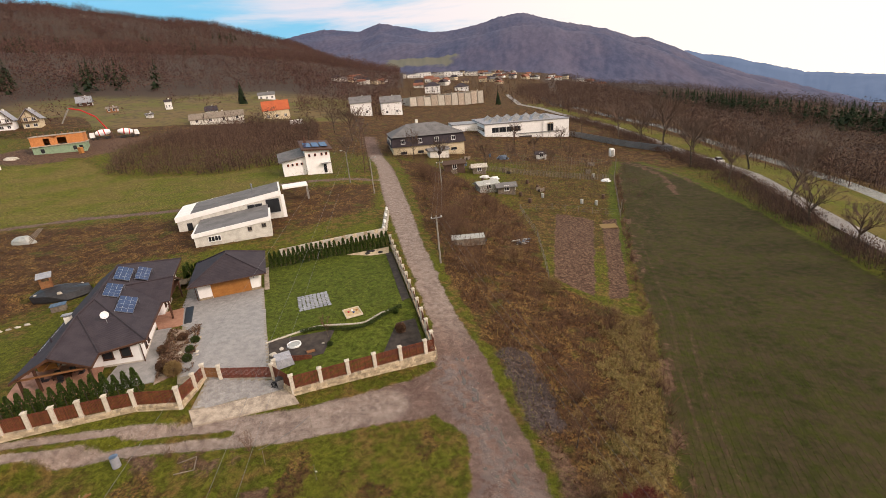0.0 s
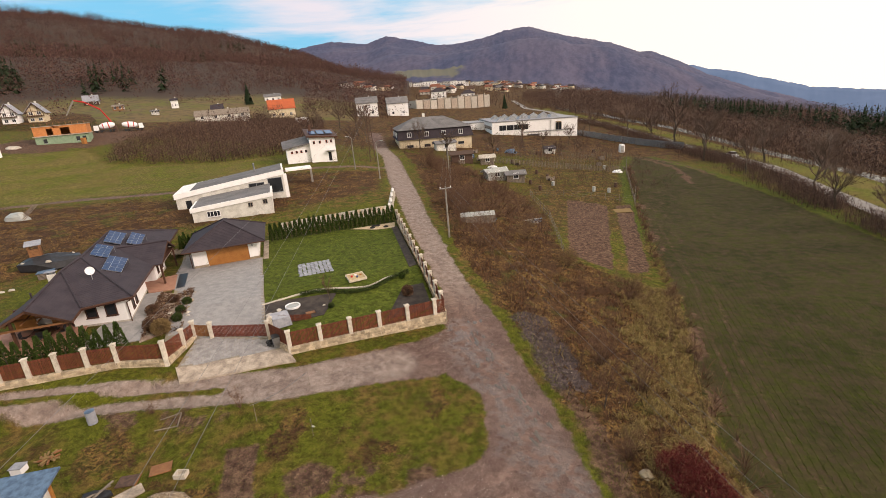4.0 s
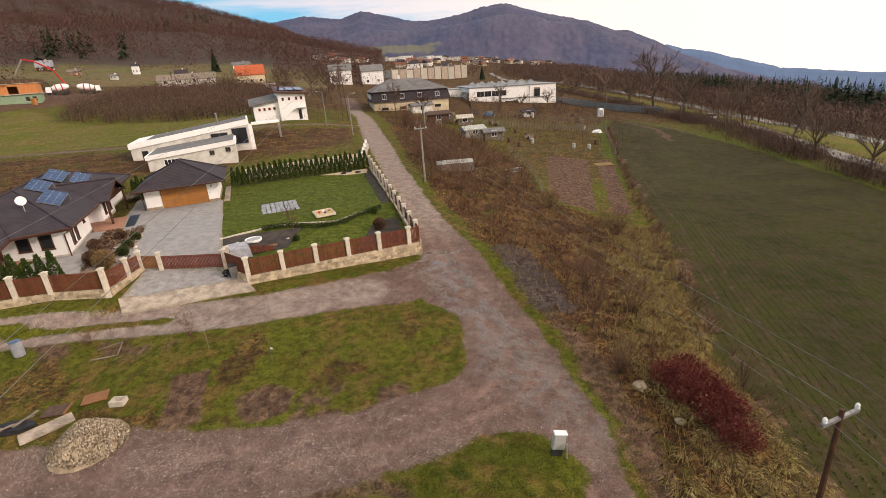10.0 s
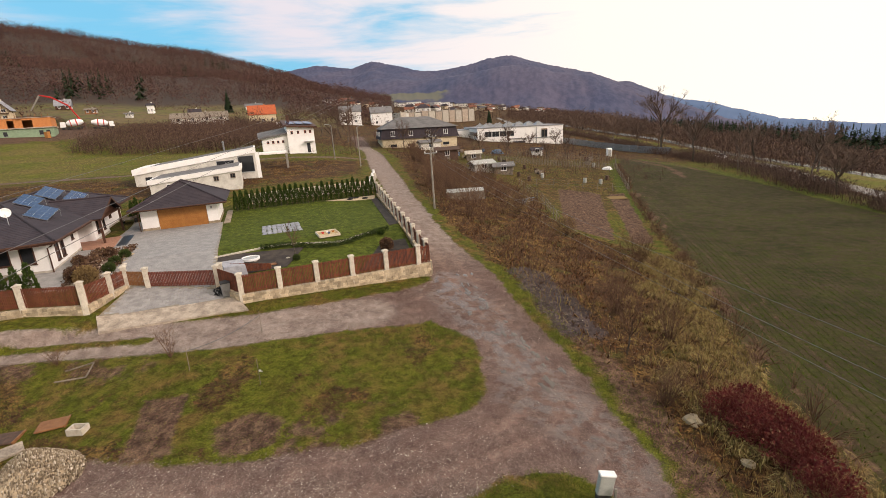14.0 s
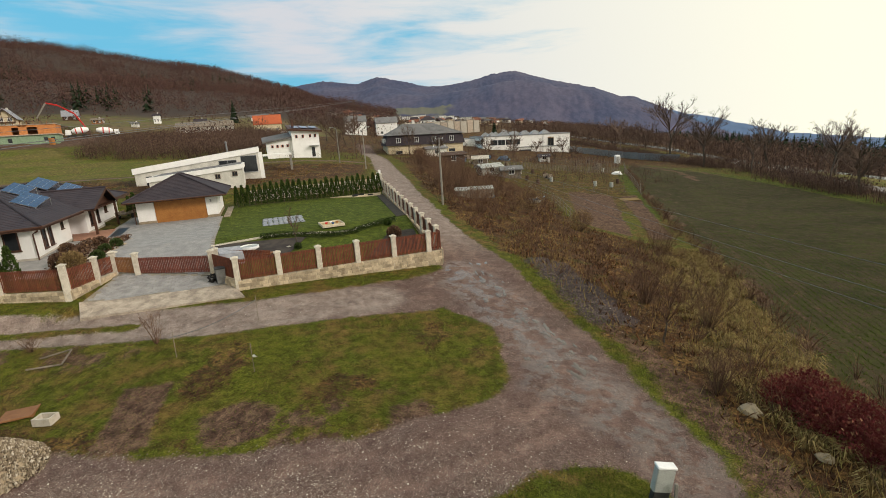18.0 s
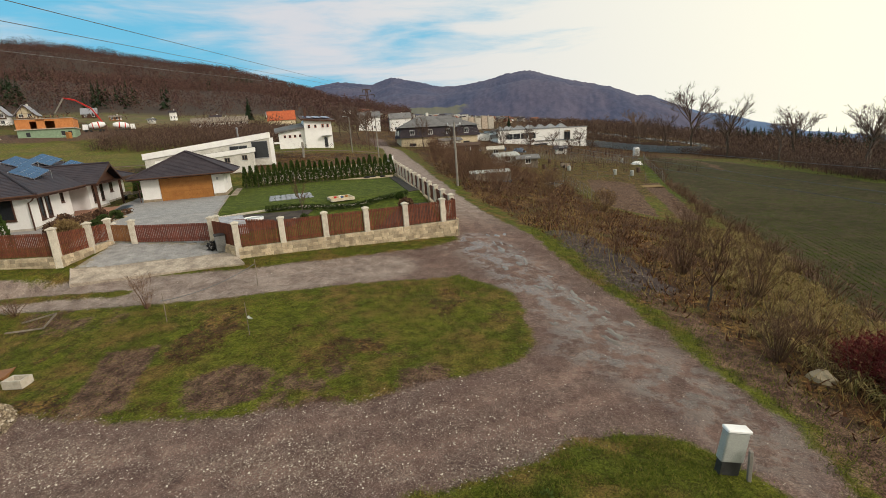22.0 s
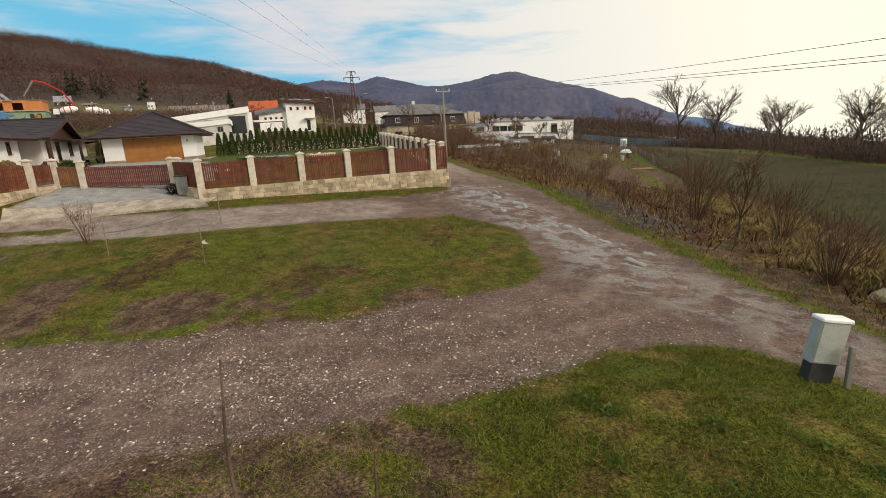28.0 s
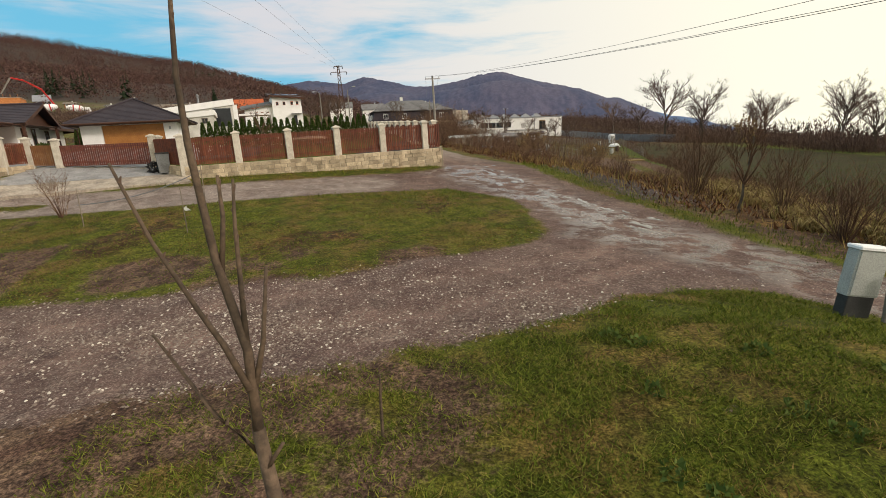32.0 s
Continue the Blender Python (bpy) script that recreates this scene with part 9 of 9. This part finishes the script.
# the sapling beside the camera's last stand
sap = thing("young_tree", "young bare walnut sapling with stout upright shoots", "tree", pose(0, 0, 0), "saplings")
part("trunk", Mesh().tube([(1.45, 6.16, height(1.45, 6.16) - 0.1), (1.38, 6.2, 1.2), (1.31, 6.27, 2.1), (1.23, 6.34, 2.53)], [0.027, 0.023, 0.019, 0.0145], 9), sapling_bark, sap, shade=True)
for pts, r0, r1 in (([(1.23, 6.34, 2.53), (1.21, 6.38, 2.7), (1.15, 6.41, 2.9), (1.09, 6.47, 3.15), (1.07, 6.5, 3.3), (1.06, 6.54, 3.46), (1.05, 6.57, 3.58)], 0.0095, 0.003),
                    ([(1.22, 6.35, 2.62), (1.16, 6.37, 2.72), (1.11, 6.38, 2.79), (1.01, 6.4, 2.95), (0.92, 6.43, 3.12)], 0.0065, 0.0028), ([(1.23, 6.33, 2.48), (1.14, 6.33, 2.57), (1.01, 6.35, 2.75)], 0.005, 0.0024),
                    ([(1.21, 6.38, 2.7), (1.2, 6.41, 2.84), (1.19, 6.44, 2.97), (1.19, 6.46, 3.07)], 0.0055, 0.0025), ([(1.22, 6.36, 2.6), (1.245, 6.39, 2.72), (1.255, 6.43, 2.88)], 0.006, 0.003),
                    ([(1.16, 6.41, 2.87), (1.165, 6.44, 2.99), (1.155, 6.46, 3.08)], 0.005, 0.003), ([(1.25, 6.32, 2.45), (1.285, 6.34, 2.5)], 0.005, 0.003)):
    shoot = part("shoot", Mesh().tube(pts, list(np.linspace(1.3 * r0, 1.2 * r1, len(pts))), 7), sapling_bark, sap, shade=True)
    for k in range(2 * len(pts) - 2):
        a, b = Vector(pts[k // 2]), Vector(pts[k // 2 + 1])
        q = a.lerp(b, 0.25 + 0.5 * (k % 2))
        part("bud", Mesh().tube([q, q + Vector((0.006 * (1 if k % 2 else -1), 0.002, 0.014))], [0.0045, 0.0015], 5), twig, shoot)
low = thing("stub_shoot", "short dead shoot standing on the verge", "sapling", pose(0, 0, 0), "saplings")
part("stem", Mesh().tube([(0.35, 9.7, height(0.35, 9.7) - 0.1), (0.36, 9.72, height(0.35, 9.7) + 0.35), (0.38, 9.72, height(0.35, 9.7) + 0.7)], [0.02, 0.018, 0.012], 6), sapling_bark, low)
for k in range(14):
    solid("weed", leafy(30, 0.045, ball_spot(0.14, 0.06, 0.05), k), leaf_weed, "flat green weed rosette in the grass", "weed", pose(2.0 + (k * 1.37) % 4.2, 8.2 + (k * 0.83) % 3.6, float(sample("z", np.array([2.0 + (k * 1.37) % 4.2]), np.array([8.2 + (k * 0.83) % 3.6]))[0])), "weeds", kind="stuff")


# ---- woods ----
def spiky(x, y, z, h, n, rad=0.28, base=0.12, soft_twigs=False):
    """Bare far trees: each a stem and a rounded haze of short twigs."""
    n = int(n * 3.6)
    k = len(x)
    c = np.repeat(np.stack([x, y, z], 1), n, 0)
    hh = np.repeat(h, n)
    d = R.normal(0, 1, (k * n, 3))
    d /= np.linalg.norm(d, axis=1, keepdims=True)
    q = R.uniform(0.25, 1, k * n) ** 0.5
    mid_h = 0.5 + base / 2
    size = np.stack([rad * hh, rad * hh, (1 - mid_h) * hh], 1)
    p = c + d * size * q[:, None] + np.stack([0 * hh, 0 * hh, mid_h * hh], 1)
    aim_up = d * np.array([0.8, 0.8, 0.5]) + np.array([0, 0, 0.1 if soft_twigs else 0.75]) + R.normal(0, 0.8 if soft_twigs else 0.35, (k * n, 3))
    aim_up /= np.linalg.norm(aim_up, axis=1, keepdims=True)
    ln = (hh * R.uniform(0.07, 0.17, k * n) * (0.75 if soft_twigs else 1.0))[:, None]
    sd = np.cross(aim_up, R.normal(0, 1, (k * n, 3)))
    sd *= (hh * R.uniform(0.009, 0.02, k * n) * (2.0 if soft_twigs else 1.0) / (np.linalg.norm(sd, axis=1) + 1e-6))[:, None]
    twigs = np.stack([p - sd - aim_up * ln * 0.5, p + sd - aim_up * ln * 0.5, p + aim_up * ln * 0.5], 1)
    b = np.stack([x, y, z], 1)
    w = np.stack([(0.008 if soft_twigs else 0.018) * h, 0 * h, 0 * h], 1)
    stems = np.stack([b - w, b + w, b + np.stack([0 * h, 0 * h, 0.85 * h], 1)], 1)
    return np.concatenate([twigs, stems])


bearing, reach = R.uniform(-74, -15.5, 15000), R.uniform(0.0, 1.0, 15000) ** 0.72
spot = 235 + 1265 * reach
base = land(HILL_EYE[0] + spot * np.sin(np.radians(bearing)), HILL_EYE[1] + spot * np.cos(np.radians(bearing)))
pts = np.array([left_hill(a, t, float(b)) for a, t, b in zip(bearing, reach, base)])
lump = np.array([noise.noise(Vector((a * 0.012, b * 0.012, 2))) for a, b, _ in pts])
open_slope = (reach < 0.115 + 0.05 * lump) & (bearing > -54) & (bearing < -27)
ok = ~(open_slope & (R.uniform(0, 1, len(pts)) < 0.93))
pts, tall = pts[ok], (9 + 5 * smooth(0.05, 0.5, reach[ok])) * R.uniform(0.75, 1.2, int(ok.sum()))
solid("hill_wood", tri_mesh("hill_wood", spiky(pts[:, 0], pts[:, 1], pts[:, 2] - 0.5, tall * (1 + 0.6 * lump[ok]), 10, 0.42, 0.0, True), wood_bare), None, "dense bare brown deciduous wood on the hillside", "wood", kind="stuff")


def conifers(x, y, z, h, n=34):
    k = len(x)
    c = np.repeat(np.stack([x, y, z], 1), n, 0)
    hh = np.repeat(h, n)
    t = R.uniform(0.06, 1, k * n)
    a = R.uniform(0, 6.28, k * n)
    rr = hh * 0.2 * (1 - t) + 0.25
    p = c + np.stack([np.cos(a) * rr * 0.1, np.sin(a) * rr * 0.1, hh * t + rr * 0.5], 1)
    w = rr * 0.5
    q = c + np.stack([np.cos(a) * rr, np.sin(a) * rr, hh * t - rr * 0.25], 1)
    side = np.stack([-np.sin(a) * w, np.cos(a) * w, 0 * a], 1)
    top = np.stack([np.stack([x - 0.25, y, z + h * 0.8], 1), np.stack([x + 0.25, y, z + h * 0.8], 1), np.stack([x, y, z + h * 1.06], 1)], 1)
    return np.concatenate([np.stack([p, q - side, q + side], 1), top])


pts = [left_hill(R.uniform(-62, -20), R.uniform(0.93, 1.0)) for _ in range(260)]
for a, t, count in ((-52, 0.16, 26), (-50, 0.34, 16), (-45.6, 0.15, 13), (-43.6, 0.16, 7), (-41, 0.14, 3), (-47, 0.45, 12), (-36, 0.4, 9), (-30, 0.5, 12), (-33, 0.7, 16), (-56, 0.25, 20), (-40, 0.6, 14)):
    pts += [left_hill(a + R.normal(0, 0.5), max(0.03, t + R.normal(0, 0.018))) for _ in range(count)]
pts = np.array(pts)
solid("hill_conifers", tri_mesh("hill_conifers", conifers(pts[:, 0], pts[:, 1], pts[:, 2] - 0.5, R.uniform(11, 17, len(pts))), leaf_spruce), None, "dark green conifers in clumps through the hill wood", "wood", kind="stuff")
for k, (x, y, h) in enumerate(((-162.7, 261, 15), (-20, 330, 9))):
    ob = thing("spruce", "tall dark green spruce", "conifer", ground_pose(x, y), "spruces")
    part("trunk", Mesh().tube([(0, 0, -0.3), (0, 0, h)], [0.25, 0.03], 6), bark, ob)
    part("crown", tri_mesh("crown", conifers(np.zeros(1), np.zeros(1), np.zeros(1), np.full(1, float(h)), 240), leaf_spruce), None, ob)
# thicket above the meadow
poly = [(-109, 106), (-75.5, 107.5), (-61, 118), (-66, 150), (-92, 205), (-122, 200), (-128, 160), (-124, 124)]
x, y = scatter(9000, -130, -58, 104, 206, lambda a, b: inside(a, b, poly) * 0.55)
solid("thicket", tri_mesh("thicket", spiky(x, y, land(x, y) - 0.2, R.uniform(2.4, 4.8, len(x)), 8, 0.34, 0.0), wood_pale), None, "dense bare brown thicket above the meadow", "thicket", kind="stuff")
# loose trees on the slope and along the valley
x, y = scatter(2600, -330, -70, 150, 430, lambda a, b: (~inside(a, b, [(-175, 90), (-120, 90), (-118, 150), (-120, 185), (-205, 225), (-230, 160)])) * smooth(-60, -110, a - 0.1 * (b - 150)) * 0.5 * (np.sin(a * 0.09) + np.sin(b * 0.07 + 1) > 0.5))
solid("slope_trees", tri_mesh("slope_trees", spiky(x, y, land(x, y) - 0.3, R.uniform(4, 9, len(x)), 14, 0.4, 0.04), wood_pale), None, "bare trees and shrubs between the hillside houses", "wood", kind="stuff")
hedge = denser([(-192, 134), (-174, 148), (-160, 163)], 0.5)
x, y = np.array(hedge).T
solid("slope_hedge", tri_mesh("slope_hedge", spiky(x, y, land(x, y) - 0.2, R.uniform(2.0, 2.8, len(x)), 14, 0.5, 0.0, True), leaf_box), None, "dark clipped hedge below the chalets", "hedge", kind="stuff")
x, y = scatter(2600, -260, 60, 330, 900, lambda a, b: 0.5 + 0 * a)
solid("village_trees", tri_mesh("village_trees", spiky(x, y, land(x, y) - 0.3, R.uniform(4, 9, len(x)), 10, 0.4, 0.04), wood_pale), None, "bare trees among the distant houses", "wood", kind="stuff")
x, y = scatter(3000, -60, 34, 104, 215, lambda a, b: 0.5 * (poly_depth(a, b, LANE) < -3))
solid("allotment_scrub", tri_mesh("allotment_scrub", spiky(x, y, land(x, y) - 0.2, R.uniform(0.8, 2.6, len(x)), 10, 0.45, 0.0), wood_bare), None, "bare shrubs and vines on the allotments", "scrub", kind="stuff")
# riverside: shrubs on the near bank, woods on the far one
t = R.uniform(-60, 260, 9500)
bx = np.interp(t, [p[1] for p in BANK], [p[0] for p in BANK])
x = bx - 2.2 - np.abs(R.normal(0, 3.4, len(t)))
ok = (sample("w_field", x, t) < 0.3) & (np.sin(t * 0.37) + np.sin(t * 0.13 + 1) + R.normal(0, 0.8, len(t)) > -1.0)
x, t = x[ok], t[ok]
solid("bank_scrub", tri_mesh("bank_scrub", spiky(x, t, land(x, t) - 0.2, R.uniform(0.8, 3.2, len(t)), 9, 0.55, 0.0), wood_pale), None, "bare brown shrubs along the riverside road", "scrub", kind="stuff")
t = R.uniform(-80, 320, 9000)
bx = np.interp(t, [p[1] for p in BANK], [p[0] for p in BANK])
x = bx + 24 + 0.02 * np.clip(t - 60, 0, 500) + R.uniform(0, 7, len(t))
solid("river_reeds", tri_mesh("river_reeds", spiky(x, t, land(x, t) - 0.2, R.uniform(0.8, 2.0, len(t)), 3, 0.6, 0.0), leaf_ochre), None, "tan dead reeds along the far river bank", "reeds", kind="stuff")
t = R.uniform(-80, 620, 7000)
bx = np.interp(t, [p[1] for p in BANK], [p[0] for p in BANK])
x = bx + 31 + 0.03 * np.clip(t - 60, 0, 500) + R.uniform(0, 1, len(t)) ** 1.2 * 200
solid("far_bank_wood", tri_mesh("far_bank_wood", spiky(x, t, land(x, t) - 0.3, R.uniform(5, 10, len(t)) * (0.85 + 0.25 * np.sin(x * 0.07) * np.sin(t * 0.05)), 14, 0.46, 0.0, True), wood_pale), None, "bare riverside wood on the far bank", "wood", kind="stuff")
t = R.uniform(420, 1700, 3600)
x = 60 + R.uniform(0, 1, len(t)) * 0.62 * t
solid("plain_wood", tri_mesh("plain_wood", spiky(x, t, land(x, t) - 0.5, R.uniform(8, 13, len(t)), 8, 0.75, 0.0, True), wood_haze), None, "bare woods on the far river plain, haze in their colour", "wood", kind="stuff")
t = R.uniform(0, 1, 420)
x = np.interp(t, [0, 0.3, 0.6, 1], [245, 205, 172, 130]) + R.normal(0, 9, len(t))
t = np.interp(t, [0, 0.3, 0.6, 1], [130, 220, 310, 520]) + R.normal(0, 9, len(t))
solid("far_bank_conifers", tri_mesh("far_bank_conifers", conifers(x, t, land(x, t) - 0.3, R.uniform(10, 15, len(t))), leaf_spruce), None, "band of dark conifers behind the riverside wood", "wood", kind="stuff")
t = R.uniform(120, 520, 900)
bx = np.interp(t, [p[1] for p in BANK], [p[0] for p in BANK])
x = bx + 4 + 30 * R.uniform(0, 1, len(t)) ** 0.6
solid("mid_bank_trees", tri_mesh("mid_bank_trees", spiky(x, t, land(x, t) - 0.3, R.uniform(3, 9, len(t)), 16, 0.42, 0.0), wood_pale), None, "bare bushes and trees along the river", "wood", kind="stuff")
